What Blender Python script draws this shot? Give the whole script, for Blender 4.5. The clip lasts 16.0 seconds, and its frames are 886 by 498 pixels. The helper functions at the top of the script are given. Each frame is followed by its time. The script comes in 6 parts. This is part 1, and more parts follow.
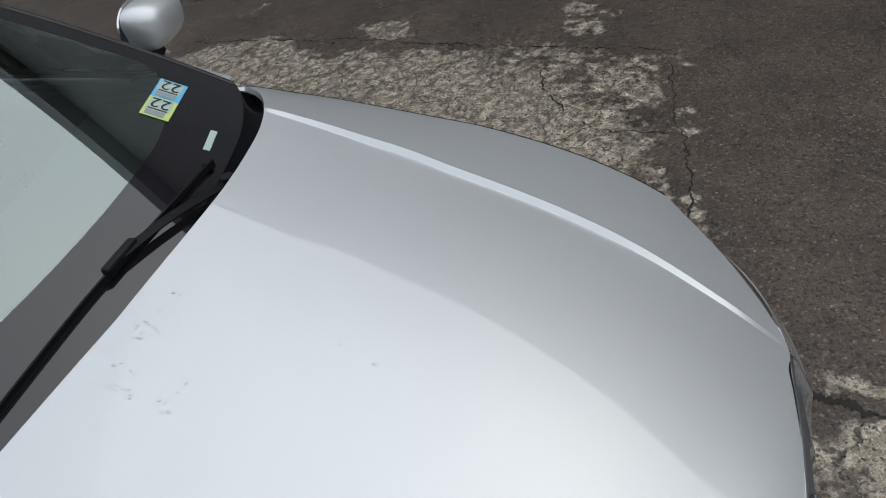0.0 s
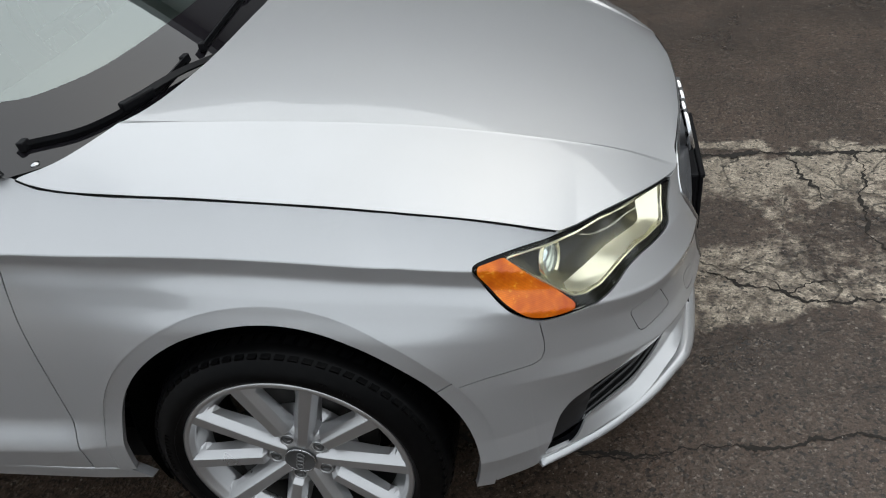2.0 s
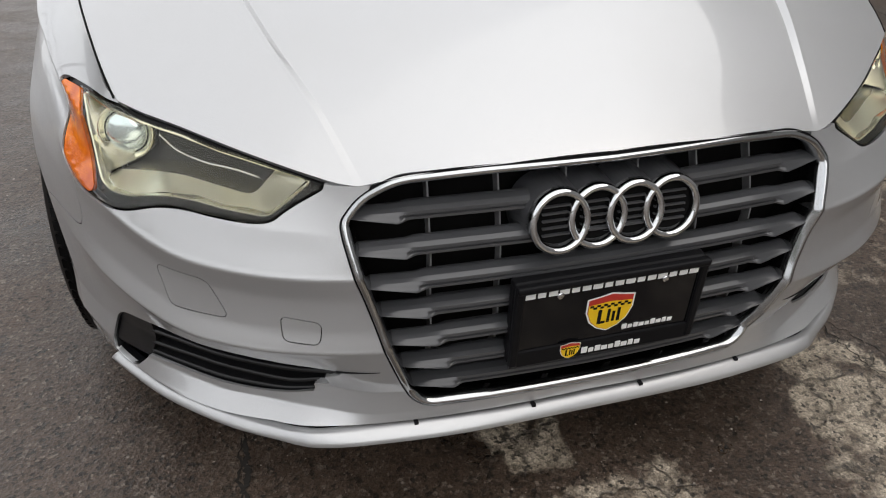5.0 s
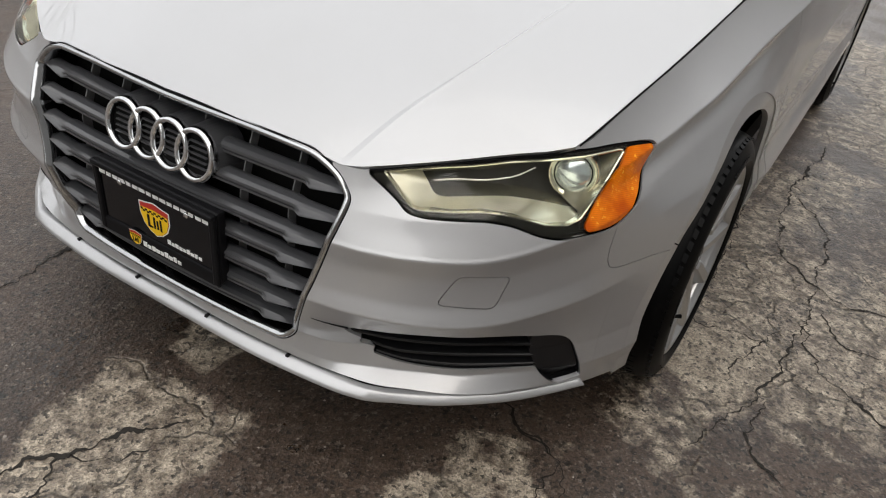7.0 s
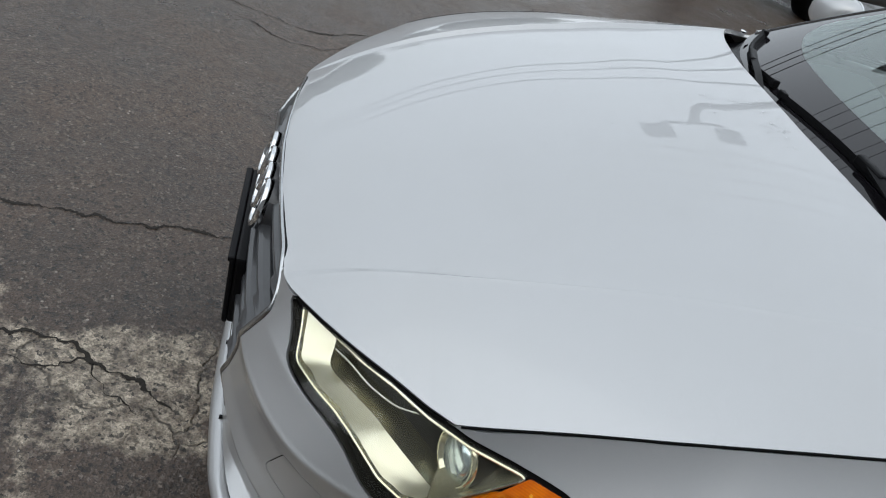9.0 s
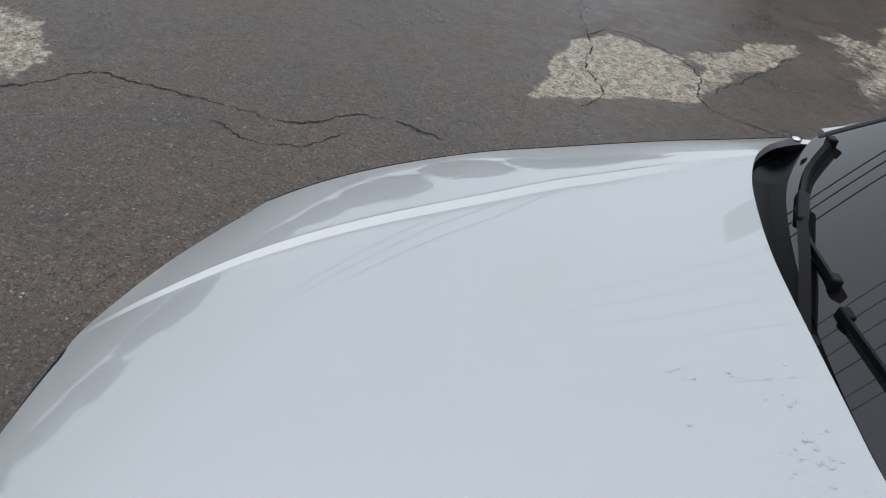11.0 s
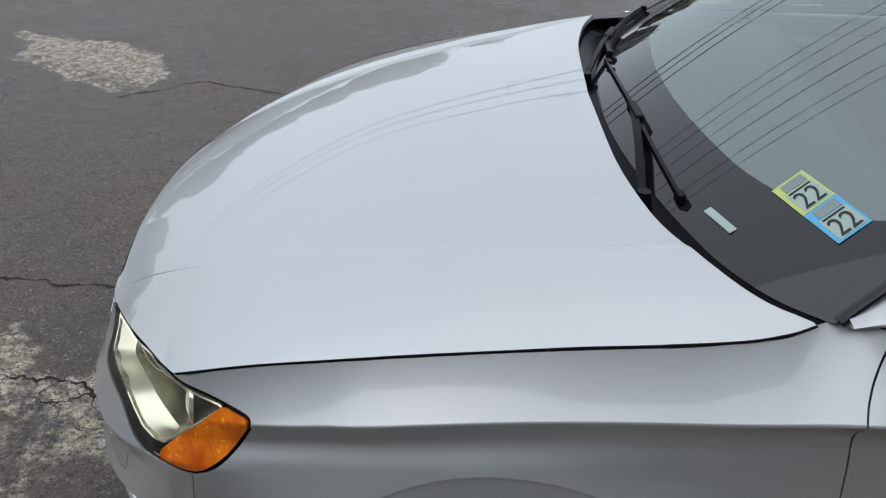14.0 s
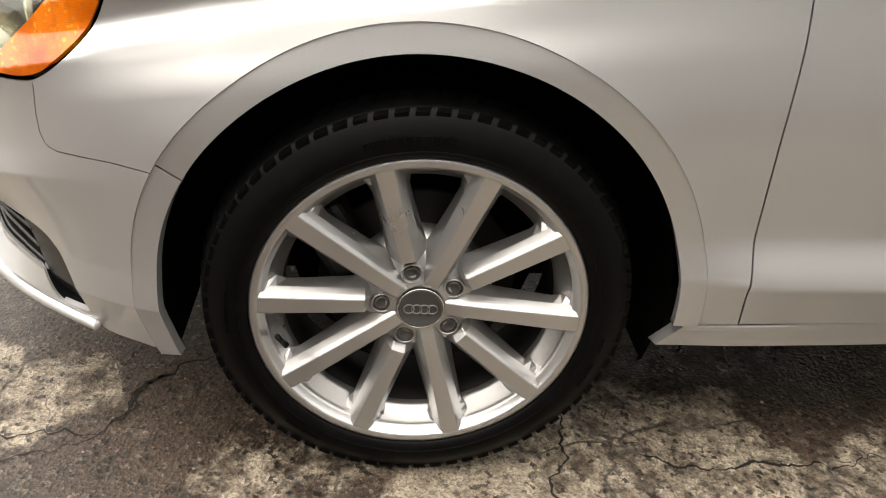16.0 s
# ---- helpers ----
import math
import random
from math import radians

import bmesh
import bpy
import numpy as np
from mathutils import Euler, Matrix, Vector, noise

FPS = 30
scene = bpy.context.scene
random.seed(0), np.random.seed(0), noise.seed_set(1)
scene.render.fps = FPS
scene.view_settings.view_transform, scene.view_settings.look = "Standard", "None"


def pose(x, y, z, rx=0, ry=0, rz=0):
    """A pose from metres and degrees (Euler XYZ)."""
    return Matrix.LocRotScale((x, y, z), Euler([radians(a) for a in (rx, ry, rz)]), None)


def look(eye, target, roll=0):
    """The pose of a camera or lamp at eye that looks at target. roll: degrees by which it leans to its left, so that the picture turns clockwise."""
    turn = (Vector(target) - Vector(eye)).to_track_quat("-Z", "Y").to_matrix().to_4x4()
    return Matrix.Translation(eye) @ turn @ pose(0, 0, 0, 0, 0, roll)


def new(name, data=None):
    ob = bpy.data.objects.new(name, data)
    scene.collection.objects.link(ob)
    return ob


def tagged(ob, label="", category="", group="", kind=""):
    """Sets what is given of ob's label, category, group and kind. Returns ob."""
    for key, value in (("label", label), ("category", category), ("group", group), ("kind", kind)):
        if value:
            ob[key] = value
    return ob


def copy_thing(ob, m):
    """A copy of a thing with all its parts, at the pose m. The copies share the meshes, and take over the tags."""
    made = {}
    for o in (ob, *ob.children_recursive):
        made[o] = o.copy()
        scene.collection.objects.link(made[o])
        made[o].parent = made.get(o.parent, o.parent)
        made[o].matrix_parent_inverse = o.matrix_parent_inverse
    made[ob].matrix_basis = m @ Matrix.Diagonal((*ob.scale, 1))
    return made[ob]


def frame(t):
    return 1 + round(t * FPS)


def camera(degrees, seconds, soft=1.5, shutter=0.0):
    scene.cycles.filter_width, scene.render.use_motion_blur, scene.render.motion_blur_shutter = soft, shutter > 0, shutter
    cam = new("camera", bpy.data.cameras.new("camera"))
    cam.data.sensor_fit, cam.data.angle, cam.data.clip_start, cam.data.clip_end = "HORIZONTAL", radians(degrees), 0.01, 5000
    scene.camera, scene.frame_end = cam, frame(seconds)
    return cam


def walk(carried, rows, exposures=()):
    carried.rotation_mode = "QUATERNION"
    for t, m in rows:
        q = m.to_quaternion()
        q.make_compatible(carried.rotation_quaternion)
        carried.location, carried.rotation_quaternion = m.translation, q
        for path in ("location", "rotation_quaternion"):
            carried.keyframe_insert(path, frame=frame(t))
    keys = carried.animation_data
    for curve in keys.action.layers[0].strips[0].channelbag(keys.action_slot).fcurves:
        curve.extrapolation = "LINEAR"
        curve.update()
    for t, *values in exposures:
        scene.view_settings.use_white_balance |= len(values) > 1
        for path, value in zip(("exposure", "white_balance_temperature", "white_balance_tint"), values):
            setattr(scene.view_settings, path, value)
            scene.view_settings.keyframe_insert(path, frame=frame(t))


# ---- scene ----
cam = camera(58.6, 16.0, soft=1.1)
PATH = [
    (0, -0.598, -0.773, 1.719, 50.88, 12.87, -70.68),
    (0.5, -0.907, -0.625, 1.732, 50.16, 14.45, -81.68),
    (0.7, -1.052, -0.594, 1.734, 50.49, 14.64, -83.97),
    (1, -1.235, -0.618, 1.767, 49.75, 13.82, -84.67),
    (1.5, -1.554, -0.702, 1.705, 52.40, 13.11, -81.62),
    (2, -1.862, -0.675, 1.559, 54.55, 9.97, -81.51),
    (2.5, -1.886, -0.802, 1.419, 54.83, 5.66, -79.04),
    (3, -1.744, -1.071, 1.311, 55.35, 2.50, -71.68),
    (3.2, -1.649, -1.135, 1.266, 55.62, 1.44, -67.62),
    (5.3, -0.316, -1.900, 1.158, 60.37, -1.11, -8.43),
    (5.5, -0.158, -1.970, 1.154, 61.73, -1.53, -3.54),
    (6, 0.246, -1.959, 1.173, 61.28, -1.59, 9.23),
    (6.5, 0.650, -1.850, 1.220, 58.86, -3.95, 20.48),
    (7, 1.067, -1.750, 1.262, 57.68, -7.69, 31.69),
    (7.5, 1.317, -1.495, 1.281, 55.61, -12.98, 43.82),
    (8, 1.532, -1.235, 1.346, 53.39, -17.51, 61.24),
    (8.5, 1.558, -1.041, 1.440, 53.89, -18.87, 75.99),
    (9, 1.349, -0.899, 1.452, 54.62, -19.43, 84.88),
    (9.5, 1.109, -0.778, 1.519, 53.37, -18.23, 90.86),
    (9.7, 1.001, -0.726, 1.537, 52.94, -17.75, 92.78),
    (11.8, 0.418, -0.197, 1.601, 52.36, -3.35, 87.64),
    (12, 0.486, -0.159, 1.608, 52.49, -2.09, 87.92),
    (12.5, 0.754, -0.133, 1.646, 53.21, -0.46, 89.07),
    (13, 1.077, -0.134, 1.675, 54.39, -0.86, 90.34),
    (13.5, 1.375, -0.112, 1.656, 55.93, -1.77, 91.50),
    (13.7, 1.484, -0.109, 1.660, 56.41, -1.86, 91.63),
    (14, 1.656, -0.131, 1.627, 57.52, -2.91, 92.19),
    (14.5, 1.887, -0.193, 1.513, 58.82, -4.05, 92.03),
    (15, 1.932, -0.158, 1.298, 58.90, -4.74, 90.82),
    (15.5, 1.851, -0.106, 1.062, 59.40, -5.24, 88.18),
    (16, 1.815, -0.088, 0.970, 59.91, -4.57, 85.87),
]
# the phone's metering and white balance drift on the way
EXPOSURES = [(0, 0.0, 6100, 6), (0.5, 0.0, 6100, 6), (1.0, -0.05, 6050, 6), (1.5, -0.15, 5950, 6), (2.0, 0.05, 6250, 6), (2.5, 0.25, 6600, 10), (3.0, 0.35, 6700, 10), (5.5, 0.15, 6600, 10), (6.5, 0.1, 6500, 10), (7.0, 0.25, 6750, 10), (8.0, 0.40, 6900, 10),
             (8.5, 0.22, 6600, 10), (9.0, -0.15, 6100, 6), (9.5, -0.2, 6050, 6), (12.0, -0.05, 6050, 6), (12.5, -0.05, 6050, 6), (13.5, -0.2, 5950, 6), (14.0, -0.1, 5950, 6), (14.5, 0.03, 6250, 6), (15.0, 0.22, 6500, 10), (15.5, 1.0, 6850, 10), (16.0, 1.33, 7400, 10)]
walk(cam, [(t, pose(*p)) for t, *p in PATH], EXPOSURES)

# ---- world and light ----
world = bpy.data.worlds.new("overcast_sky")
scene.world = world
world.use_nodes = True
wn = world.node_tree
sky = wn.nodes.new("ShaderNodeTexSky")
sky.sky_type, sky.sun_disc = "NISHITA", False
sky.sun_elevation, sky.sun_rotation = radians(50), radians(129)
sky.air_density, sky.dust_density, sky.ozone_density = 1.0, 4.0, 1.0
grey = wn.nodes.new("ShaderNodeMixRGB")
grey.inputs[0].default_value = 0.86
grey.inputs[2].default_value = (7.8, 7.9, 8.1, 1)
wn.links.new(sky.outputs[0], grey.inputs[1])
bg = wn.nodes["Background"]
wn.links.new(grey.outputs[0], bg.inputs[0])
bg.inputs[1].default_value = 0.163
sun = new("sun", bpy.data.lights.new("sun", "SUN"))
sun.data.energy, sun.data.angle, sun.data.color = 1.3, radians(120), (1, 0.97, 0.92)
sun.matrix_world = look((5, -4, 5), (0, 0, 0))

# ---- materials ----
def material(name, colour=(0.5, 0.5, 0.5), rough=0.5, metal=0.0, coat=0.0, **more):
    m = bpy.data.materials.new(name)
    m.use_nodes = True
    b = m.node_tree.nodes["Principled BSDF"]
    b.inputs["Base Color"].default_value = (*colour, 1)
    b.inputs["Roughness"].default_value = rough
    b.inputs["Metallic"].default_value = metal
    b.inputs["Coat Weight"].default_value = coat
    b.inputs["Coat Roughness"].default_value = 0.03
    for key, value in more.items():
        b.inputs[key.replace("_", " ")].default_value = value
    return m


def node(m, kind, **inputs):
    n = m.node_tree.nodes.new(kind)
    for key, value in inputs.items():
        n.inputs[key.replace("_", " ")].default_value = value
    return n


def wire(m, a, b):
    m.node_tree.links.new(a, b)


def shader(m):
    return m.node_tree.nodes["Principled BSDF"]


def noise_tex(m, scale, detail=4.0, rough=0.55, distortion=0.0, at=None):
    n = node(m, "ShaderNodeTexNoise", Scale=scale, Detail=detail, Roughness=rough, Distortion=distortion)
    if at is None:
        at = node(m, "ShaderNodeTexCoord").outputs["Object"]
    wire(m, at, n.inputs["Vector"])
    return n


def ramp(m, source, stops):
    n = m.node_tree.nodes.new("ShaderNodeValToRGB")
    e = n.color_ramp.elements
    while len(e) < len(stops):
        e.new(0.5)
    for k, (p, c) in enumerate(stops):
        e[k].position = p
        e[k].color = (*c, 1) if not isinstance(c, (int, float)) else (c, c, c, 1)
    wire(m, source, n.inputs[0])
    return n.outputs[0]


def mixed(m, factor, a, b, blend="MIX"):
    n = m.node_tree.nodes.new("ShaderNodeMixRGB")
    n.blend_type = blend
    for slot, v in ((0, factor), (1, a), (2, b)):
        if isinstance(v, (int, float)):
            n.inputs[slot].default_value = v if slot == 0 else (v, v, v, 1)
        elif isinstance(v, tuple):
            n.inputs[slot].default_value = (*v, 1)
        else:
            wire(m, v, n.inputs[slot])
    return n.outputs[0]


def bumped(m, height, strength=0.3, distance=0.01, after=None):
    n = node(m, "ShaderNodeBump", Strength=strength, Distance=distance)
    wire(m, height, n.inputs["Height"])
    if after is not None:
        wire(m, after, n.inputs["Normal"])
    wire(m, n.outputs[0], shader(m).inputs["Normal"])
    return n.outputs[0]


def silver_paint():
    """Silver flakes under a glossy clear coat, with a thin film of road dust."""
    m = material("silver_metallic_paint", (0.42, 0.43, 0.44), 0.42, 0.66, 1.0)
    shader(m).inputs["Coat IOR"].default_value = 1.5
    shader(m).inputs["Coat Roughness"].default_value = 0.015
    flake = noise_tex(m, 2600, 1.0)
    dirt = noise_tex(m, 3.0, 6.0, 0.6)
    c = mixed(m, ramp(m, flake.outputs[0], [(0.35, 0.0), (0.65, 1.0)]), (0.425, 0.430, 0.438), (0.545, 0.550, 0.560))
    c = mixed(m, ramp(m, dirt.outputs[0], [(0.45, 0.0), (0.75, 0.12)]), c, (0.38, 0.37, 0.35))
    wire(m, c, shader(m).inputs["Base Color"])
    wire(m, ramp(m, dirt.outputs[0], [(0.3, 0.39), (0.8, 0.45)]), shader(m).inputs["Roughness"])
    return m


PAINT = silver_paint()
BLACK = material("black_plastic", (0.006, 0.006, 0.007), 0.42, Specular_IOR_Level=0.12)
GLOSS_BLACK = material("gloss_black_trim", (0.004, 0.004, 0.005), 0.12, 0, 0.0, Specular_IOR_Level=0.4)
# near-black for hidden parts: the shade of gaps and cavities is in the colour
DARK = material("shaded_cavity_black", (0.003, 0.003, 0.003), 0.8, Specular_IOR_Level=0.1)
GREY_PLASTIC = material("grey_slat_plastic", (0.050, 0.051, 0.055), 0.28, 0.0, 0.4)
CHROME = material("chrome", (0.70, 0.71, 0.72), 0.10, 1.0)
WHITE = material("white_print", (0.75, 0.75, 0.74), 0.5)
YELLOW = material("yellow_print", (0.80, 0.50, 0.01), 0.45)
RED = material("red_print", (0.45, 0.03, 0.02), 0.45)


def glass(name, colour=(1, 1, 1), rough=0.0, ior=1.55, haze=0.0, sheen=(1, 1, 1)):
    """Thin clear pane: sees through, and mirrors by Fresnel."""
    m = bpy.data.materials.new(name)
    m.use_nodes = True
    t = m.node_tree
    t.nodes.clear()
    out = t.nodes.new("ShaderNodeOutputMaterial")
    clear = t.nodes.new("ShaderNodeBsdfTransparent")
    clear.inputs[0].default_value = (*colour, 1)
    gloss = t.nodes.new("ShaderNodeBsdfGlossy")
    gloss.inputs["Roughness"].default_value = rough
    gloss.inputs["Color"].default_value = (*sheen, 1)
    fresnel = t.nodes.new("ShaderNodeFresnel")
    fresnel.inputs[0].default_value = ior
    mix = t.nodes.new("ShaderNodeMixShader")
    t.links.new(fresnel.outputs[0], mix.inputs[0])
    under = clear.outputs[0]
    if haze:
        dull = t.nodes.new("ShaderNodeBsdfDiffuse")
        dull.inputs[0].default_value = (0.80, 0.76, 0.52, 1)
        blend = t.nodes.new("ShaderNodeMixShader")
        blend.inputs[0].default_value = haze
        t.links.new(under, blend.inputs[1])
        t.links.new(dull.outputs[0], blend.inputs[2])
        under = blend.outputs[0]
    t.links.new(under, mix.inputs[1])
    t.links.new(gloss.outputs[0], mix.inputs[2])
    t.links.new(mix.outputs[0], out.inputs[0])
    return m


WINDSCREEN = glass("coated_windscreen_glass", (0.74, 0.88, 0.84), 0.0, 2.75, 0.0, (0.89, 0.97, 0.95))
SIDE_GLASS = glass("side_glass", (0.45, 0.50, 0.48))
LENS = glass("hazy_lens", (0.98, 0.98, 0.93), 0.0, 1.38, 0.008)


# ---- mesh helpers ----
def mesh_object(name, verts, faces, mat, parent=None, label="", smooth=True, normals=None):
    me = bpy.data.meshes.new(name)
    me.from_pydata([tuple(map(float, v)) for v in verts], [], [tuple(map(int, f)) for f in faces])
    me.materials.append(mat)
    me.polygons.foreach_set("use_smooth", [smooth] * len(me.polygons))
    if normals is not None:
        me.normals_split_custom_set_from_vertices([tuple(map(float, n)) for n in normals])
    ob = new(name, me)
    if parent is not None:
        ob.parent = parent
    if label:
        tagged(ob, label)
    return ob


def part(name, bm, mat, parent=None, label="", smooth=False):
    me = bpy.data.meshes.new(name)
    bm.to_mesh(me)
    bm.free()
    me.materials.append(mat)
    me.polygons.foreach_set("use_smooth", [smooth] * len(me.polygons))
    ob = new(name, me)
    if parent is not None:
        ob.parent = parent
    if label:
        tagged(ob, label)
    return ob


def spline(xs, ys):
    """Smooth curve through the knots (xs rising) without overshoot; works on arrays; ys may be vectors."""
    xs, ys = np.asarray(xs, float), np.asarray(ys, float)
    flat = ys.ndim == 1
    ys = ys[:, None] if flat else ys
    h = np.diff(xs)[:, None]
    d = np.diff(ys, axis=0) / h
    m = np.zeros_like(ys)
    m[0], m[-1] = d[0], d[-1]
    same = d[:-1] * d[1:] > 0
    w1, w2 = 2 * h[1:] + h[:-1], h[1:] + 2 * h[:-1]
    with np.errstate(divide="ignore", invalid="ignore"):
        inner = (w1 + w2) / (w1 / d[:-1] + w2 / d[1:])
    m[1:-1] = np.where(same, inner, 0.0)

    def at(q):
        q = np.asarray(q, float)
        k = np.clip(np.searchsorted(xs, q, side="right") - 1, 0, len(xs) - 2)
        t = ((q - xs[k]) / (xs[k + 1] - xs[k]))[..., None]
        t = np.clip(t, -0.5, 1.5)
        hh = h[k]
        r = ((2 * t**3 - 3 * t**2 + 1) * ys[k] + (t**3 - 2 * t**2 + t) * hh * m[k]
             + (3 * t**2 - 2 * t**3) * ys[k + 1] + (t**3 - t**2) * hh * m[k + 1])
        return r[..., 0] if flat else r
    return at


def smooth_line(points, n=120, closed=False):
    """Catmull-Rom line through points of any dimension."""
    p = np.asarray(points, float)
    if closed:
        p = np.vstack([p[-1], p, p[0], p[1]])
    else:
        p = np.vstack([2 * p[0] - p[1], p, 2 * p[-1] - p[-2]])
    out = []
    segs = len(p) - 3
    for t in np.linspace(0, segs, n, endpoint=not closed):
        k = min(int(t), segs - 1)
        u = t - k
        a, b, c, d = p[k:k + 4]
        out.append(0.5 * (2 * b + (c - a) * u + (2 * a - 5 * b + 4 * c - d) * u * u + (3 * b - a - 3 * c + d) * u**3))
    return np.array(out)


def rounded(points, radius, n=6):
    """A closed polygon with its corners rounded."""
    p = np.asarray(points, float)
    rad = radius if isinstance(radius, (list, tuple)) else [radius] * len(p)
    out = []
    for k in range(len(p)):
        a, b, c = p[k - 1], p[k], p[(k + 1) % len(p)]
        r = rad[k]
        la, lc = np.linalg.norm(a - b), np.linalg.norm(c - b)
        q = min(r, 0.48 * la, 0.48 * lc)
        if q < 1e-6:
            out.append(b)
            continue
        s, e = b + (a - b) / la * q, b + (c - b) / lc * q
        for t in np.linspace(0, 1, n):
            out.append((1 - t)**2 * s + 2 * t * (1 - t) * b + t * t * e)
    return np.array(out)


def polygon_distance(q, poly):
    """Signed distance (inside positive) of points q to a closed polygon, and the nearest points on it."""
    best = np.full(len(q), 1e9)
    near = np.zeros_like(q)
    inside = np.zeros(len(q), bool)
    for a, b in zip(poly, np.roll(poly, -1, axis=0)):
        ab = b - a
        l2 = ab @ ab
        if l2 < 1e-14:
            continue
        t = np.clip(((q - a) @ ab) / l2, 0, 1)
        c = a + t[:, None] * ab
        d = ((q - c)**2).sum(1)
        m = d < best
        best[m] = d[m]
        near[m] = c[m]
        if a[1] != b[1]:
            cross = ((a[1] > q[:, 1]) != (b[1] > q[:, 1])) & (q[:, 0] < ab[0] * (q[:, 1] - a[1]) / (b[1] - a[1]) + a[0])
            inside ^= cross
    d = np.sqrt(best)
    return np.where(inside, d, -d), near


def panel(name, fn, us, vs, keep, holes=(), gap=0.0, lip=0.01, mat=None, parent=None, label="", out=1.0, soft=0.002):
    """A sheet of the surface fn(u, v) over the grid us x vs, cut to the polygon keep less the holes, with its edges folded in."""
    us, vs = np.asarray(us, float), np.asarray(vs, float)
    if us.ndim == 2:
        (nu, nv), q = us.shape, np.stack([us, vs], -1).reshape(-1, 2)
    else:
        nu, nv = len(us), len(vs)
        q = np.stack(np.meshgrid(us, vs, indexing="ij"), -1).reshape(-1, 2)
    f = np.full(len(q), 1e9)
    goal = q.copy()
    for poly, sign in [(keep, 1.0)] + [(h, -1.0) for h in holes]:
        if poly is None:
            continue
        d, near = polygon_distance(q, poly)
        d = d * sign - gap
        m = d < f
        f[m] = d[m]
        away = q - near
        length = np.linalg.norm(away, axis=1, keepdims=True) + 1e-12
        way = away / length * np.sign(d + gap)[:, None]
        goal[m] = (q - d[:, None] * way)[m]
    keepv = f > 0
    idx = np.arange(nu * nv).reshape(nu, nv)
    quads = np.stack([idx[:-1, :-1], idx[1:, :-1], idx[1:, 1:], idx[:-1, 1:]], -1).reshape(-1, 4)
    quads = quads[keepv[quads].any(1)]
    used = np.unique(quads)
    moved = q.copy()
    snap = used[~keepv[used]]
    moved[snap] = goal[snap]
    renum = np.full(nu * nv, -1)
    renum[used] = np.arange(len(used))
    uv = moved[used]
    faces = renum[quads]
    xyz = fn(uv[:, 0], uv[:, 1])
    e = soft
    du = fn(uv[:, 0] + e, uv[:, 1]) - fn(uv[:, 0] - e, uv[:, 1])
    dv = fn(uv[:, 0], uv[:, 1] + e) - fn(uv[:, 0], uv[:, 1] - e)
    nor = np.cross(du, dv) * out
    nor /= np.linalg.norm(nor, axis=1, keepdims=True) + 1e-12
    if out < 0:
        faces = faces[:, ::-1]
    verts, norms, polys = [xyz], [nor], [f4 for f4 in faces.tolist()]
    if lip:
        edges = {}
        for p4 in polys:
            for a, b in zip(p4, p4[1:] + p4[:1]):
                edges[(a, b)] = 1
        rim = [(a, b) for a, b in edges if (b, a) not in edges]
        ring = sorted({a for ab in rim for a in ab})
        base = len(xyz)
        place = {a: base + k for k, a in enumerate(ring)}
        n = len(ring)
        verts += [xyz[ring], xyz[ring] - nor[ring] * lip]
        norms += [np.zeros((n, 3)), np.zeros((n, 3))]
        polys += [[place[b], place[a], place[a] + n, place[b] + n] for a, b in rim]
    clean = []
    for p4 in polys:
        seen = []
        for a in p4:
            if a not in seen:
                seen.append(a)
        if len(seen) > 2:
            clean.append(seen)
    return mesh_object(name, np.vstack(verts), clean, mat, parent, label, True, np.vstack(norms))


def tube(points, radius, sides=8, closed=False):
    """Verts and faces of a round bar along a 3D line; radius may be a list."""
    p = np.asarray(points, float)
    n = len(p)
    r = np.full(n, radius) if np.isscalar(radius) else np.asarray(radius)
    verts, faces = [], []
    for k in range(n):
        t = p[(k + 1) % n] - p[k - 1] if closed else p[min(k + 1, n - 1)] - p[max(k - 1, 0)]
        t /= np.linalg.norm(t) + 1e-12
        a = np.cross(t, [0, 0, 1.0])
        if np.linalg.norm(a) < 1e-3:
            a = np.cross(t, [0, 1.0, 0])
        a /= np.linalg.norm(a)
        b = np.cross(t, a)
        for j in range(sides):
            w = 2 * math.pi * j / sides
            verts.append(p[k] + r[k] * (math.cos(w) * a + math.sin(w) * b))
    for k in range(n if closed else n - 1):
        for j in range(sides):
            k2, j2 = (k + 1) % n, (j + 1) % sides
            faces.append((k * sides + j, k * sides + j2, k2 * sides + j2, k2 * sides + j))
    if not closed:
        faces.append(tuple(range(sides)))
        faces.append(tuple((n - 1) * sides + j for j in reversed(range(sides))))
    return verts, faces


def ribbon(points, section, closed=False, side=None):
    """Sweeps a closed 2D section (across, out) along a line; side gives the 'out' way at each point."""
    p = np.asarray(points, float)
    n, c = len(p), len(section)
    verts, faces = [], []
    for k in range(n):
        t = p[(k + 1) % n] - p[k - 1] if closed else p[min(k + 1, n - 1)] - p[max(k - 1, 0)]
        t /= np.linalg.norm(t) + 1e-12
        o = np.asarray(side[k] if np.ndim(side) == 2 else side, float)
        o = o - (o @ t) * t
        o /= np.linalg.norm(o) + 1e-12
        a = np.cross(t, o)
        for s0, s1 in section:
            verts.append(p[k] + a * s0 + o * s1)
    for k in range(n if closed else n - 1):
        for j in range(c):
            k2, j2 = (k + 1) % n, (j + 1) % c
            faces.append((k * c + j, k2 * c + j, k2 * c + j2, k * c + j2))
    if not closed:
        faces.append(tuple(reversed(range(c))))
        faces.append(tuple((n - 1) * c + j for j in range(c)))
    return verts, faces


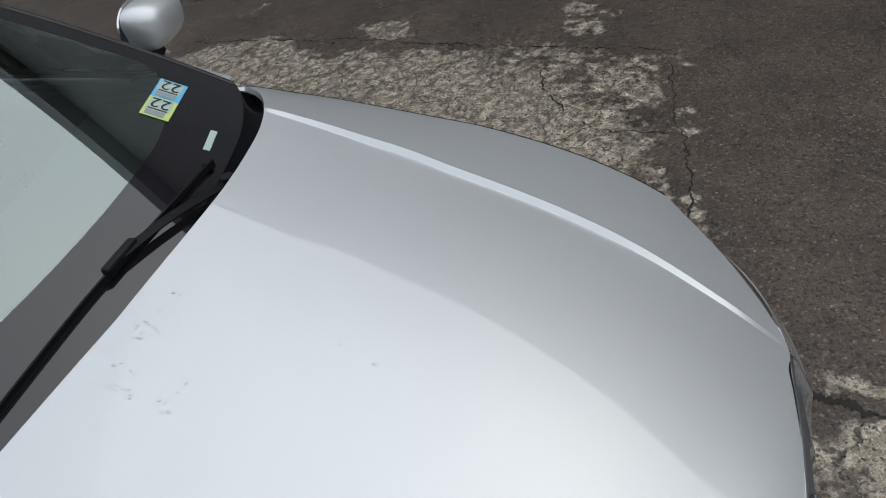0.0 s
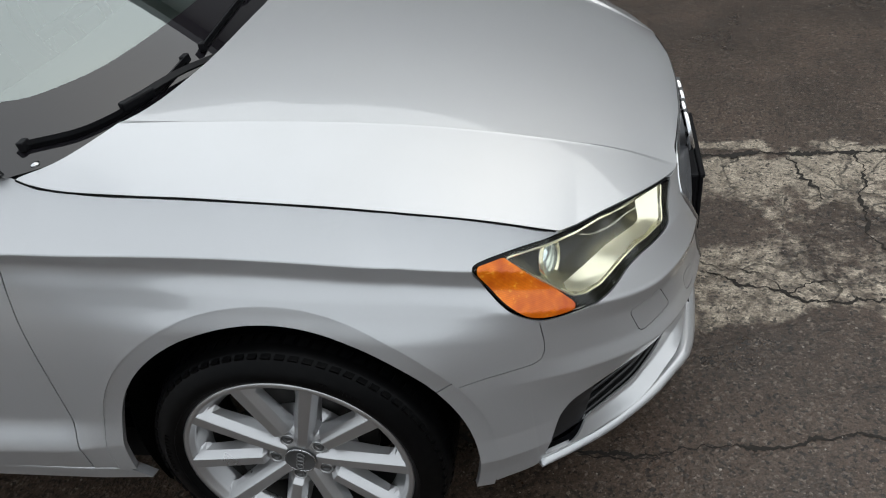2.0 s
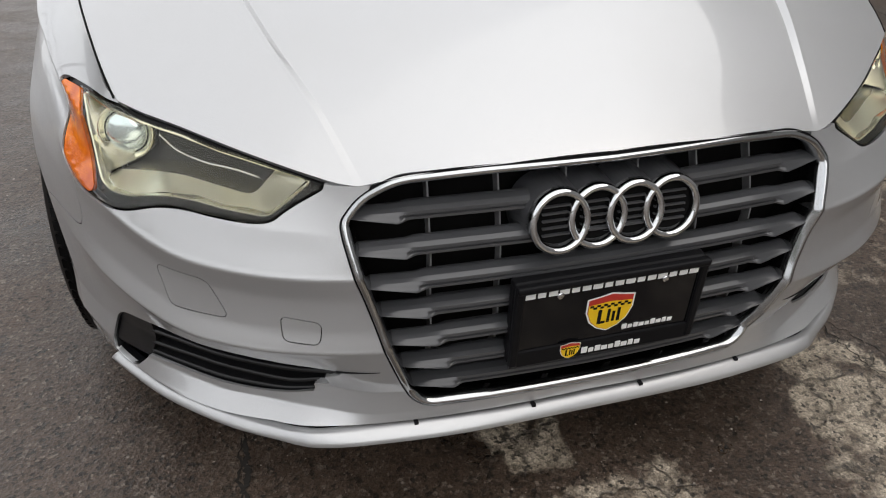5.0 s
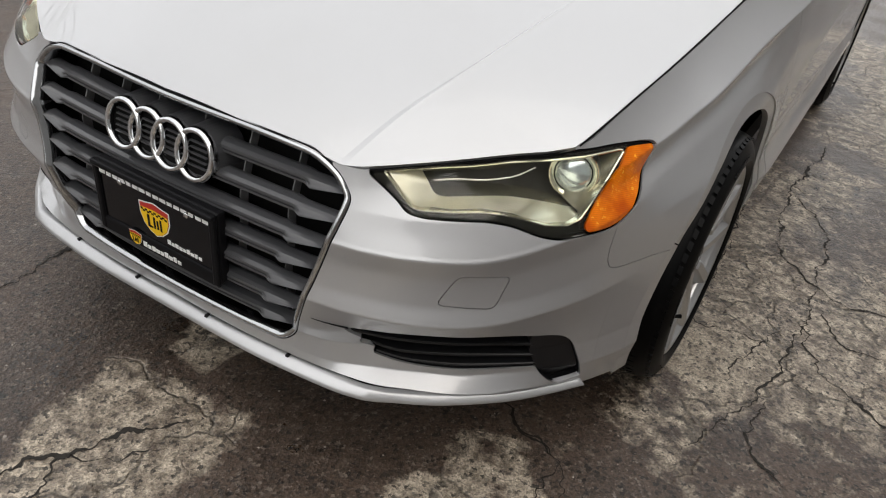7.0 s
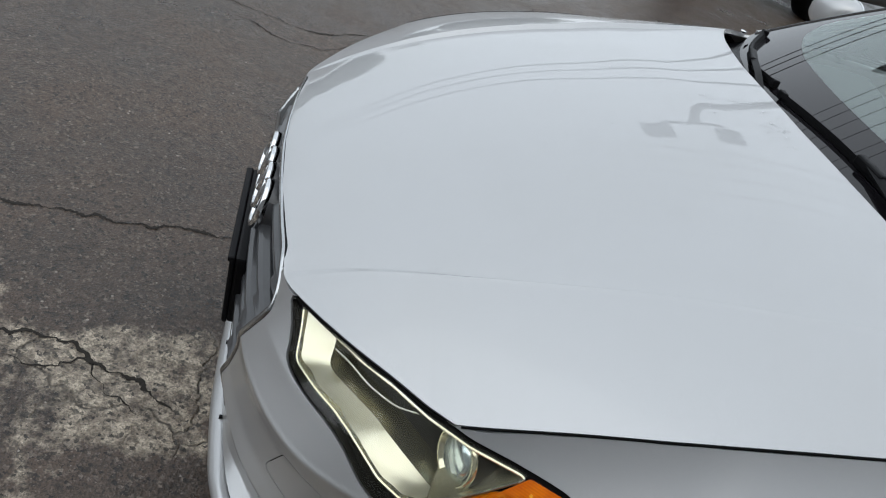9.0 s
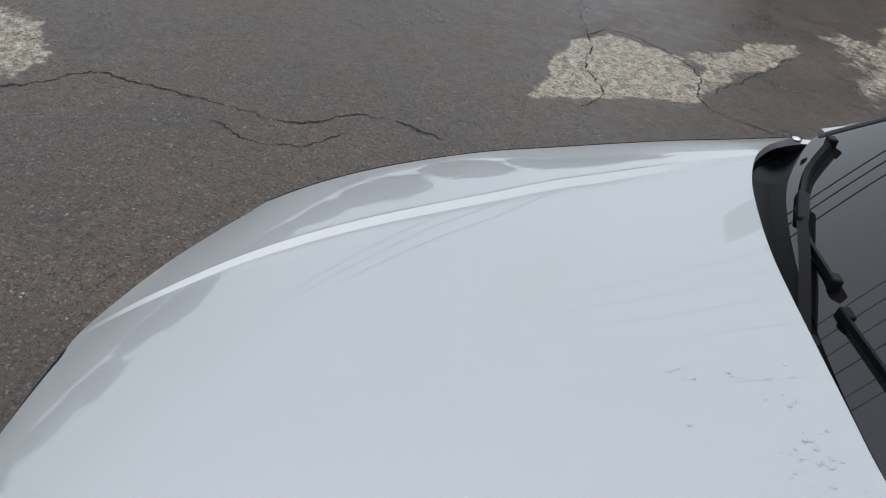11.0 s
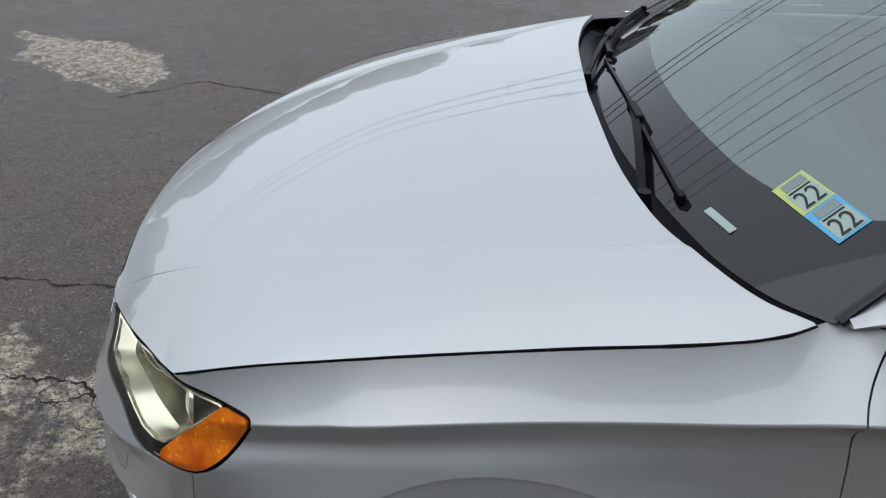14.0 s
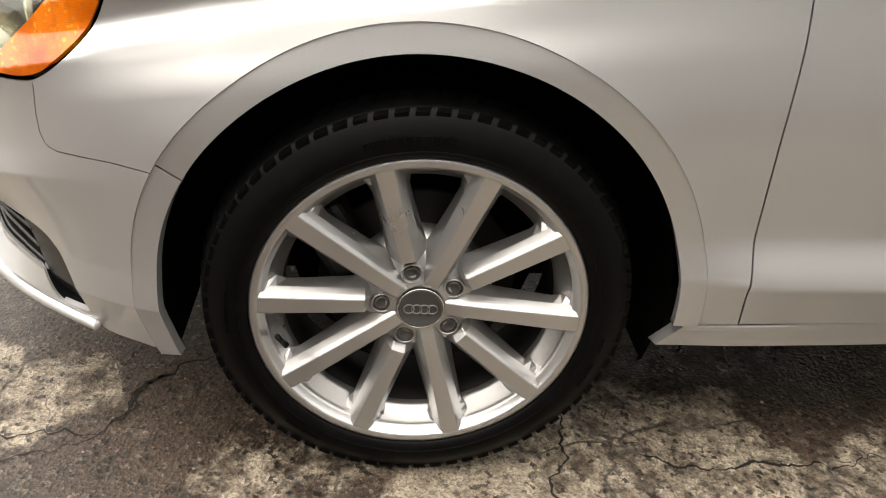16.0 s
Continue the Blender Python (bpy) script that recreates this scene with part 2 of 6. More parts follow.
def lathe(profile, n=64, axis_at=(0, 0, 0)):
    """Turns a profile of (along x, radius) round the x axis."""
    verts, faces = [], []
    c = len(profile)
    for k in range(n):
        w = 2 * math.pi * k / n
        for x, r in profile:
            verts.append((axis_at[0] + x, axis_at[1] + r * math.cos(w), axis_at[2] + r * math.sin(w)))
    for k in range(n):
        for j in range(c - 1):
            k2 = (k + 1) % n
            faces.append((k * c + j, k * c + j + 1, k2 * c + j + 1, k2 * c + j))
    return verts, faces

# ---- the car's master surfaces ----
# plan line at bumper height, from the nose round to the tail (left side)
PLAN = [(0, -0.872), (0.20, -0.866), (0.364, -0.846), (0.50, -0.805), (0.60, -0.752), (0.671, -0.689), (0.74, -0.598),
        (0.795, -0.50), (0.8385, -0.40), (0.868, -0.31), (0.8865, -0.20), (0.893, 0.0), (0.892, 0.2), (0.889, 0.45),
        (0.889, 1.2), (0.892, 2.2), (0.893, 2.64), (0.875, 3.05), (0.83, 3.30), (0.70, 3.45), (0.4, 3.53), (0, 3.56)]
plan_fine = smooth_line([(-0.20, -0.866)] + PLAN, 1467)[67:]
plan_fine[0] = PLAN[0]
plan_s = np.r_[0, np.cumsum(np.linalg.norm(np.diff(plan_fine, axis=0), axis=1))]


def s_at(x, y):
    """How far along the plan line the place (x, y) lies."""
    return float(plan_s[np.argmin((plan_fine[:, 0] - x)**2 + (plan_fine[:, 1] - y)**2)])


S_END = plan_s[-1]
tangent = np.gradient(plan_fine, axis=0)
tangent /= np.linalg.norm(tangent, axis=1, keepdims=True)
# hood: height over (x, y)
CREASE_Y = [-0.80, -0.69, -0.546, -0.422, -0.308, -0.20, -0.098, 0.0, 0.093, 0.19, 0.45]
crease_x = spline(CREASE_Y, [0.378, 0.412, 0.460, 0.491, 0.514, 0.536, 0.560, 0.579, 0.598, 0.616, 0.66])
crease_z = spline(CREASE_Y, [0.664, 0.735, 0.804, 0.850, 0.885, 0.913, 0.938, 0.958, 0.976, 0.993, 1.03])
seam_x = spline([-0.60, -0.566, -0.425, -0.297, -0.173, -0.052, 0.067, 0.183, 0.30, 0.36, 0.42], [0.672, 0.688, 0.722, 0.7425, 0.7555, 0.763, 0.770, 0.778, 0.781, 0.776, 0.755])
seam_z = spline([-0.83, -0.566, -0.425, -0.297, -0.173, -0.052, 0.067, 0.183, 0.30, 0.45], [0.57, 0.736, 0.795, 0.8335, 0.8645, 0.888, 0.911, 0.931, 0.951, 0.992])
centre_z = spline([-0.86, -0.838, -0.80, -0.70, -0.575, -0.42, -0.32, -0.20, -0.10, 0.0, 0.16, 0.45], [0.655, 0.680, 0.709, 0.762, 0.818, 0.875, 0.905, 0.935, 0.957, 0.977, 1.003, 1.04])
hood_rear = spline([0, 0.3, 0.5, 0.6, 0.68, 0.73, 0.768, 0.80], [0.158, 0.170, 0.200, 0.232, 0.285, 0.335, 0.400, 0.46])
hood_front = spline([0, 0.15, 0.28, 0.34, 0.37, 0.40, 0.43, 0.48, 0.53, 0.60, 0.688, 0.75], [-0.829, -0.823, -0.809, -0.803, -0.800, -0.789, -0.772, -0.740, -0.704, -0.646, -0.568, -0.50])


RIDGE = 0.0120


def hood_height(x, y):
    x = np.abs(np.asarray(x, float))
    y = np.asarray(y, float)
    xc, zc, z0, zs, xs = crease_x(y), crease_z(y), centre_z(y), seam_z(y), np.maximum(seam_x(np.clip(y, -0.6, 0.42)), crease_x(y) + 0.05)
    inner = zc + (z0 - zc) * (1 - (x / xc)**2)
    step = 0.0105 * np.clip((y + 0.80) / 0.30, 0, 1)**0.7 * np.clip((0.24 - y) / 0.26, 0, 1)**0.6
    d = x - xc
    t = d / (xs - xc)
    rise = np.where(d > -RIDGE, -d / RIDGE, np.clip((x / (xc - RIDGE)), 0, 1)**2)
    inner = inner - step * rise                     # a narrow ridge rises to the crease
    outer = zc + (zs - zc) * (0.72 * t + 0.28 * t * t)
    outer = outer - 0.05 * step * np.clip(d / 0.005, 0, 1) * np.clip((xs - x) / 0.10, 0, 1)
    return np.where(x < xc, inner, outer)


def hood_surface(x, y):
    return np.stack([x, y, hood_height(x, y)], -1)


# rails: the shoulder crease and the top edge
shoulder = spline(*zip(*[(s_at(x, y), z) for x, y, z in (
    (0, -0.87, 0.600), (0.364, -0.846, 0.600), (0.60, -0.752, 0.615), (0.74, -0.598, 0.67), (0.83, -0.423, 0.729), (0.875, -0.293, 0.766),
    (0.888, -0.171, 0.793), (0.892, -0.054, 0.8145), (0.892, 0.06, 0.832), (0.892, 0.17, 0.848), (0.89, 0.28, 0.8625), (0.889, 0.445, 0.885),
    (0.889, 1.2, 0.925), (0.892, 2.2, 0.955), (0.875, 3.05, 0.96), (0.70, 3.45, 0.93), (0, 3.56, 0.90))]))
# the top edge follows the hood's outline, then the window line
edge_xy = [(x, float(hood_front(x))) for x in (0.0, 0.10, 0.20, 0.30, 0.35, 0.40, 0.46, 0.53, 0.60, 0.66)]
edge_xy += [(float(seam_x(y)), y) for y in (-0.55, -0.48, -0.40, -0.32, -0.22, -0.12, 0.0, 0.12, 0.24, 0.34, 0.42)]
TOP = []
for ex, ey in edge_xy:
    k = int(np.argmin((plan_fine[:, 0] - ex)**2 + (plan_fine[:, 1] - ey)**2))
    away = (ex - plan_fine[k, 0]) * tangent[k, 1] - (ey - plan_fine[k, 1]) * tangent[k, 0]
    TOP.append((plan_s[k], float(hood_height(ex, ey)) - 0.001, away))
TOP += [(s_at(0.889, 0.52), 0.988, -0.098), (s_at(0.889, 0.7), 0.992, -0.090), (s_at(0.889, 1.2), 1.0, -0.070), (s_at(0.892, 2.3), 1.03, -0.080), (s_at(0.875, 3.05), 1.05, -0.18), (s_at(0.70, 3.45), 1.03, -0.15), (S_END, 1.01, -0.12)]
TOP[0] = (0.0, TOP[0][1], TOP[0][2])
top_rail = spline([q[0] for q in TOP], [q[1] for q in TOP])
top_off = spline([q[0] for q in TOP], [q[2] for q in TOP])
FLOOR_Z = 0.16
# stand-off from the plan line below the shoulder, low to high
LOW = [0, 0.08, 0.15, 0.22, 0.32, 0.42, 0.57, 0.66, 0.76, 0.86, 0.940, 1.0]
STATIONS = []


def station(place, stand_off):
    STATIONS.append((place, stand_off))


station((0, -0.872), [-0.06, -0.052, -0.042, -0.032, -0.026, -0.012, 0, 0, 0, -0.004, -0.008, -0.012])
station((0.364, -0.846), [-0.05, -0.040, -0.026, -0.031, -0.033, -0.014, 0.003, -0.004, -0.006, -0.002, -0.014, -0.024])
station((0.48, -0.812), [-0.04, -0.024, -0.009, -0.049, -0.055, -0.030, 0.007, -0.003, -0.006, 0.003, -0.014, -0.025])
station((0.56, -0.775), [-0.05, -0.034, -0.019, -0.056, -0.056, -0.031, 0.009, -0.003, -0.006, 0.004, -0.014, -0.026])
station((0.671, -0.689), [-0.05, -0.038, -0.022, -0.046, -0.044, -0.024, 0.008, -0.003, -0.006, 0.004, -0.014, -0.028])
station((0.755, -0.575), [-0.04, -0.028, -0.015, -0.019, -0.017, -0.010, 0.006, -0.002, -0.003, 0.001, -0.022, -0.032])
station((0.797, -0.497), [-0.034, -0.020, -0.010, -0.003, -0.006, -0.004, 0.003, -0.001, -0.004, -0.009, -0.036, -0.040])
station((0.83, -0.423), [-0.03, -0.018, -0.010, 0.001, -0.003, -0.001, 0.001, -0.001, -0.007, -0.027, -0.0535, -0.048])
station((0.875, -0.297), [-0.03, -0.014, -0.008, -0.004, -0.002, 0, 0, -0.001, -0.012, -0.042, -0.0695, -0.0605])
station((0.893, 0.0), [-0.05, -0.03, -0.02, -0.01, -0.004, 0, 0, -0.001, -0.009, -0.038, -0.0655, -0.055])
station((0.892, 0.2), [-0.05, -0.030, -0.014, -0.007, -0.004, -0.006, -0.004, -0.005, -0.015, -0.041, -0.0570, -0.040])
station((0.8895, 0.37), [-0.05, -0.030, -0.014, -0.006, -0.001, -0.010, -0.009, -0.011, -0.019, -0.036, -0.050, -0.025])
station((0.889, 0.52), [-0.05, -0.030, -0.014, 0.002, 0.018, -0.012, -0.012, -0.014, -0.021, -0.033, -0.042, -0.017])
station((0.889, 1.2), [-0.05, -0.030, -0.014, 0.003, 0.020, -0.012, -0.012, -0.012, -0.017, -0.028, -0.036, -0.012])
station((0.892, 2.3), [-0.07, -0.042, -0.028, -0.008, 0.008, -0.002, 0, -0.002, -0.006, -0.012, -0.018, -0.010])
station((0.875, 3.05), [-0.07, -0.04, -0.02, -0.01, -0.004, 0, 0, 0, -0.004, -0.012, -0.022, -0.03])
station((0, 3.56), [-0.10, -0.05, -0.03, -0.01, 0, 0, -0.01, -0.03, -0.05, -0.06, -0.07, -0.06])
station_s = [s_at(*p) for p, _ in STATIONS]
# tight radii where the skin is creased
CREASED = (0.15, 0.22, 0.32, 0.57, 0.86)
table = np.array([a for _, a in STATIONS])
for v in CREASED:
    k = LOW.index(v)
    near = 0.010 if v < 0.3 else 0.018
    before = table[:, k] + (table[:, k - 1] - table[:, k]) * near / (LOW[k] - LOW[k - 1])
    after = table[:, k] + (table[:, k + 1] - table[:, k]) * near / (LOW[k + 1] - LOW[k])
    a, b, c = LOW[k - 1], LOW[k], LOW[k + 1]

    def bend(q):
        return (table[:, k - 1] * (q - b) * (q - c) / ((a - b) * (a - c)) + table[:, k] * (q - a) * (q - c) / ((b - a) * (b - c)) + table[:, k + 1] * (q - a) * (q - b) / ((c - a) * (c - b)))

    if v > 0.5:                                     # on the flanks the skin only bends there
        before[7:], after[7:] = bend(v - 0.018)[7:], bend(v + 0.018)[7:]
    table = np.insert(table, [k, k + 1], np.stack([before, after], -1), axis=1)
    LOW[k:k + 1] = [v - near, v, v + near]
low_at = spline(station_s, table)
HUB = (0.0, 0.316)
REAR_HUB = (2.637, 0.316)
ARCH_R, FLARE_R = 0.379, 0.413


def rows_spline(knots, table, v):
    """Smooth reading of each row of the table at its own v."""
    knots = np.asarray(knots)
    k = np.clip(np.searchsorted(knots, v, side="right") - 1, 0, len(knots) - 2)
    d = np.diff(table, axis=1) / np.diff(knots)
    m = np.zeros_like(table)
    m[:, 0], m[:, -1] = d[:, 0], d[:, -1]
    m[:, 1:-1] = np.where(d[:, :-1] * d[:, 1:] > 0, 2 * d[:, :-1] * d[:, 1:] / (d[:, :-1] + d[:, 1:] + 1e-12), 0)
    r = np.arange(len(v))
    h = knots[k + 1] - knots[k]
    t = np.clip((v - knots[k]) / h, -0.3, 1.3)
    return ((2 * t**3 - 3 * t**2 + 1) * table[r, k] + (t**3 - 2 * t**2 + t) * h * m[r, k]
            + (3 * t**2 - 2 * t**3) * table[r, k + 1] + (t**3 - t**2) * h * m[r, k + 1])


def skin(s, z, out=0.0):
    """The body's outer surface: s along the plan line (right side negative), z up."""
    s, z = np.asarray(s, float), np.asarray(z, float)
    side = np.where(s < 0, -1.0, 1.0)
    a = np.clip(np.abs(s), 0, S_END)
    z1, z2 = shoulder(a), top_rail(a)
    v = np.where(z < z1, (z - FLOOR_Z) / (z1 - FLOOR_Z), 1 + (z - z1) / np.maximum(z2 - z1, 1e-3))
    off = np.where(v < 1, rows_spline(LOW, low_at(a), np.minimum(v, 1)), low_at(a)[..., -1] + (top_off(a) - low_at(a)[..., -1]) * (np.clip(v, 1, 2.2) - 1) * (1 + 0.22 * (2 - np.clip(v, 1, 2.2))))
    x = np.interp(a, plan_s, plan_fine[:, 0])
    y = np.interp(a, plan_s, plan_fine[:, 1])
    tx = np.interp(a, plan_s, tangent[:, 0])
    ty = np.interp(a, plan_s, tangent[:, 1])
    n = np.hypot(tx, ty)
    tx, ty = tx / n, ty / n
    flare = 0
    for hy, hz in (HUB, REAR_HUB):
        r = np.hypot(y - hy, z - hz)
        flare = flare + np.where(x > 0.8, 0.003 * np.exp(-np.clip(r - FLARE_R, 0, None) / 0.03), 0)
    off = off + flare + out
    return np.stack([side * (x + ty * off), y - tx * off, z], -1)


def glass_surface(x, w):
    """The windscreen: x across, w up the slope from the cowl."""
    y = 0.195 + 0.31 * x * x + 0.80 * w
    z = 0.968 + 0.56 * w - 0.10 * w * w - 0.02 * x * x
    return np.stack([x, y, z], -1)


# ---- the car ----
car = tagged(new("car"), "silver metallic four-door saloon car parked on worn asphalt", "car")


def arch_loop(hub, r, n=200):
    """Closed loop (s, z) of a wheel opening, on the left side."""
    w = np.linspace(math.radians(-35), math.radians(215), n)
    return np.stack([s_of_y(hub[0] + r * np.cos(w)), hub[1] + r * np.sin(w)], -1)


def s_of_y(y):
    """How far along the plan line its point at the depth y lies."""
    return np.interp(y, plan_fine[:, 1], plan_s)


arch_front = arch_loop(HUB, FLARE_R)
arch_front = np.vstack([arch_front, [(arch_front[-1, 0], -0.1), (arch_front[0, 0], -0.1)]])
arch_rear = arch_loop(REAR_HUB, FLARE_R)
arch_rear = np.vstack([arch_rear, [(arch_rear[-1, 0], -0.1), (arch_rear[0, 0], -0.1)]])


def mirror(loop):
    q = np.array(loop, float)
    q[:, 0] *= -1
    return q[::-1]


def on_skin(points):
    """(x, y, z) places turned into (s, z)."""
    return np.array([(s_at(x, y), z) for x, y, z in points])


# hood outline
ys = np.linspace(-0.566, 0.395, 60)
seam_side = np.stack([seam_x(ys), ys], -1)
xr = np.linspace(0.765, 0, 60)
rear_side = np.stack([xr, hood_rear(xr)], -1)
xf = np.linspace(0, 0.686, 80)
front_side = np.stack([xf, hood_front(xf)], -1)
half = np.vstack([front_side, seam_side[1:], rear_side[1:-1]])
hood_loop = np.vstack([half, mirror(half[1:])[:]])
ys = np.linspace(-0.86, 0.46, 241)
steps = np.linspace(0, 0.93, 52)
ridge_x = np.r_[-0.020, -0.0155, -0.0134, -0.0125, -0.0120, -0.0115, -0.0106, -0.0080, -0.0045, -0.0014, -0.0005, 0.0]
beyond = np.r_[0.0006, 0.0016, 0.0035, 0.008, 0.012, 0.016, 0.022, np.linspace(0.03, 0.46, 66)]
right_x = np.hstack([crease_x(ys)[:, None] * steps, crease_x(ys)[:, None] + np.r_[ridge_x, beyond]])
all_x = np.hstack([-right_x[:, :0:-1], right_x]).T
hood = panel("hood", hood_surface, all_x, np.repeat(ys[None], len(all_x), 0), hood_loop, (), 0.0018, 0.012, PAINT, car, soft=0.0007)

S_HLC = 0.835
S_TIP = 0.807
S_AMT = 1.013
S_BSK = 0.911
S_SMW = s_at(0.868, -0.316)
S_DOOR = s_at(0.889, 0.455)


def lattice(s0, s1, n, v_low, v_high):
    """Grid of (s, z) whose rows follow the shoulder; v_low below it (0 to 1), v_high above it (1 to 2)."""
    s = np.linspace(s0, s1, n)
    a = np.abs(s)
    rows = np.r_[v_low, v_high]
    z1, z2 = shoulder(a), top_rail(a)
    z = np.where(rows[None] <= 1, FLOOR_Z + (z1 - FLOOR_Z)[:, None] * rows[None], z1[:, None] + (z2 - z1)[:, None] * (rows[None] - 1))
    return np.repeat(s[:, None], len(rows), 1), z


ROWS_LOW = np.r_[np.linspace(-0.05, 0.97, 132), 0.985, 0.994, 1.0]
ROWS_HIGH = np.r_[1.03, 1.08, np.linspace(1.15, 1.972, 26)]

# openings, as loops (s, z)
head_top = smooth_line([(0.428, 0.664), (0.520, 0.681), (0.622, 0.699), (0.735, 0.716), (0.835, 0.730), (0.930, 0.733), (0.995, 0.733), (1.013, 0.729)], 60)
hug = np.clip((S_HLC - head_top[:, 0]) / 0.03, 0, 1) * np.clip((head_top[:, 0] - 0.428) / 0.05, 0, 1)
head_top[:, 1] += hug * (top_rail(head_top[:, 0]) - 0.004 - head_top[:, 1])       # the lens meets the hood's edge
head_low = smooth_line([(1.013, 0.716), (0.973, 0.648), (0.928, 0.610), (0.887, 0.597), (0.807, 0.594), (0.760, 0.598), (0.703, 0.614), (0.654, 0.618), (0.605, 0.615), (0.545, 0.612), (0.515, 0.616), (0.493, 0.630), (0.440, 0.660)], 80)
head_loop = np.vstack([head_top, head_low])
raised = head_top.copy()
raised[:, 1] += np.where(raised[:, 0] < S_TIP, 0.05, 0)
head_hole = np.vstack([raised, head_low])
GRILLE = [(0.0, 0.687), (0.20, 0.685), (0.335, 0.676), (0.385, 0.652), (0.412, 0.618), (0.409, 0.598), (0.318, 0.292), (0.290, 0.266), (0.0, 0.262)]
grille_half = np.array([(s_at(x, -0.86), z) for x, z in GRILLE])
grille_half[:, 0] = [x * 1.012 for x, _ in GRILLE]
grille_loop = rounded(np.vstack([grille_half[1:-1], mirror(grille_half[1:-1])]), [0.06, 0.03, 0.03, 0.02, 0.02, 0.03, 0.03] + [0.03, 0.03, 0.02, 0.02, 0.03, 0.03, 0.06])
fog_loop = rounded([(0.427, 0.3605), (0.490, 0.3665), (0.561, 0.381), (0.620, 0.386), (0.685, 0.387), (0.750, 0.380), (0.801, 0.371), (0.838, 0.368), (0.868, 0.360), (0.893, 0.338), (0.913, 0.300), (0.940, 0.2405), (0.905, 0.238), (0.880, 0.238), (0.863, 0.245), (0.841, 0.265), (0.827, 0.283), (0.790, 0.281), (0.730, 0.278), (0.650, 0.2755), (0.577, 0.2745), (0.527, 0.280), (0.480, 0.289), (0.483, 0.302), (0.452, 0.312), (0.459, 0.332), (0.433, 0.3490)],
                   [0.002, 0.05, 0.05, 0.05, 0.05, 0.05, 0.05, 0.02, 0.02, 0.02, 0.03, 0.006, 0.01, 0.012, 0.012, 0.012, 0.008, 0.03, 0.04, 0.04, 0.03, 0.02, 0.002, 0.003, 0.002, 0.003, 0.002])
washer_loop = rounded(on_skin([(0.602, -0.754, 0.522), (0.671, -0.689, 0.522), (0.650, -0.70, 0.458), (0.572, -0.766, 0.459)]), 0.014)
tow_loop = mirror(rounded([(0.448, 0.462), (0.510, 0.472), (0.507, 0.432), (0.452, 0.426)], 0.012))
bumper_end = np.array([(0.915, 0.60), (0.911, 0.555), (0.913, 0.530), (0.922, 0.514), (0.940, 0.509), (1.03, 0.513), (s_of_y(-0.364), 0.511)])
s_line = np.linspace(0, S_TIP, 60)
bumper_top = np.stack([s_line, top_rail(s_line)], -1)
arch_lower = np.array([p for p in arch_front[:-2] if p[0] < S_SMW + 0.001 and 0.2035 < p[1] < 0.509])
s_low = np.linspace(arch_lower[np.argmin(arch_lower[:, 1]), 0] - 0.002, 0, 60)
bumper_low = np.stack([s_low, spline([0, 0.28, 0.50, 0.70, 0.86, 0.93, 0.957, 1.0, 1.5], [0.2405, 0.2400, 0.2365, 0.2335, 0.2290, 0.2265, 0.2080, 0.2035, 0.206])(s_low)], -1)
half = np.vstack([bumper_top, [(S_HLC + 0.03, 0.70), (0.915, 0.66)], bumper_end, arch_lower[np.argsort(-arch_lower[:, 1])], bumper_low[:-1]])
bumper_loop = np.vstack([half, mirror(half[1:])])
grille_hole = grille_loop.copy()
grille_hole[:, 1] += np.where((grille_hole[:, 1] > 0.664) & (np.abs(grille_hole[:, 0]) < 0.37), 0.03, 0)
holes = [head_hole, mirror(head_hole), grille_hole, fog_loop, mirror(fog_loop), arch_front, mirror(arch_front), washer_loop, mirror(washer_loop), tow_loop]
bumper = panel("front_bumper", skin, np.linspace(-1.4, 1.4, 801), np.linspace(0.15, 0.76, 175), bumper_loop, holes, 0.0009, 0.009, PAINT, car)
for loop, what in ((washer_loop, "washer_cover"), (mirror(washer_loop), "washer_cover"), (tow_loop, "tow_eye_cover")):
    panel(what, skin, np.linspace(loop[:, 0].min() - 0.01, loop[:, 0].max() + 0.01, 40), np.linspace(0.40, 0.54, 40), loop, (), 0.0008, 0.01, PAINT, car)
    panel("cover_gap", lambda s, z: skin(s, z, -0.006), np.linspace(loop[:, 0].min() - 0.02, loop[:, 0].max() + 0.02, 12), np.linspace(loop[:, 1].min() - 0.01, loop[:, 1].max() + 0.01, 8), None, (), 0, 0, DARK, bumper)

# front lip: a blade under the bumper, straight in the middle, with a kink at its corners
LIP_LOW = [(0, -0.853), (0.15, -0.853), (0.264, -0.849), (0.40, -0.834), (0.465, -0.819), (0.492, -0.806), (0.52, -0.786), (0.60, -0.729), (0.69, -0.641), (0.75, -0.562), (0.797, -0.490)]
LIP_TOP = [(0, -0.841), (0.15, -0.840), (0.30, -0.828), (0.43, -0.814), (0.470, -0.806), (0.490, -0.796), (0.52, -0.776), (0.60, -0.716), (0.688, -0.632), (0.745, -0.555), (0.786, -0.492)]
low_half, top_half = smooth_line(LIP_LOW, 90), smooth_line(LIP_TOP, 90)
lip_low, lip_top = np.vstack([mirror(low_half)[:-1], low_half]), np.vstack([mirror(top_half)[:-1], top_half])
n = len(lip_low)
along_lip = np.abs(np.linspace(-1, 1, n))
out_way = np.gradient(lip_low, axis=0)
out_way = np.stack([out_way[:, 1], -out_way[:, 0]], -1)
out_way /= np.linalg.norm(out_way, axis=1, keepdims=True)
top_z = spline([0, 0.45, 0.6, 0.8, 1.0], [0.236, 0.235, 0.231, 0.2285, 0.2265])(along_lip)
low_z = spline([0, 0.45, 0.6, 0.8, 1.0], [0.212, 0.212, 0.211, 0.211, 0.213])(along_lip)
verts, faces = [], []
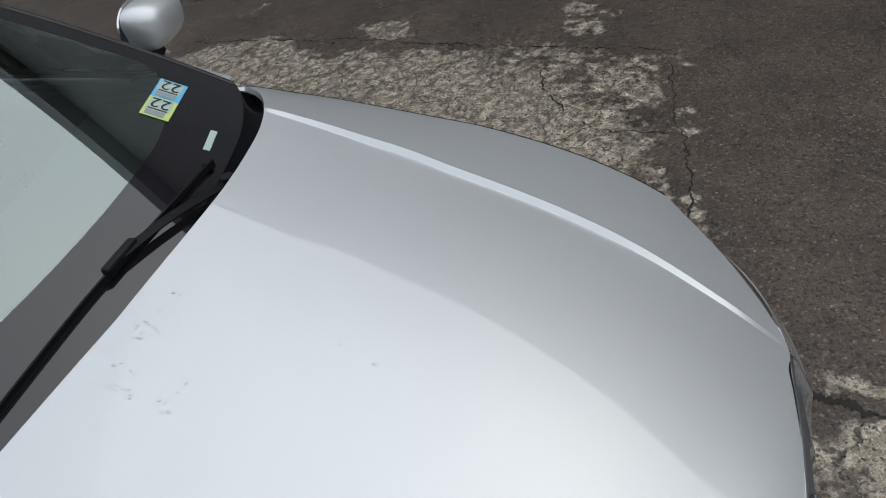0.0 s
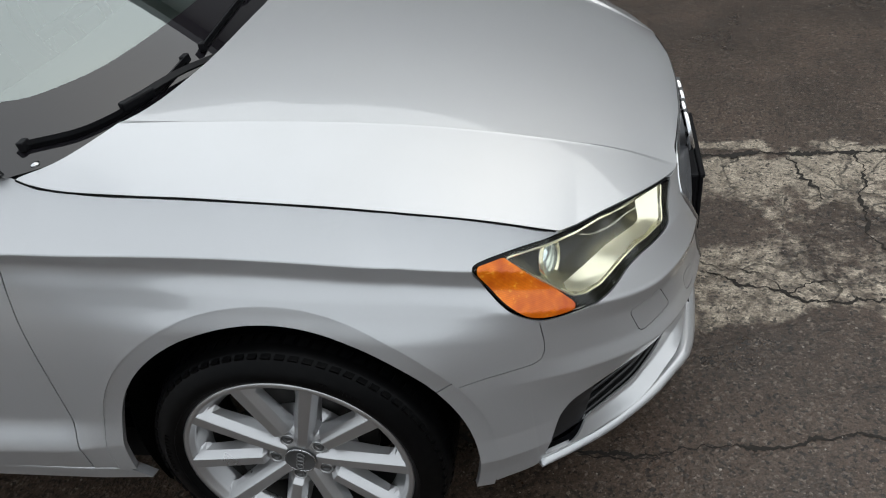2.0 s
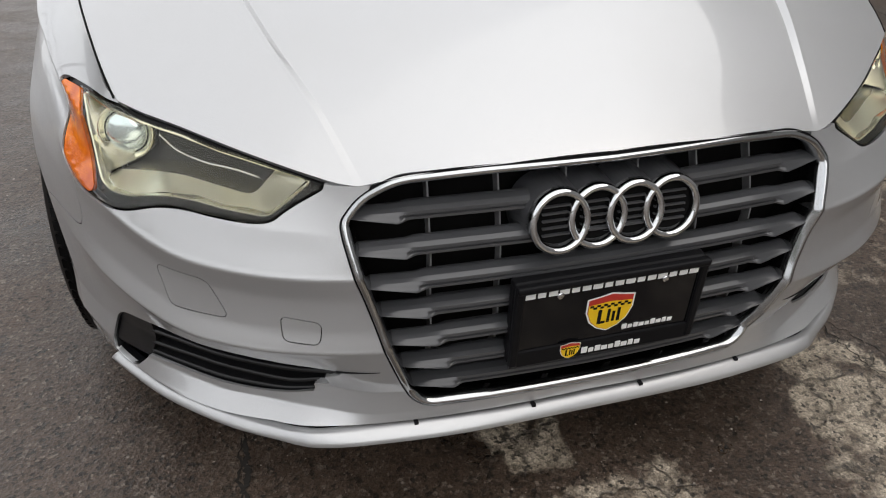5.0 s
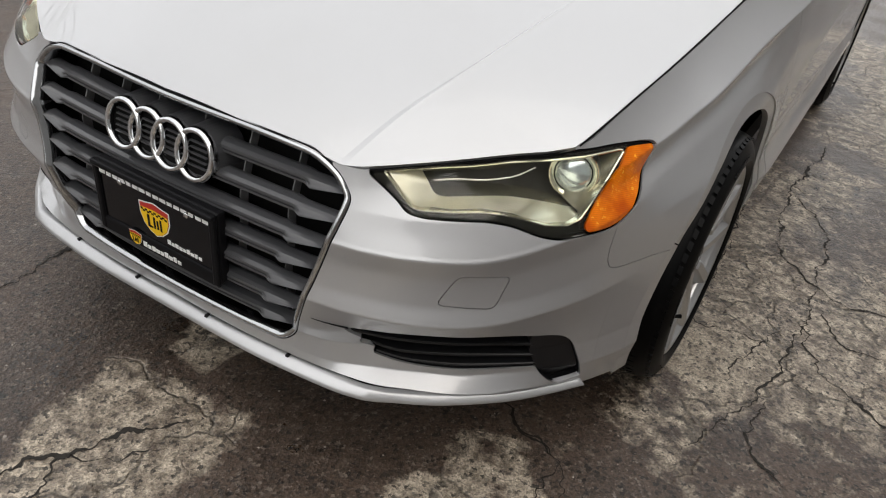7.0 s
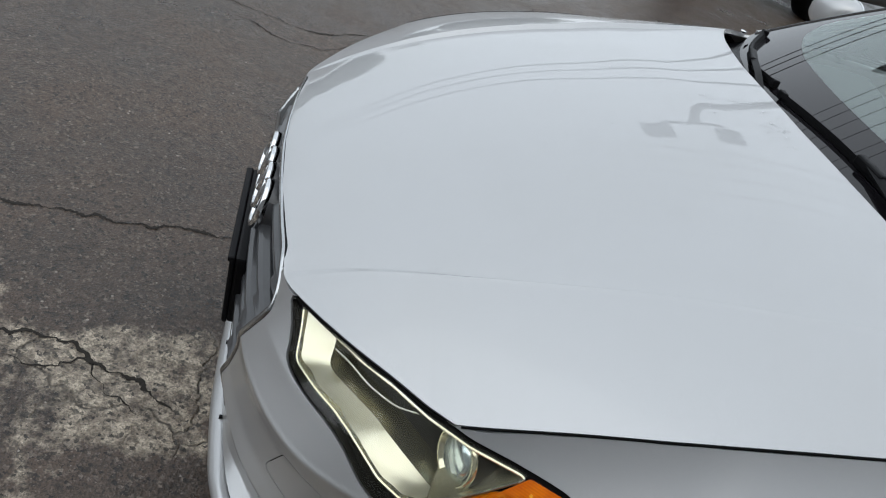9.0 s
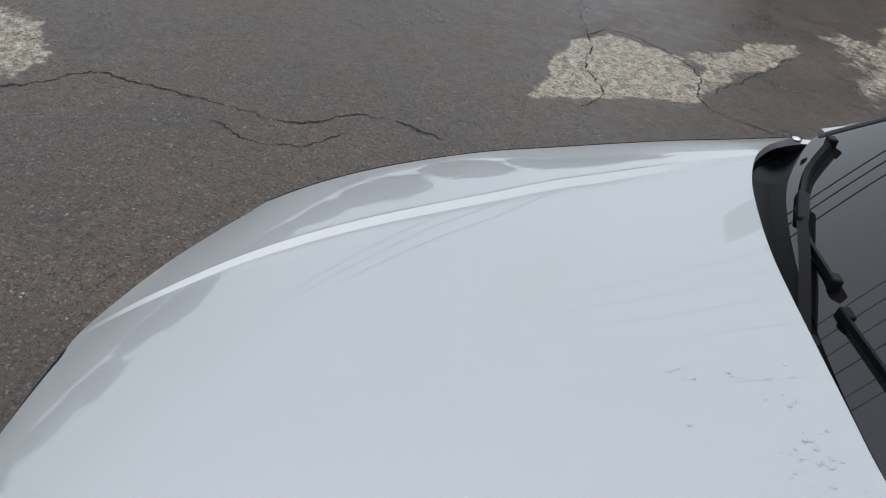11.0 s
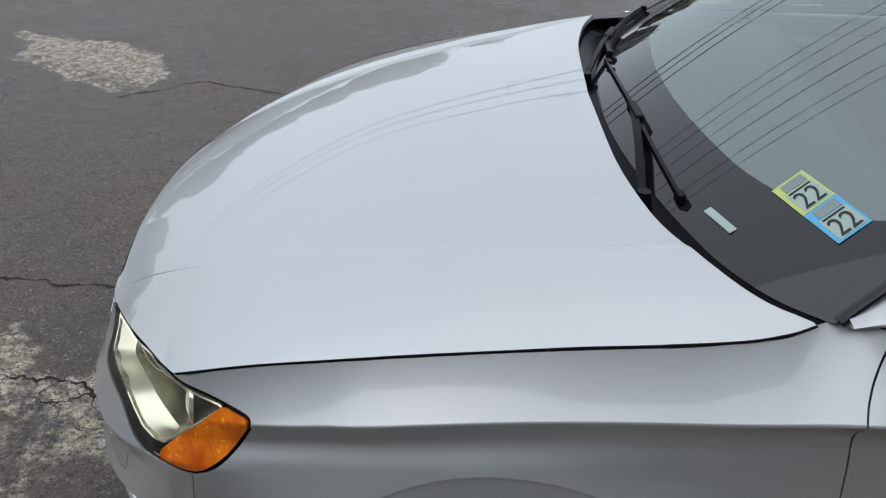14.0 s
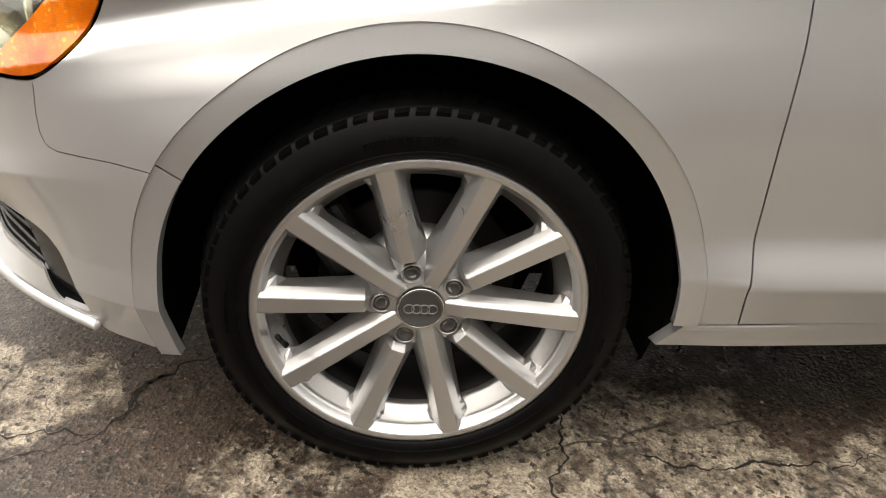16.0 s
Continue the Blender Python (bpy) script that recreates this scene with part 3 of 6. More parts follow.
# each row: share of the way from the low edge to the top edge, push outwards, height share
for share, push, k in ((1.0, -0.018, 0.80), (1.0, -0.011, 0.98), (1.0, -0.003, 1.0), (1.0, 0.000, 0.985), (0.85, 0.0015, 0.90), (0.35, 0.003, 0.45), (0.0, 0.0015, 0.14), (0.0, -0.001, 0.02), (0.0, -0.012, 0.0), (0.0, -0.075, 0.06)):
    xy = lip_low + (lip_top - lip_low) * share + out_way * push
    verts.append(np.column_stack([xy, low_z + (top_z - low_z) * k]))
rows = len(verts)
for j in range(rows - 1):
    faces += [(j * n + k, j * n + k + 1, (j + 1) * n + k + 1, (j + 1) * n + k) for k in range(n - 1)]
faces += [tuple(j * n for j in range(rows)), tuple(j * n + n - 1 for j in reversed(range(rows)))]
lip = mesh_object("front_lip", np.vstack(verts), faces, PAINT, car, "silver front lip spoiler")
# near-black sheet that paints the shade in the gap above the lip
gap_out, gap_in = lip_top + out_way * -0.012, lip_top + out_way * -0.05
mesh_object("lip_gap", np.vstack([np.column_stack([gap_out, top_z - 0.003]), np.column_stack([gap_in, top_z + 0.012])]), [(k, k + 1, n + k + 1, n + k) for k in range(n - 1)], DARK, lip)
for x in (-0.30, -0.10, 0.10, 0.30):
    k = int(np.argmin(np.abs(lip_top[:, 0] - x)))
    bm = bmesh.new()
    bmesh.ops.create_cube(bm, size=1, matrix=Matrix.Translation((lip_top[k, 0], lip_top[k, 1] + 0.001, top_z[k] + 0.0005)) @ Matrix.Diagonal((0.007, 0.010, 0.005, 1)))
    part("lip_clip", bm, BLACK, lip)

# fenders
ss = np.linspace(S_TIP, S_DOOR + 0.006, 80)
fender_top = np.stack([ss, top_rail(ss)], -1)
DOOR_LINE = [(0.490, 0.988), (0.452, 0.90), (0.450, 0.85), (0.456, 0.75), (0.462, 0.60), (0.466, 0.42), (0.470, 0.38), (0.474, 0.318)]
door_line = smooth_line(on_skin([(0.889, y, z) for y, z in DOOR_LINE]), 50)
fender_low = np.array([(door_line[-1, 0], 0.317), (s_at(0.89, 0.30), 0.309)])
fender_top[:, 1] += 0.03
fender_loop = np.vstack([fender_top[:-1], door_line, fender_low, bumper_end[::-1], [(S_AMT - 0.12, 0.62)]])
for side in (1, -1):
    flip = (lambda q: q) if side > 0 else mirror
    us, vs = lattice((S_BSK - 0.15) * side, (S_DOOR + 0.12) * side, 221, ROWS_LOW, ROWS_HIGH)
    if side < 0:
        us, vs = us[::-1], vs[::-1]
    panel("fender", skin, us, vs, flip(fender_loop), [flip(head_hole), flip(arch_front)], 0.0009, 0.009, PAINT, car)

# doors, quarter panels and tail, all on the same skin
DOOR_2 = [(1.46, 1.01), (1.46, 0.90), (1.47, 0.60), (1.49, 0.366)]
DOOR_3 = [(2.50, 1.04), (2.47, 0.92), (2.36, 0.74), (2.26, 0.56), (2.20, 0.45), (2.18, 0.395)]
lines = [smooth_line(on_skin([(0.889, y, z) for y, z in q]), 30) for q in (DOOR_LINE, DOOR_2, DOOR_3)]
doors = {}
for side in (1, -1):
    flip = (lambda q: q) if side > 0 else mirror
    for name, a, b in (("front_door", lines[0], lines[1]), ("rear_door", lines[1], lines[2])):
        st = np.linspace(a[0, 0], b[0, 0], 30)
        loop = np.vstack([np.stack([st, top_rail(st) + 0.03], -1), b, a[::-1]])
        us, vs = lattice((a[:, 0].min() - 0.02) * side, (b[:, 0].max() + 0.02) * side, 90, ROWS_LOW[::2], ROWS_HIGH)
        if side < 0:
            us, vs = us[::-1], vs[::-1]
        doors[name, side] = panel(name, skin, us, vs, flip(loop), [flip(arch_rear)], 0.0018, 0.02, PAINT, car)
    st = np.linspace(lines[2][0, 0], S_END, 60)
    loop = np.vstack([np.stack([st, top_rail(st)], -1), [(S_END, 0.22), (s_at(0.89, 3.0), 0.22), (s_at(0.89, 2.3), 0.22)], lines[2][::-1]])
    us, vs = lattice((lines[2][:, 0].min() - 0.05) * side, S_END * side, 120, ROWS_LOW[::2], ROWS_HIGH)
    if side < 0:
        us, vs = us[::-1], vs[::-1]
    panel("rear_quarter", skin, us, vs, flip(loop), [flip(arch_rear)], 0.0, 0.02, PAINT, car)
    # sill: a ledge that stands a little proud under the doors
    yy = np.linspace(0.396, 2.28, 60)
    section = [(-0.030, -0.006), (-0.014, -0.004), (-0.0085, 0.0), (-0.0065, -0.0025), (-0.0075, -0.010), (-0.013, -0.030), (-0.016, -0.044), (-0.04, -0.048)]
    base = skin(s_of_y(yy) * side, np.full_like(yy, 0.335))
    ledge = 0.3145 + 0.055 * (yy - 0.487)
    lean = 0.75 * np.clip((0.62 - yy) / 0.22, 0, 1)         # the front end follows the wheel arch
    rows = [np.stack([base[:, 0] + side * a, yy + b * lean, ledge + b * (1 + 0.30 * (yy - 0.4))], -1) for a, b in section]
    n = len(yy)
    sweep = [(j * n + k, j * n + k + 1, (j + 1) * n + k + 1, (j + 1) * n + k) for j in range(len(rows) - 1) for k in range(n - 1)]
    sweep += [tuple(j * n for j in range(len(rows))), tuple(j * n + n - 1 for j in reversed(range(len(rows))))]
    mesh_object("sill", np.vstack(rows), sweep, PAINT, car, smooth=False)
    # wheel arch bands: the part on the bumper, the part on the fender, and the rear arch
    for (hy, hz), w0, w1 in ((HUB, 197.5, 150.2), (HUB, 149.8, -1.0), (REAR_HUB, 181.0, -8.0)):
        w = np.radians(np.linspace(w0, w1, 120))[:, None]
        r = np.linspace(ARCH_R - 0.002, FLARE_R + 0.001, 8)[None]
        band_s, band_z = s_of_y(hy + r * np.cos(w)) * side, hz + r * np.sin(w)
        if side < 0:
            band_s, band_z = band_s[::-1], band_z[::-1]
        panel("arch_band", lambda a, b, hy=hy, hz=hz: skin(a, b, -np.clip((b - 0.28) / 0.24, 0.12, 1) * (0.0032 + 0.16 * np.clip(FLARE_R - np.hypot(np.interp(np.abs(a), plan_s, plan_fine[:, 1]) - hy, b - hz), 0, 0.05))), band_s, band_z, None, (), 0, 0.014, PAINT, car)
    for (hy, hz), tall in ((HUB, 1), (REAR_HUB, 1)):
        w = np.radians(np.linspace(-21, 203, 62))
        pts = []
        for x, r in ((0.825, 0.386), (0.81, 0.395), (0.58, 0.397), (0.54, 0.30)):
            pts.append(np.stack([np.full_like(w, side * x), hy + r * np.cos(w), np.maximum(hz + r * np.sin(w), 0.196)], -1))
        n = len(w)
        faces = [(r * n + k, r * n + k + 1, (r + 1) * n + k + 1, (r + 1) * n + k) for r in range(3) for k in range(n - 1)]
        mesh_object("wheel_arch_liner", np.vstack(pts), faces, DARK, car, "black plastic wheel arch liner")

# dark shut line between the hood and each fender
for side in (1, -1):
    yy = np.linspace(-0.562, 0.39, 90)
    line = np.stack([side * seam_x(yy), yy, hood_height(seam_x(yy), yy) - 0.0008], -1)
    v, f = tube(line, 0.0017, 6)
    mesh_object("shut_line", v, f, DARK, hood)

# unseen near-black boxes added as a core to keep the inside dark
for what, cy, cz, dx, dy, dz in (("floor_pan", 1.30, 0.24, 1.50, 1.75, 0.10), ("front_core_box", 0.02, 0.40, 1.04, 1.02, 0.46), ("rear_core_box", 2.75, 0.45, 1.04, 1.3, 0.5), ("radiator", -0.60, 0.40, 0.76, 0.22, 0.38)):
    bm = bmesh.new()
    bmesh.ops.create_cube(bm, size=1, matrix=Matrix.Translation((0, cy, cz)) @ Matrix.Diagonal((dx, dy, dz, 1)))
    part(what, bm, DARK, car)
panel("hood_inner", lambda x, y: hood_surface(x, y) - np.array([0, 0, 0.035]), np.linspace(-0.80, 0.80, 60), np.linspace(-0.60, 0.46, 50), np.column_stack([hood_loop[:, 0], np.maximum(hood_loop[:, 1], -0.50)]), (), -0.004, 0, DARK, hood)

# ---- cabin ----
rail = spline([0.40, 0.45, 0.60, 0.80, 0.95, 1.4, 1.9, 2.3, 2.6, 2.80], [(0.766, 0.979), (0.755, 1.004), (0.700, 1.106), (0.635, 1.250), (0.59, 1.348), (0.60, 1.398), (0.59, 1.388), (0.575, 1.315), (0.58, 1.20), (0.66, 1.085)])


def cabin(y, v, side=1.0):
    s = plan_s[np.argmin(np.abs(plan_fine[200:1150, 1][None] - np.atleast_1d(y)[:, None]), axis=1) + 200]
    b = skin(s, top_rail(s))
    r = rail(y)
    x = b[:, 0] + (r[:, 0] - b[:, 0]) * v + 0.03 * np.sin(np.pi * np.clip(v, 0, 1))
    return np.stack([side * x, y, b[:, 2] + (r[:, 1] - b[:, 2]) * v], -1)


window_a = rounded([(0.52, 0.10), (0.80, 0.93), (1.40, 0.93), (1.40, 0.06)], [0.03, 0.04, 0.03, 0.03])
window_b = rounded([(1.50, 0.06), (1.50, 0.93), (2.20, 0.92), (2.62, 0.12)], [0.03, 0.03, 0.06, 0.03])
for side in (1, -1):
    fn = (lambda y, v: cabin(y, v, 1.0)) if side > 0 else (lambda y, v: cabin(y, v, -1.0))
    box = np.array([(0.428, 0.0), (0.428, 1.0), (2.79, 1.0), (2.79, 0.0)])
    body = panel("cabin_side", fn, np.linspace(0.40, 2.80, 180), np.linspace(-0.02, 1.02, 40), box, (window_a, window_b), 0, 0.003, PAINT, car, out=side)
    for w in (window_a, window_b):
        g = panel("side_window", fn, np.linspace(w[:, 0].min() - 0.01, w[:, 0].max() + 0.01, 40), np.linspace(0, 1, 16), w, (), 0.0, 0, SIDE_GLASS, car, "dark tinted side window", out=side)
        loop = fn(w[:, 0], w[:, 1])
        v, f = ribbon(loop, [(-0.012, -0.003), (0.012, -0.003), (0.012, 0.003), (-0.012, 0.003)], True, side=(side, 0, 0.3))
        mesh_object("window_trim", v, f, GLOSS_BLACK, g)

w_half = np.array([(0.0, -0.02), (0.60, -0.004), (0.70, 0.012), (0.768, 0.042), (0.575, 0.84), (0.0, 0.90)])
w_loop = rounded(np.vstack([w_half[1:-1], mirror(w_half[1:-1])]), [0.05, 0.05, 0.008, 0.08, 0.08, 0.008, 0.05, 0.05])
# black ceramic border on the inside of the glass
f_half = np.array([(0.0, 0.132), (0.45, 0.142), (0.60, 0.175), (0.665, 0.245), (0.53, 0.80), (0.0, 0.86)])
f_loop = rounded(np.vstack([f_half[1:-1], mirror(f_half[1:-1])]), [0.10, 0.10, 0.10, 0.08] * 2)
windscreen = panel("windscreen", glass_surface, np.linspace(-0.8, 0.8, 161), np.linspace(-0.05, 0.95, 121), f_loop, (), 0, 0, WINDSCREEN, car, "greenish laminated windscreen")
windscreen.visible_shadow = False
FRIT = material("black_ceramic_border", (0.010, 0.009, 0.011), 0.02, 0, 0, IOR=1.56)
panel("ceramic_border", glass_surface, np.linspace(-0.8, 0.8, 161), np.linspace(-0.05, 0.95, 121), w_loop, (f_loop,), 0, 0, FRIT, windscreen)
for side in (1, -1):
    e = np.array([(side * x, w) for x, w in ((0.766, 0.050), (0.732, 0.19), (0.708, 0.29), (0.642, 0.56), (0.578, 0.83))])
    p = smooth_line(e, 40)
    v, f = ribbon(glass_surface(p[:, 0], p[:, 1]), [(-0.008, -0.006), (0.008, -0.006), (0.008, 0.001), (0.004, 0.003), (0.000, 0.003), (-0.008, 0.002)] if side > 0 else [(0.008, -0.006), (0.008, 0.002), (0.000, 0.003), (-0.004, 0.003), (-0.008, 0.001), (-0.008, -0.006)], side=(side * 0.35, -0.45, 0.8))
    mesh_object("pillar_trim", v, f, GLOSS_BLACK, windscreen, "gloss black screen pillar trim")


def roof_surface(x, y):
    r = rail(np.clip(y, 0.93, 2.79))
    t = x / r[:, 0]
    return np.stack([x, y, r[:, 1] + 0.028 * (1 - t * t)], -1)


yy = np.linspace(0.94, 2.30, 50)
edge = np.stack([rail(yy)[:, 0], yy], -1)
panel("roof", roof_surface, np.linspace(-0.64, 0.64, 60), np.linspace(0.92, 2.32, 60), np.vstack([edge, mirror(edge)]), (), 0, 0.03, PAINT, car)
yy = np.linspace(2.31, 2.79, 30)
edge = np.stack([rail(yy)[:, 0] - 0.02, yy], -1)
panel("rear_window", roof_surface, np.linspace(-0.70, 0.70, 40), np.linspace(2.30, 2.80, 30), np.vstack([edge, mirror(edge)]), (), 0, 0.0, GLOSS_BLACK, car)


def boot_surface(x, y):
    s = plan_s[np.argmin(np.abs(plan_fine[700:, 1][None] - np.minimum(np.atleast_1d(y), 3.44)[:, None]), axis=1) + 700]
    z = top_rail(s)
    return np.stack([x, y, z + 0.045 * (1 - (x / 0.75)**2)], -1)


yy = np.linspace(2.76, 3.44, 40)
sx = np.array([skin(np.array([s_at(0.89, y) if y < 3.2 else s_at(0.80, y)]), top_rail(np.array([s_at(0.89, y) if y < 3.2 else s_at(0.80, y)])))[0, 0] for y in yy])
edge = np.stack([np.minimum(sx, 0.80), yy], -1)
panel("boot_lid", boot_surface, np.linspace(-0.85, 0.85, 60), np.linspace(2.75, 3.46, 40), np.vstack([edge, mirror(edge)]), (), 0, 0.05, PAINT, car)


# ---- headlamps ----
def set_back(depth):
    return lambda s, z: skin(s, z, -depth)


REFLECTOR = material("brushed_lamp_trim", (0.88, 0.84, 0.67), 0.32, 0.85, 0.3)
REFLECTOR_TEX = noise_tex(REFLECTOR, 60, 3)
wire(REFLECTOR, mixed(REFLECTOR, REFLECTOR_TEX.outputs[0], (0.84, 0.81, 0.66), (0.94, 0.92, 0.80)), shader(REFLECTOR).inputs["Base Color"])
STRIP = material("pale_gold_light_strip", (0.84, 0.81, 0.64), 0.14, 0.85, 0.4)
HOUSING = material("dark_lamp_housing", (0.018, 0.0175, 0.016), 0.5)
SHELF = material("grey_lamp_shelf", (0.52, 0.50, 0.40), 0.25, 0.85)
LAMP_BLACK = material("gloss_black_lamp_surround", (0.004, 0.004, 0.004), 0.10, 0, 0, Specular_IOR_Level=0.22)
BULB = material("projector_glass", (0.80, 0.91, 0.98), 0.20, 0.80, 1.0)


def amber_material():
    """Deep orange lens; the glints of its moulded prisms are painted as brighter cells."""
    m = material("amber_lens", (0.60, 0.12, 0.0), 0.08, 0, 0.6, Specular_IOR_Level=0.25)
    where = node(m, "ShaderNodeTexCoord").outputs["Object"]
    n = noise_tex(m, 18, 3, at=where)
    c = mixed(m, ramp(m, n.outputs[0], [(0.35, 0.0), (0.65, 1.0)]), (0.52, 0.078, 0.0), (0.86, 0.205, 0.002))
    prism = node(m, "ShaderNodeTexVoronoi", Scale=210.0)
    wire(m, where, prism.inputs["Vector"])
    few = mixed(m, 1.0, ramp(m, prism.outputs["Color"], [(0.72, 0.0), (0.86, 1.0)]), ramp(m, n.outputs[0], [(0.50, 0.0), (0.62, 0.9)]), "MULTIPLY")
    c = mixed(m, few, c, (1.0, 0.46, 0.03))
    rows = node(m, "ShaderNodeTexWave", Scale=110.0, Distortion=0.4)
    rows.bands_direction = "Z"
    wire(m, where, rows.inputs["Vector"])
    c = mixed(m, 0.14, c, mixed(m, 1.0, c, rows.outputs["Color"], "MULTIPLY"))
    wire(m, c, shader(m).inputs["Base Color"])
    bumped(m, prism.outputs["Distance"], 0.16, 0.002)
    return m


AMBER = amber_material()


def sheet(name, loop, depth, mat, parent, lip=0.0, gap=0.0, label="", step=0.006, holes=()):
    us = np.arange(loop[:, 0].min() - step, loop[:, 0].max() + 2 * step, step)
    vs = np.arange(loop[:, 1].min() - step, loop[:, 1].max() + 2 * step, step)
    return panel(name, set_back(depth), us, vs, loop, holes, gap, lip, mat, parent, label)


amber_loop = rounded([(0.947, 0.727), (1.004, 0.728), (1.006, 0.714), (0.970, 0.652), (0.930, 0.614), (0.893, 0.603), (0.845, 0.602), (0.838, 0.611), (0.862, 0.641), (0.897, 0.674)], [0.004, 0.008, 0.01, 0.02, 0.02, 0.02, 0.006, 0.006, 0.03, 0.03])
# the light strip runs round the clear part
STRIP_LOW = [(0.460, 0.664), (0.491, 0.640), (0.520, 0.620), (0.534, 0.617), (0.56, 0.619), (0.60, 0.622), (0.65, 0.627), (0.69, 0.627), (0.73, 0.621), (0.77, 0.612), (0.81, 0.611), (0.836, 0.618), (0.862, 0.640), (0.897, 0.674), (0.942, 0.717)]
STRIP_TOP = [(0.935, 0.719), (0.86, 0.715), (0.79, 0.709), (0.70, 0.700), (0.62, 0.690), (0.54, 0.679), (0.475, 0.668)]
strip_loop = rounded(STRIP_LOW + STRIP_TOP, 0.006, 5)
BLADE_OUT = [(0.464, 0.666), (0.493, 0.642), (0.530, 0.619), (0.60, 0.624), (0.69, 0.629), (0.735, 0.622), (0.775, 0.614), (0.810, 0.613), (0.838, 0.620)]
BLADE_IN = [(0.518, 0.670), (0.540, 0.650), (0.566, 0.631), (0.62, 0.635), (0.69, 0.641), (0.74, 0.641), (0.785, 0.635), (0.820, 0.628), (0.842, 0.624)]
SHELF_OUT = [(0.500, 0.672), (0.58, 0.684), (0.66, 0.695), (0.74, 0.704), (0.80, 0.709)]
SHELF_IN = [(0.548, 0.656), (0.60, 0.664), (0.665, 0.670), (0.725, 0.678), (0.775, 0.694)]
SIDE_OUT = [(0.842, 0.624), (0.866, 0.645), (0.897, 0.676), (0.938, 0.715)]
SIDE_IN = [(0.828, 0.636), (0.850, 0.656), (0.878, 0.684), (0.912, 0.712)]


def ruled(name, outer, d_outer, inner, d_inner, mat, parent, side, label="", steps=6):
    """A sheet between two lines on the body's skin, sunk to a depth at each."""
    a, b = smooth_line(outer, 60), smooth_line(inner, 60)
    rows = []
    for k in np.linspace(0, 1, steps):
        q = a + (b - a) * k
        rows.append(skin(q[:, 0] * side, q[:, 1], -(d_outer + (d_inner - d_outer) * k)))
    n = len(a)
    f = [(j * n + k, j * n + k + 1, (j + 1) * n + k + 1, (j + 1) * n + k) for j in range(steps - 1) for k in range(n - 1)]
    return mesh_object(name, np.vstack(rows), f if side > 0 else [q[::-1] for q in f], mat, parent, label)


for side in (1, -1):
    flip = (lambda q: q) if side > 0 else mirror
    lamp = new("headlight")
    lamp.parent = car
    tagged(lamp, "hazy headlight with projector lens and amber corner")
    cover = sheet("lens", flip(head_loop), 0.0005, LENS, lamp, 0, 0.003, "slightly yellowed clear lens", holes=(flip(amber_loop),))
    cover.visible_shadow = False
    sheet("housing", flip(head_loop), 0.085, HOUSING, lamp, 0, 0.002, step=0.012)
    # walls of the housing, from the rim inwards
    loop = flip(head_loop)
    front, back = skin(loop[:, 0], loop[:, 1], -0.003), skin(loop[:, 0], loop[:, 1], -0.09)
    n = len(loop)
    mesh_object("bezel", np.vstack([front, back]), [(k, (k + 1) % n, n + (k + 1) % n, n + k) for k in range(n)], LAMP_BLACK, lamp, smooth=False)
    sheet("surround", flip(head_loop), 0.013, LAMP_BLACK, lamp, 0.01, 0.001, "gloss black lamp surround", 0.004, (flip(strip_loop),))
    sheet("turn_signal", flip(amber_loop), 0.0008, AMBER, lamp, 0.006, 0, "amber corner reflector")
    line = flip(strip_loop)
    way = skin(line[:, 0], line[:, 1], 0.1) - skin(line[:, 0], line[:, 1])
    v, f = ribbon(skin(line[:, 0], line[:, 1], -0.012), [(-0.0022, -0.012), (-0.0022, 0.001), (-0.0008, 0.003), (0.0008, 0.003), (0.0022, 0.001), (0.0022, -0.012)], True, side=way)
    mesh_object("light_strip", v, f, STRIP, lamp, "pale gold light strip", smooth=False)
    ruled("daylight_blade", BLADE_OUT, 0.015, BLADE_IN, 0.040, REFLECTOR, lamp, side, "pale brushed daytime running light trim")
    ruled("blade_back", BLADE_IN, 0.040, BLADE_IN, 0.085, SHELF, lamp, side, steps=3)
    ruled("upper_shelf", SHELF_OUT, 0.014, SHELF_IN, 0.058, SHELF, lamp, side)
    ruled("side_reflector", SIDE_OUT, 0.014, SIDE_IN, 0.06, SHELF, lamp, side)
    p = smooth_line([(0.552, 0.653), (0.600, 0.660), (0.665, 0.664), (0.722, 0.672), (0.765, 0.688)], 40)
    c3 = skin(p[:, 0] * side, p[:, 1], -0.034)
    v, f = tube(c3, [0.0020] * 40, 6)
    mesh_object("light_guide", v, f, CHROME, lamp, "thin chrome light guide")
    # projector: a dark bowl, a bright ring and the domed lens
    centre = skin(np.array([0.848 * side]), np.array([0.676]), -0.046)[0]
    aim = Vector((side * 0.30, -0.95, 0.10)).normalized()
    turn = aim.to_track_quat("Z", "Y").to_matrix().to_4x4()
    place = Matrix.Translation(centre) @ turn
    bm = bmesh.new()
    bmesh.ops.create_uvsphere(bm, u_segments=32, v_segments=16, radius=0.0325)
    for q in bm.verts:
        q.co.z *= 0.42
        q.co = place @ q.co
    part("projector_lens", bm, BULB, lamp, "bluish glass projector lens", True)
    v, f = lathe([(-0.020, 0.028), (0.002, 0.034), (0.006, 0.0385), (0.0078, 0.0405), (0.0068, 0.0430), (0.000, 0.0440), (-0.05, 0.045)], 48)
    rings = [tuple(place @ Vector((b, c, a))) for a, b, c in v]
    split = [q for q in f if min(k % 7 for k in q) < 1], [q for q in f if 1 <= min(k % 7 for k in q) < 5], [q for q in f if min(k % 7 for k in q) >= 5]
    mesh_object("projector_bowl", rings, split[0], LAMP_BLACK, lamp)
    mesh_object("projector_ring", rings, split[1], STRIP, lamp, "pale projector ring")
    mesh_object("projector_shroud", rings, split[2], HOUSING, lamp)

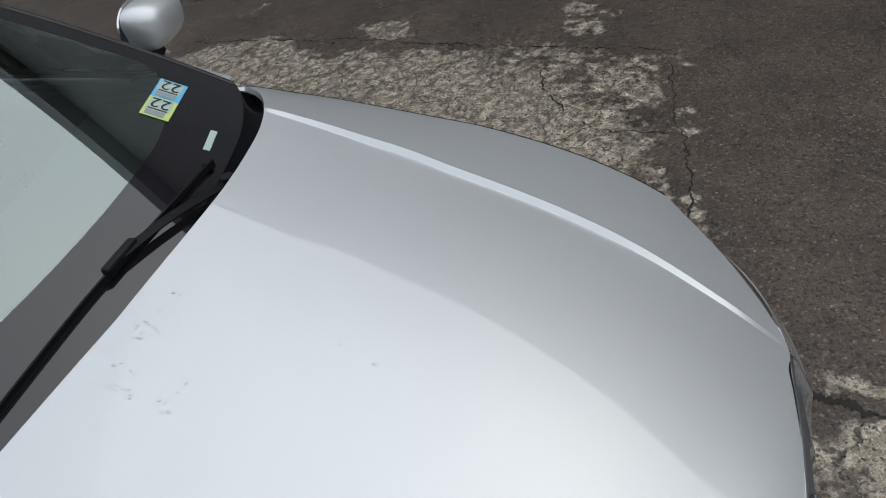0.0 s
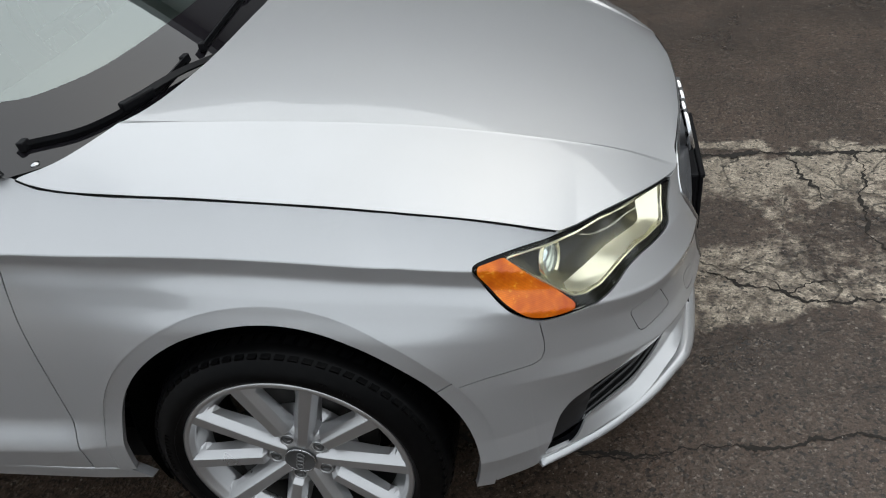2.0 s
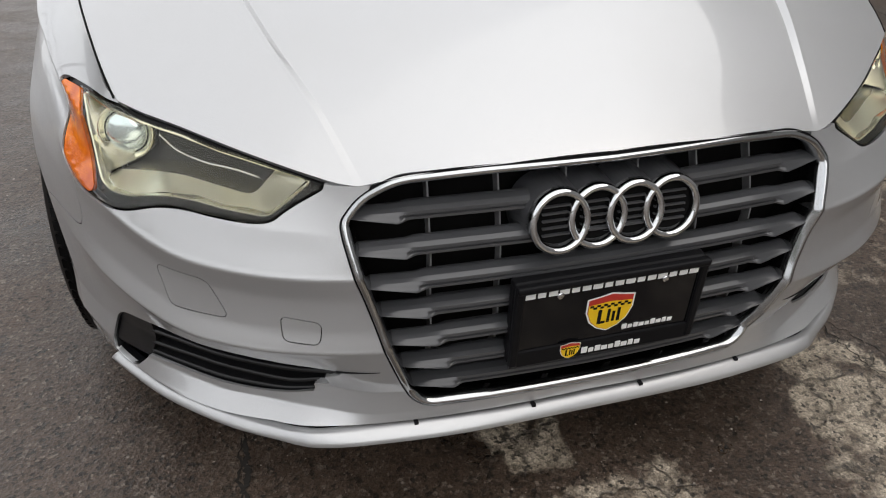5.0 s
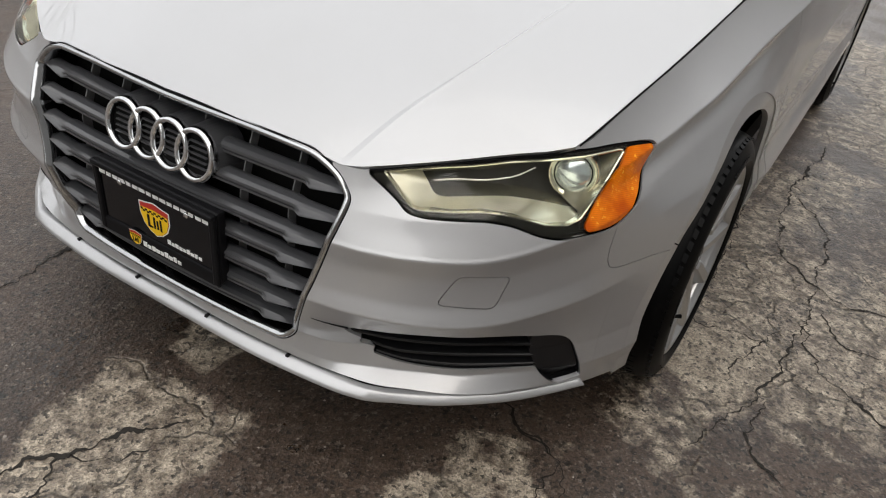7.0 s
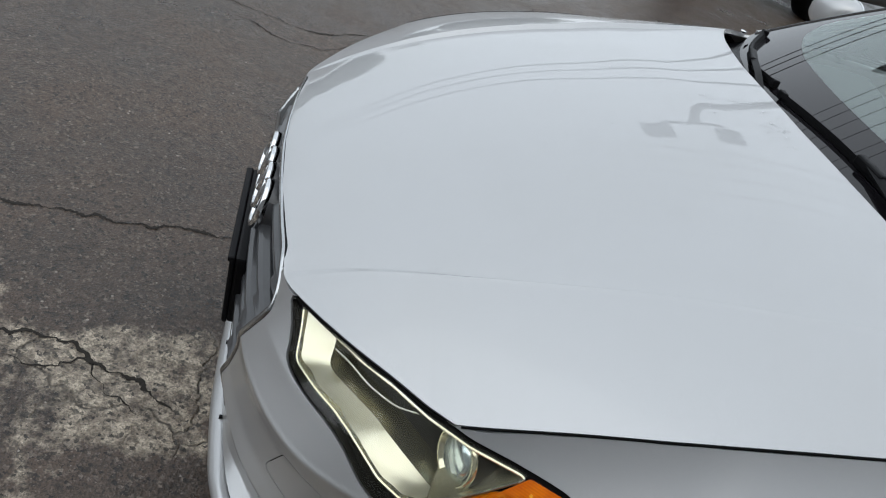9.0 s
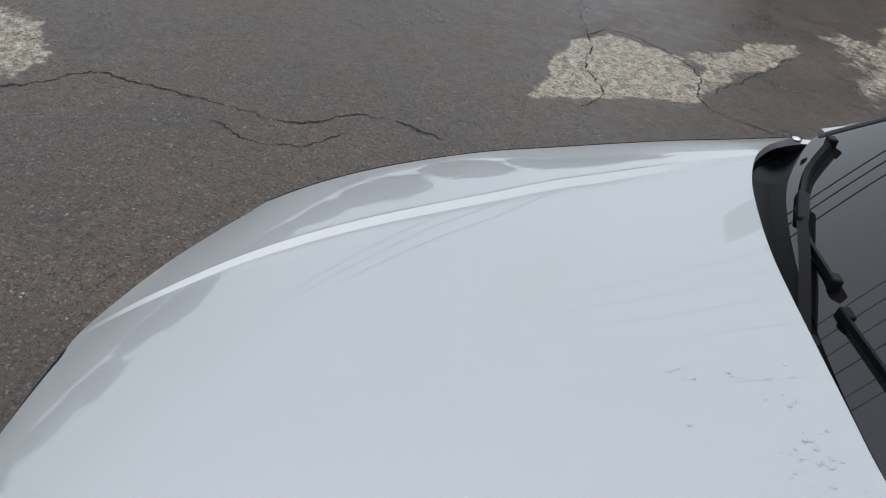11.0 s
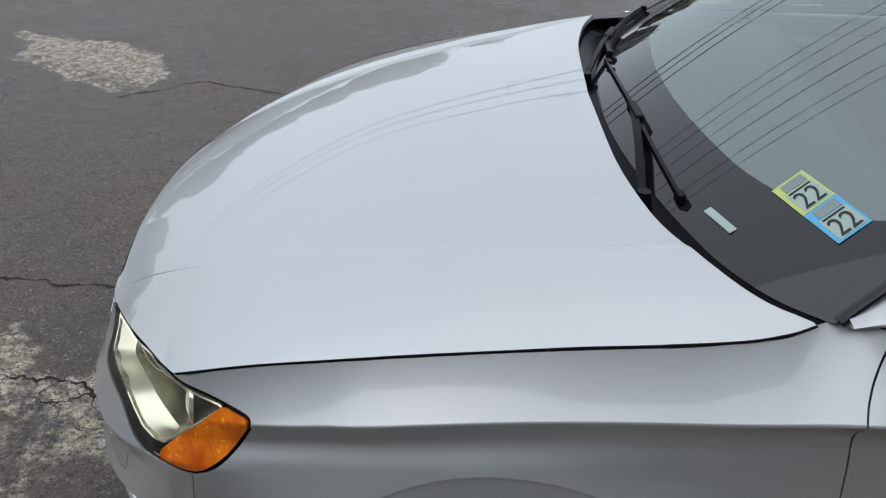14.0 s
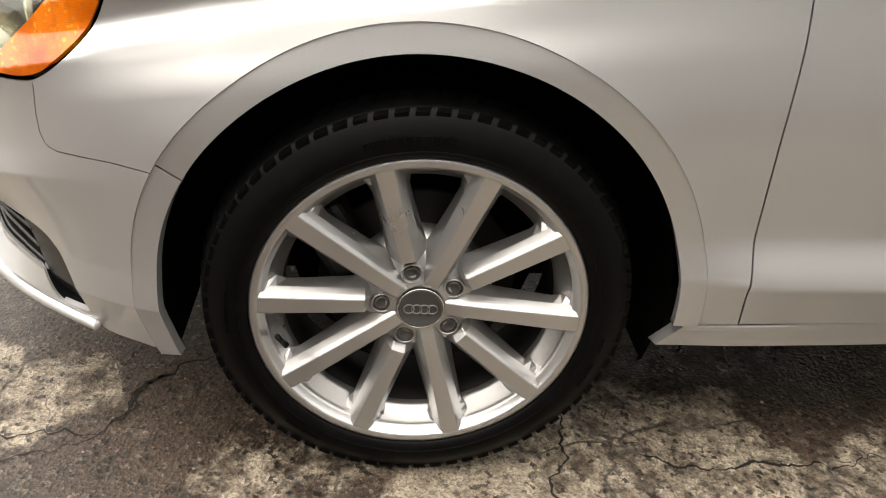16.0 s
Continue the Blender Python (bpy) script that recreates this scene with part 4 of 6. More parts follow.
# ---- grille ----
grille = new("grille")
grille.parent = car
tagged(grille, "dark slatted radiator grille in a chrome frame")
g3 = skin(grille_loop[:, 0], grille_loop[:, 1], -0.004)
gout = skin(grille_loop[:, 0], grille_loop[:, 1], 0.1) - skin(grille_loop[:, 0], grille_loop[:, 1])
keepers = [0]
for k in range(1, len(g3)):
    if np.linalg.norm(g3[k] - g3[keepers[-1]]) > 0.004:
        keepers.append(k)
fine = []
for a, b in zip(keepers, keepers[1:] + [0]):
    n = max(1, int(np.linalg.norm(g3[a] - g3[b]) / 0.008))
    for k in range(n):
        q = grille_loop[a] + (grille_loop[b] - grille_loop[a]) * k / n
        fine.append(q)
fine = np.array(fine)
g3 = skin(fine[:, 0], fine[:, 1], -0.002)
gout = skin(fine[:, 0], fine[:, 1], 0.1) - skin(fine[:, 0], fine[:, 1])
v, f = ribbon(g3, [(0.001, -0.03), (0.001, 0.0), (0.003, 0.004), (0.007, 0.005), (0.0115, 0.003), (0.0145, -0.010), (0.0145, -0.04)], True, side=gout)
mesh_object("chrome_frame", v, f, material("dull_chrome", (0.50, 0.51, 0.52), 0.14, 1.0), grille, "chrome grille surround", smooth=True)
v, f = ribbon(g3, [(-0.002, -0.04), (-0.002, 0.0), (0.001, 0.0), (0.001, -0.04)], True, side=gout)
mesh_object("frame_gasket", v, f, BLACK, grille, smooth=False)
# near-black back and walls, the grille's inner shade put into colour
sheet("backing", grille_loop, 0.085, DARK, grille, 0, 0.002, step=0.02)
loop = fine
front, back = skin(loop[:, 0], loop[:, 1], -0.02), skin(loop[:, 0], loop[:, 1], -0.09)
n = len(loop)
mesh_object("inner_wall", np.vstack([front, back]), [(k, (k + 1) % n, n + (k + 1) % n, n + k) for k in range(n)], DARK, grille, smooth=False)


def grille_width(z):
    """Half width of the opening at the height z."""
    side_line = grille_half[3:-1][::-1]
    return float(np.interp(z, side_line[:, 1], side_line[:, 0]))


# height of each slat's upper front ridge
SLAT_Z = [0.627, 0.578, 0.525, 0.475, 0.425, 0.372, 0.314]
# sections (depth behind the skin, height from the ridge): along the slat, and at its spear-shaped ends
BLADE_SECTION = [(0.044, 0.0060), (0.036, 0.0070), (0.024, 0.004), (0.0165, 0.0), (0.0160, -0.0048), (0.0200, -0.0062), (0.0200, -0.0085), (0.0165, -0.0095), (0.0165, -0.0135), (0.028, -0.011), (0.042, -0.002)]
for zc in SLAT_Z:
    w = grille_width(zc - 0.006) - 0.013
    grid_s = np.unique(np.r_[np.linspace(-w, w, 61), np.linspace(w - 0.11, w, 34), -np.linspace(w - 0.11, w, 34)])
    d = w - np.abs(grid_s)
    tall = 0.0015 + 0.0140 * np.clip(d / 0.070, 0, 1)
    blend = np.clip((d - 0.070) / 0.020, 0, 1)
    blend = blend * blend * (3 - 2 * blend)
    ridge = zc - 0.009 * (np.abs(grid_s) / 0.4)**2.5
    rows = []
    for k, (depth, dz) in enumerate(BLADE_SECTION):
        end_depth = (0.040, 0.034, 0.024, 0.0175, 0.0145, 0.0125, 0.0105, 0.0095, 0.0100, 0.016, 0.038)[k]
        end_dz = (0.005, 0.006, 0.003, 0.0, -0.30, -0.55, -0.75, -0.92, -1.0, -1.0, -0.4)[k]
        here = end_dz if k < 4 else end_dz * tall
        rows.append(skin(grid_s, ridge, -(end_depth + (depth - end_depth) * blend)) + np.outer(here + (dz - here) * blend, (0, 0, 1)))
    n = len(grid_s)
    faces = [(j * n + k, (j + 1) * n + k, (j + 1) * n + k + 1, j * n + k + 1) for j in range(len(rows) - 1) for k in range(n - 1)]
    mesh_object("slat", np.vstack(rows), faces, GREY_PLASTIC, grille, smooth=False)
STRUT = material("grey_strut", (0.16, 0.16, 0.165), 0.4)
for x in (-0.28, -0.17, -0.061, 0.061, 0.17, 0.28):
    z = np.linspace(0.29, 0.655, 30)
    p = skin(np.full(30, x), z, -0.050)
    v, f = ribbon(p, [(-0.0013, -0.02), (0.0013, -0.02), (0.0013, 0.0), (-0.0013, 0.0)], side=(0, -1, 0))
    mesh_object("strut", v, f, STRUT, grille, smooth=False)

# emblem: four linked chrome rings on a dark backing
emblem = new("emblem")
emblem.parent = grille
tagged(emblem, "four linked chrome rings")
for k in range(4):
    cx = (k - 1.5) * 0.0605
    ring = []
    for w in np.linspace(0, 2 * math.pi, 56, endpoint=False):
        z = 0.597 + 0.0450 * math.sin(w)
        ring.append((cx + 0.0425 * math.cos(w), -0.852 + 0.16 * (z - 0.597) + 0.0015 * (k % 2), z))
    v, f = ribbon(np.array(ring), [(-0.0058, -0.012), (-0.0058, -0.001), (-0.0045, 0.0025), (-0.0018, 0.0045), (0.0018, 0.0045), (0.0045, 0.0025), (0.0058, -0.001), (0.0058, -0.012)], True, side=(0, -1, 0.1))
    mesh_object("ring", v, f, CHROME, emblem)
    bm = bmesh.new()
    bmesh.ops.create_cone(bm, cap_ends=True, segments=40, radius1=0.058, radius2=0.0475, depth=0.06, matrix=Matrix.Translation((cx, -0.810, 0.595)) @ pose(0, 0, 0, 81, 0, 0))
    part("ring_base", bm, GREY_PLASTIC, emblem, "", False)
    bm = bmesh.new()
    bmesh.ops.create_cone(bm, cap_ends=True, segments=40, radius1=0.0435, radius2=0.0435, depth=0.05, matrix=Matrix.Translation((cx, -0.8165, 0.598)) @ pose(0, 0, 0, 81, 0, 0))
    part("ring_face", bm, DARK, emblem, "", False)
    for dz in (-0.022, -0.011, 0.0, 0.011, 0.022):
        bm = bmesh.new()
        bmesh.ops.create_cube(bm, size=1, matrix=Matrix.Translation((cx, -0.843 + 0.16 * dz, 0.597 + dz)) @ Matrix.Diagonal((0.052, 0.008, 0.0022, 1)))
        part("rib", bm, GREY_PLASTIC, emblem)

# ---- number plate holder ----
plate = new("licence_plate")
plate.parent = car
tagged(plate, "black dealer plate with a yellow shield in a plastic frame")
PLATE = pose(0, -0.864, 0.430, 4.0, 0, 0)


def plate_box(name, x0, x1, z0, z1, y0, y1, mat, bevel=0.0, label=""):
    bm = bmesh.new()
    bmesh.ops.create_cube(bm, size=1, matrix=Matrix.Translation(((x0 + x1) / 2, (y0 + y1) / 2, (z0 + z1) / 2)) @ Matrix.Diagonal((x1 - x0, y1 - y0, z1 - z0, 1)))
    if bevel:
        bmesh.ops.bevel(bm, geom=bm.edges[:], offset=bevel, segments=2, profile=0.5, affect="EDGES")
    bm.transform(PLATE)
    return part(name, bm, mat, plate, label)


plate_box("plate", -0.152, 0.152, -0.075, 0.070, -0.004, 0.0, GLOSS_BLACK, 0.001)
plate_box("frame_back", -0.162, 0.162, -0.082, 0.080, 0.0, 0.024, BLACK, 0.006)
plate_box("frame_top", -0.162, 0.162, 0.068, 0.081, -0.014, 0.001, BLACK, 0.004)
plate_box("frame_bottom", -0.162, 0.162, -0.083, -0.050, -0.008, 0.001, BLACK, 0.003)
plate_box("frame_side", -0.163, -0.148, -0.080, 0.078, -0.010, 0.001, BLACK, 0.004)
plate_box("frame_side", 0.148, 0.163, -0.080, 0.078, -0.010, 0.001, BLACK, 0.004)
for x in (-0.089, 0.089):
    bm = bmesh.new()
    bmesh.ops.create_uvsphere(bm, u_segments=12, v_segments=8, radius=0.0065)
    bm.transform(PLATE @ Matrix.Translation((x, -0.006, 0.052)) @ Matrix.Diagonal((1, 0.5, 1, 1)))
    part("screw", bm, CHROME, plate, "chrome screw", True)


def shield(cx, cz, w, h, y):
    """A heraldic shield: white edge, red head, yellow field, chequered band and dark strokes."""
    def outline(k):
        pts = []
        for a, b in ((-0.5, 0.40), (-0.25, 0.44), (0, 0.5), (0.25, 0.44), (0.5, 0.40), (0.50, 0.05), (0.40, -0.22), (0.22, -0.40), (0, -0.5), (-0.22, -0.40), (-0.40, -0.22), (-0.50, 0.05)):
            pts.append((cx + a * w * k, cz + b * h * k))
        return pts
    for k, mat, dy in ((1.0, WHITE, 0.0), (0.93, RED, 0.0006), (0.91, YELLOW, 0.0012)):
        bm = bmesh.new()
        pts = outline(k)
        if mat is YELLOW:
            pts = [(a, min(b, cz + (0.24 + 0.05 * (1 - abs(a - cx) / (0.5 * w))) * h)) for a, b in pts]
        vs = [bm.verts.new(PLATE @ Vector((a, y - dy, b))) for a, b in pts]
        bm.faces.new(vs)
        bmesh.ops.recalc_face_normals(bm, faces=bm.faces[:])
        part("shield", bm, mat, plate)
    bm = bmesh.new()
    for k in range(12):
        for r in range(2):
            if (k + r) % 2:
                a, b = cx + (-0.43 + 0.86 * k / 12) * w, cz + (0.165 + 0.05 * r) * h
                bmesh.ops.create_cube(bm, size=1, matrix=PLATE @ Matrix.Translation((a + 0.036 * w, y - 0.0018, b)) @ Matrix.Diagonal((0.072 * w, 0.0006, 0.05 * h, 1)))
    part("chequer", bm, GLOSS_BLACK, plate)
    bm = bmesh.new()
    for a, b, dx, dz in ((-0.20, -0.08, 0.075, 0.36), (-0.13, -0.235, 0.12, 0.06), (-0.01, -0.08, 0.06, 0.34), (0.095, -0.11, 0.055, 0.26), (0.20, -0.08, 0.06, 0.34)):
        bmesh.ops.create_cube(bm, size=1, matrix=PLATE @ Matrix.Translation((cx + a * w, y - 0.0018, cz + b * h)) @ Matrix.Diagonal((dx * w, 0.0006, dz * h, 1)))
    part("dark_bar", bm, GLOSS_BLACK, plate)


shield(0.0, 0.002, 0.082, 0.078, -0.0052)
shield(-0.060, -0.063, 0.035, 0.034, -0.0092)


def word(x0, x1, z0, z1, n, y, heights):
    """A row of plain bars of the size of a word."""
    bm = bmesh.new()
    for k in range(n):
        a = x0 + (x1 - x0) * (k + 0.5) / n
        h = (z1 - z0) * heights[k % len(heights)]
        bmesh.ops.create_cube(bm, size=1, matrix=PLATE @ Matrix.Translation((a, y, z0 + h / 2)) @ Matrix.Diagonal(((x1 - x0) / n * (0.86, 0.70, 0.78)[k % 3], 0.001, h, 1)))
    part("lettering_bar", bm, WHITE, plate)


word(-0.147, 0.147, 0.0535, 0.0640, 16, -0.0052, (1, 0.9, 1))
word(0.028, 0.120, -0.040, -0.030, 9, -0.0052, (1, 0.7, 0.9, 0.7, 0.7))
word(-0.040, 0.066, -0.074, -0.062, 9, -0.0092, (1, 0.7, 0.9, 0.7, 0.7))

# ---- fog slots ----
SLAT_HIGH = [(0.434, 0.346), (0.490, 0.338), (0.559, 0.341), (0.687, 0.347), (0.812, 0.337)]
SLAT_MID = [(0.454, 0.309), (0.505, 0.299), (0.556, 0.298), (0.694, 0.307), (0.820, 0.307)]
SLAT_LOW = [(0.484, 0.287), (0.524, 0.281), (0.559, 0.2785), (0.628, 0.2795), (0.698, 0.2815), (0.830, 0.284)]
SLOT_SLAT = material("satin_black_slat", (0.010, 0.010, 0.011), 0.35, Specular_IOR_Level=0.35)
for side in (1, -1):
    flip = (lambda q: q) if side > 0 else mirror
    slot = new("air_slot")
    slot.parent = car
    tagged(slot, "black bumper air slot with three thin slats")
    lp = flip(fog_loop)
    # near-black sheet for the shaded depth of the slot
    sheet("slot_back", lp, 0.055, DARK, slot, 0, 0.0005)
    front, back = skin(lp[:, 0], lp[:, 1], -0.004), skin(lp[:, 0], lp[:, 1], -0.058)
    n = len(lp)
    mesh_object("slot_wall", np.vstack([front, back]), [(k, (k + 1) % n, n + (k + 1) % n, n + k) for k in range(n)], BLACK, slot, smooth=False)
    for line in (SLAT_HIGH, SLAT_MID, SLAT_LOW):
        q = smooth_line(line, 40)
        p = skin(q[:, 0] * side, q[:, 1], -0.007)
        v, f = ribbon(p, [(-0.0055, -0.04), (0.0055, -0.04), (0.0035, -0.002), (0.0015, 0.0), (-0.0020, 0.0), (-0.0035, -0.002)], side=skin(q[:, 0] * side, q[:, 1], 0.1) - skin(q[:, 0] * side, q[:, 1]))
        mesh_object("slat", v, f, SLOT_SLAT, slot, smooth=False)
    # blanking end of the slot: an upright face that folds back above the lip
    edge = np.array([(0.798, 0.371), (0.838, 0.368), (0.868, 0.360), (0.893, 0.338), (0.913, 0.300), (0.9265, 0.270), (0.853, 0.2705), (0.838, 0.269), (0.827, 0.285), (0.811, 0.315), (0.803, 0.345)])
    sheet("slot_end", flip(rounded(edge, 0.006)), 0.008, SLOT_SLAT, slot, 0.02, 0.0006)
    fold = np.array([(0.838, 0.269), (0.853, 0.2705), (0.9265, 0.270), (0.940, 0.241), (0.905, 0.2385), (0.880, 0.2385), (0.863, 0.2455), (0.841, 0.2655)])
    panel("slot_end_fold", lambda a, b: skin(a, b, -0.008 - np.clip(0.270 - b, 0, 0.1) * 0.45), np.arange(0.82, 0.95, 0.005) * side, np.arange(0.23, 0.28, 0.005), flip(rounded(fold, 0.004)), (), 0.0006, 0.02, SLOT_SLAT, slot)
    # crease from the slot towards the grille, its shade laid on in black
    s = np.linspace(0.365, 0.435, 30)
    p = skin(s * side, np.linspace(0.364, 0.3615, 30), 0.0003)
    v, f = tube(p, np.linspace(0.0006, 0.0026, 30), 6)
    mesh_object("slot_crease_shade", v, f, BLACK, slot)

# ---- wheels ----
def alloy_material():
    m = material("silver_alloy", (0.62, 0.61, 0.59), 0.36, 0.85, 0.15)
    n = noise_tex(m, 9, 5)
    wire(m, mixed(m, n.outputs[0], (0.45, 0.45, 0.455), (0.53, 0.53, 0.53)), shader(m).inputs["Base Color"])
    wire(m, ramp(m, n.outputs[0], [(0.3, 0.27), (0.8, 0.34)]), shader(m).inputs["Roughness"])
    return m


def rubber_material():
    m = material("tyre_rubber", (0.004, 0.004, 0.004), 0.42, Specular_IOR_Level=0.10)
    n = noise_tex(m, 60, 5)
    wire(m, mixed(m, ramp(m, n.outputs[0], [(0.5, 0.0), (0.8, 0.6)]), (0.0012, 0.0012, 0.0014), (0.006, 0.006, 0.006)), shader(m).inputs["Base Color"])
    bumped(m, n.outputs[0], 0.15, 0.001)
    return m


ALLOY, RUBBER = alloy_material(), rubber_material()
# disc and barrel colours hold the shade behind the spokes
DISC = material("darkened_disc_steel", (0.045, 0.042, 0.040), 0.5, 0.6)
BARREL_SHADE = material("dark_shaded_barrel", (0.030, 0.028, 0.026), 0.6, 0.2)
CAP = material("dark_cap", (0.085, 0.085, 0.085), 0.32, 0.4)
CAP_RING = material("satin_cap_ring", (0.26, 0.26, 0.26), 0.3, 0.7)
TYRE_R = 0.3165


def lofted(sections):
    """Skin through closed sections of equal length."""
    verts = [p for sec in sections for p in sec]
    c = len(sections[0])
    faces = [(k * c + j, k * c + (j + 1) % c, (k + 1) * c + (j + 1) % c, (k + 1) * c + j) for k in range(len(sections) - 1) for j in range(c)]
    faces += [tuple(reversed(range(c))), tuple((len(sections) - 1) * c + j for j in range(c))]
    return verts, faces


def build_wheel():
    """A wheel that faces +x, its spoke plane at x = 0, its hub at the origin."""
    wheel = new("wheel")
    prof = [(-0.19, 0.226), (-0.205, 0.245), (-0.212, 0.275), (-0.204, 0.302), (-0.190, 0.313), (-0.16, TYRE_R), (-0.052, TYRE_R), (-0.020, 0.3125), (-0.007, 0.303), (0.006, 0.282), (0.010, 0.268), (0.008, 0.256), (0.001, 0.247), (-0.006, 0.2445), (-0.010, 0.240)]
    p = smooth_line(prof, 60)
    v, f = lathe([tuple(q) for q in p], 96)
    tyre = mesh_object("tyre", v, f, RUBBER, wheel, "black all-season tyre")
    for r, x in ((0.2585, 0.0088), (0.292, -0.0008)):
        ring = [(x, r * math.cos(w), r * math.sin(w)) for w in np.linspace(0, 2 * math.pi, 96, endpoint=False)]
        v, f = tube(ring, 0.0011, 6, True)
        mesh_object("sidewall_rib", v, f, RUBBER, tyre)
    verts, faces = [], []
    for k in range(72):
        w0, w1 = 2 * math.pi * (k + 0.10) / 72, 2 * math.pi * (k + 0.78) / 72
        for xa, xb, ra, rb, lift in ((-0.056, -0.006, TYRE_R, 0.3035, 0.0065), (-0.100, -0.062, TYRE_R, TYRE_R, 0.0035), (-0.150, -0.106, TYRE_R, TYRE_R, 0.0035)):
            base = len(verts)
            skew = 0.02
            for w, d in ((w0, 0), (w1, 0), (w1, 1), (w0, 1)):
                for x, r, q in ((xa, ra, -skew), (xb, rb, skew)):
                    rr = r - 0.003 + d * (lift + 0.0005)
                    xx = x + (0.002 if d and x == xb and lift > 0.004 else 0)
                    verts.append((xx, rr * math.cos(w + q), rr * math.sin(w + q)))
            faces += [tuple(base + j for j in q) for q in ((0, 2, 3, 1), (4, 6, 7, 5), (0, 1, 7, 6), (2, 4, 5, 3), (0, 6, 4, 2), (1, 3, 5, 7))]
    mesh_object("tread", verts, faces, RUBBER, tyre, smooth=False)
    # raised marks on the sidewall
    verts, faces = [], []
    for a0, n, step, h in ((98, 11, 2.3, 0.012), (-20, 6, 1.6, 0.006), (-8, 3, 1.8, 0.007), (178, 16, 1.1, 0.004), (232, 12, 1.1, 0.004)):
        for k in range(n):
            w = math.radians(a0 + (k - n / 2) * step)
            dw = math.radians(step * 0.34)
            base = len(verts)
            for r in (0.274 - h / 2, 0.274 + h / 2):
                for q in (w - dw, w + dw):
                    for x in (0.006, 0.0103):
                        verts.append((x, r * math.cos(q), r * math.sin(q)))
            faces += [tuple(base + j for j in q) for q in ((1, 3, 7, 5), (0, 1, 5, 4), (2, 6, 7, 3), (4, 5, 7, 6), (0, 2, 3, 1))]
    marks = mesh_object("sidewall_print", verts, faces, RUBBER, tyre, smooth=False)
    marks["kind"] = "stuff"
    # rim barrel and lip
    # near-black barrel: the depth behind the spokes is darkened in the colour
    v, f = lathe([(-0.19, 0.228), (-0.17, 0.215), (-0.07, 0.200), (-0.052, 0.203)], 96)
    mesh_object("barrel", v, f, BARREL_SHADE, wheel, "rim barrel coloured dark for the shade behind the spokes")
    prof = [(-0.052, 0.203), (-0.046, 0.2035), (-0.040, 0.206), (-0.022, 0.2215), (-0.016, 0.2225), (-0.010, 0.225), (-0.007, 0.230), (-0.0015, 0.2315), (0.001, 0.2340), (0.001, 0.2415), (-0.001, 0.2450), (-0.006, 0.2460), (-0.012, 0.242)]
    v, f = lathe(prof, 120)
    rim = mesh_object("rim", v, f, ALLOY, wheel, "silver ten-spoke alloy rim")
    for k in range(10):
        w = math.radians(105.5 - 36 * k)
        bolted = k % 2 == 0
        er, et = np.array([0, math.cos(w), math.sin(w)]), np.array([0, -math.sin(w), math.cos(w)])
        sections = []
        for r in ((0.074, 0.082, 0.10, 0.13, 0.165, 0.195, 0.208, 0.218, 0.227, 0.236) if bolted else (0.036, 0.06, 0.08, 0.10, 0.13, 0.165, 0.195, 0.208, 0.218, 0.227, 0.236)):
            t = np.clip((r - 0.036) / 0.20, 0, 1)
            half = 0.0098 + 0.0032 * t
            foot = half + 0.014 + 0.010 * (1 - t)**2 + (0.016 * np.clip((r - 0.195) / 0.03, 0, 1)**1.5)
            top = -0.020 + 0.0205 * t**0.8
            depth = 0.030 + 0.012 * (1 - t)
            if bolted and r < 0.08:
                top -= 0.012
            if r > 0.23:
                top -= 0.0005
            sec = [(-foot, top - depth), (-half - 0.0105, top - 0.0165), (-half - 0.0045, top - 0.0070), (-half - 0.0004, top - 0.0010), (-half + 0.0010, top), (half - 0.0010, top), (half + 0.0004, top - 0.0010), (half + 0.0045, top - 0.0070), (half + 0.0105, top - 0.0165), (foot, top - depth)]
            sections.append([tuple(er * r + et * a + np.array([b, 0, 0])) for a, b in sec])
        v, f = lofted(sections)
        mesh_object("spoke", v, f, ALLOY, rim, smooth=False)
    # hub boss with bolt wells
    v, f = lathe([(-0.075, 0.112), (-0.066, 0.108), (-0.055, 0.096), (-0.043, 0.084), (-0.034, 0.074), (-0.030, 0.060), (-0.024, 0.040), (-0.021, 0.0345), (-0.024, 0.033), (-0.028, 0.030)], 60)
    mesh_object("hub_boss", v, f, ALLOY, rim)
    for k in range(5):
        w = math.radians(105.5 - 72 * k)
        c = (0, 0.056 * math.cos(w), 0.056 * math.sin(w))
        v, f = lathe([(-0.045, 0.0165), (-0.0255, 0.0165), (-0.0238, 0.0155), (-0.0250, 0.0140), (-0.042, 0.0130)], 24, c)
        mesh_object("bolt_well", v, f, ALLOY, rim)
        v, f = lathe([(-0.045, 0.0122), (-0.0265, 0.0122), (-0.0245, 0.0105), (-0.0240, 0.0085), (-0.0275, 0.0070), (-0.0275, 0.0)], 20, c)
        mesh_object("wheel_bolt", v, f, CAP, rim, "dark grey bolt cap")
    v, f = lathe([(-0.030, 0.0335), (-0.017, 0.0330), (-0.0155, 0.0315), (-0.0155, 0.0300), (-0.0165, 0.0290), (-0.0155, 0.0)], 48)
    cap = mesh_object("hub_cap", v, f, CAP, wheel, "grey hub cap with four small rings")
    for k in range(4):
        ring = [(-0.0150, (k - 1.5) * 0.0115 + 0.0075 * math.cos(q), 0.0075 * math.sin(q)) for q in np.linspace(0, 2 * math.pi, 24, endpoint=False)]
        v, f = tube(ring, 0.0011, 6, True)
        mesh_object("cap_ring", v, f, CAP_RING, cap)
    ring = [(-0.0168, 0.0335 * math.cos(q), 0.0335 * math.sin(q)) for q in np.linspace(0, 2 * math.pi, 48, endpoint=False)]
    v, f = tube(ring, 0.0012, 6, True)
    mesh_object("cap_rim", v, f, CHROME, cap, "thin chrome rim")
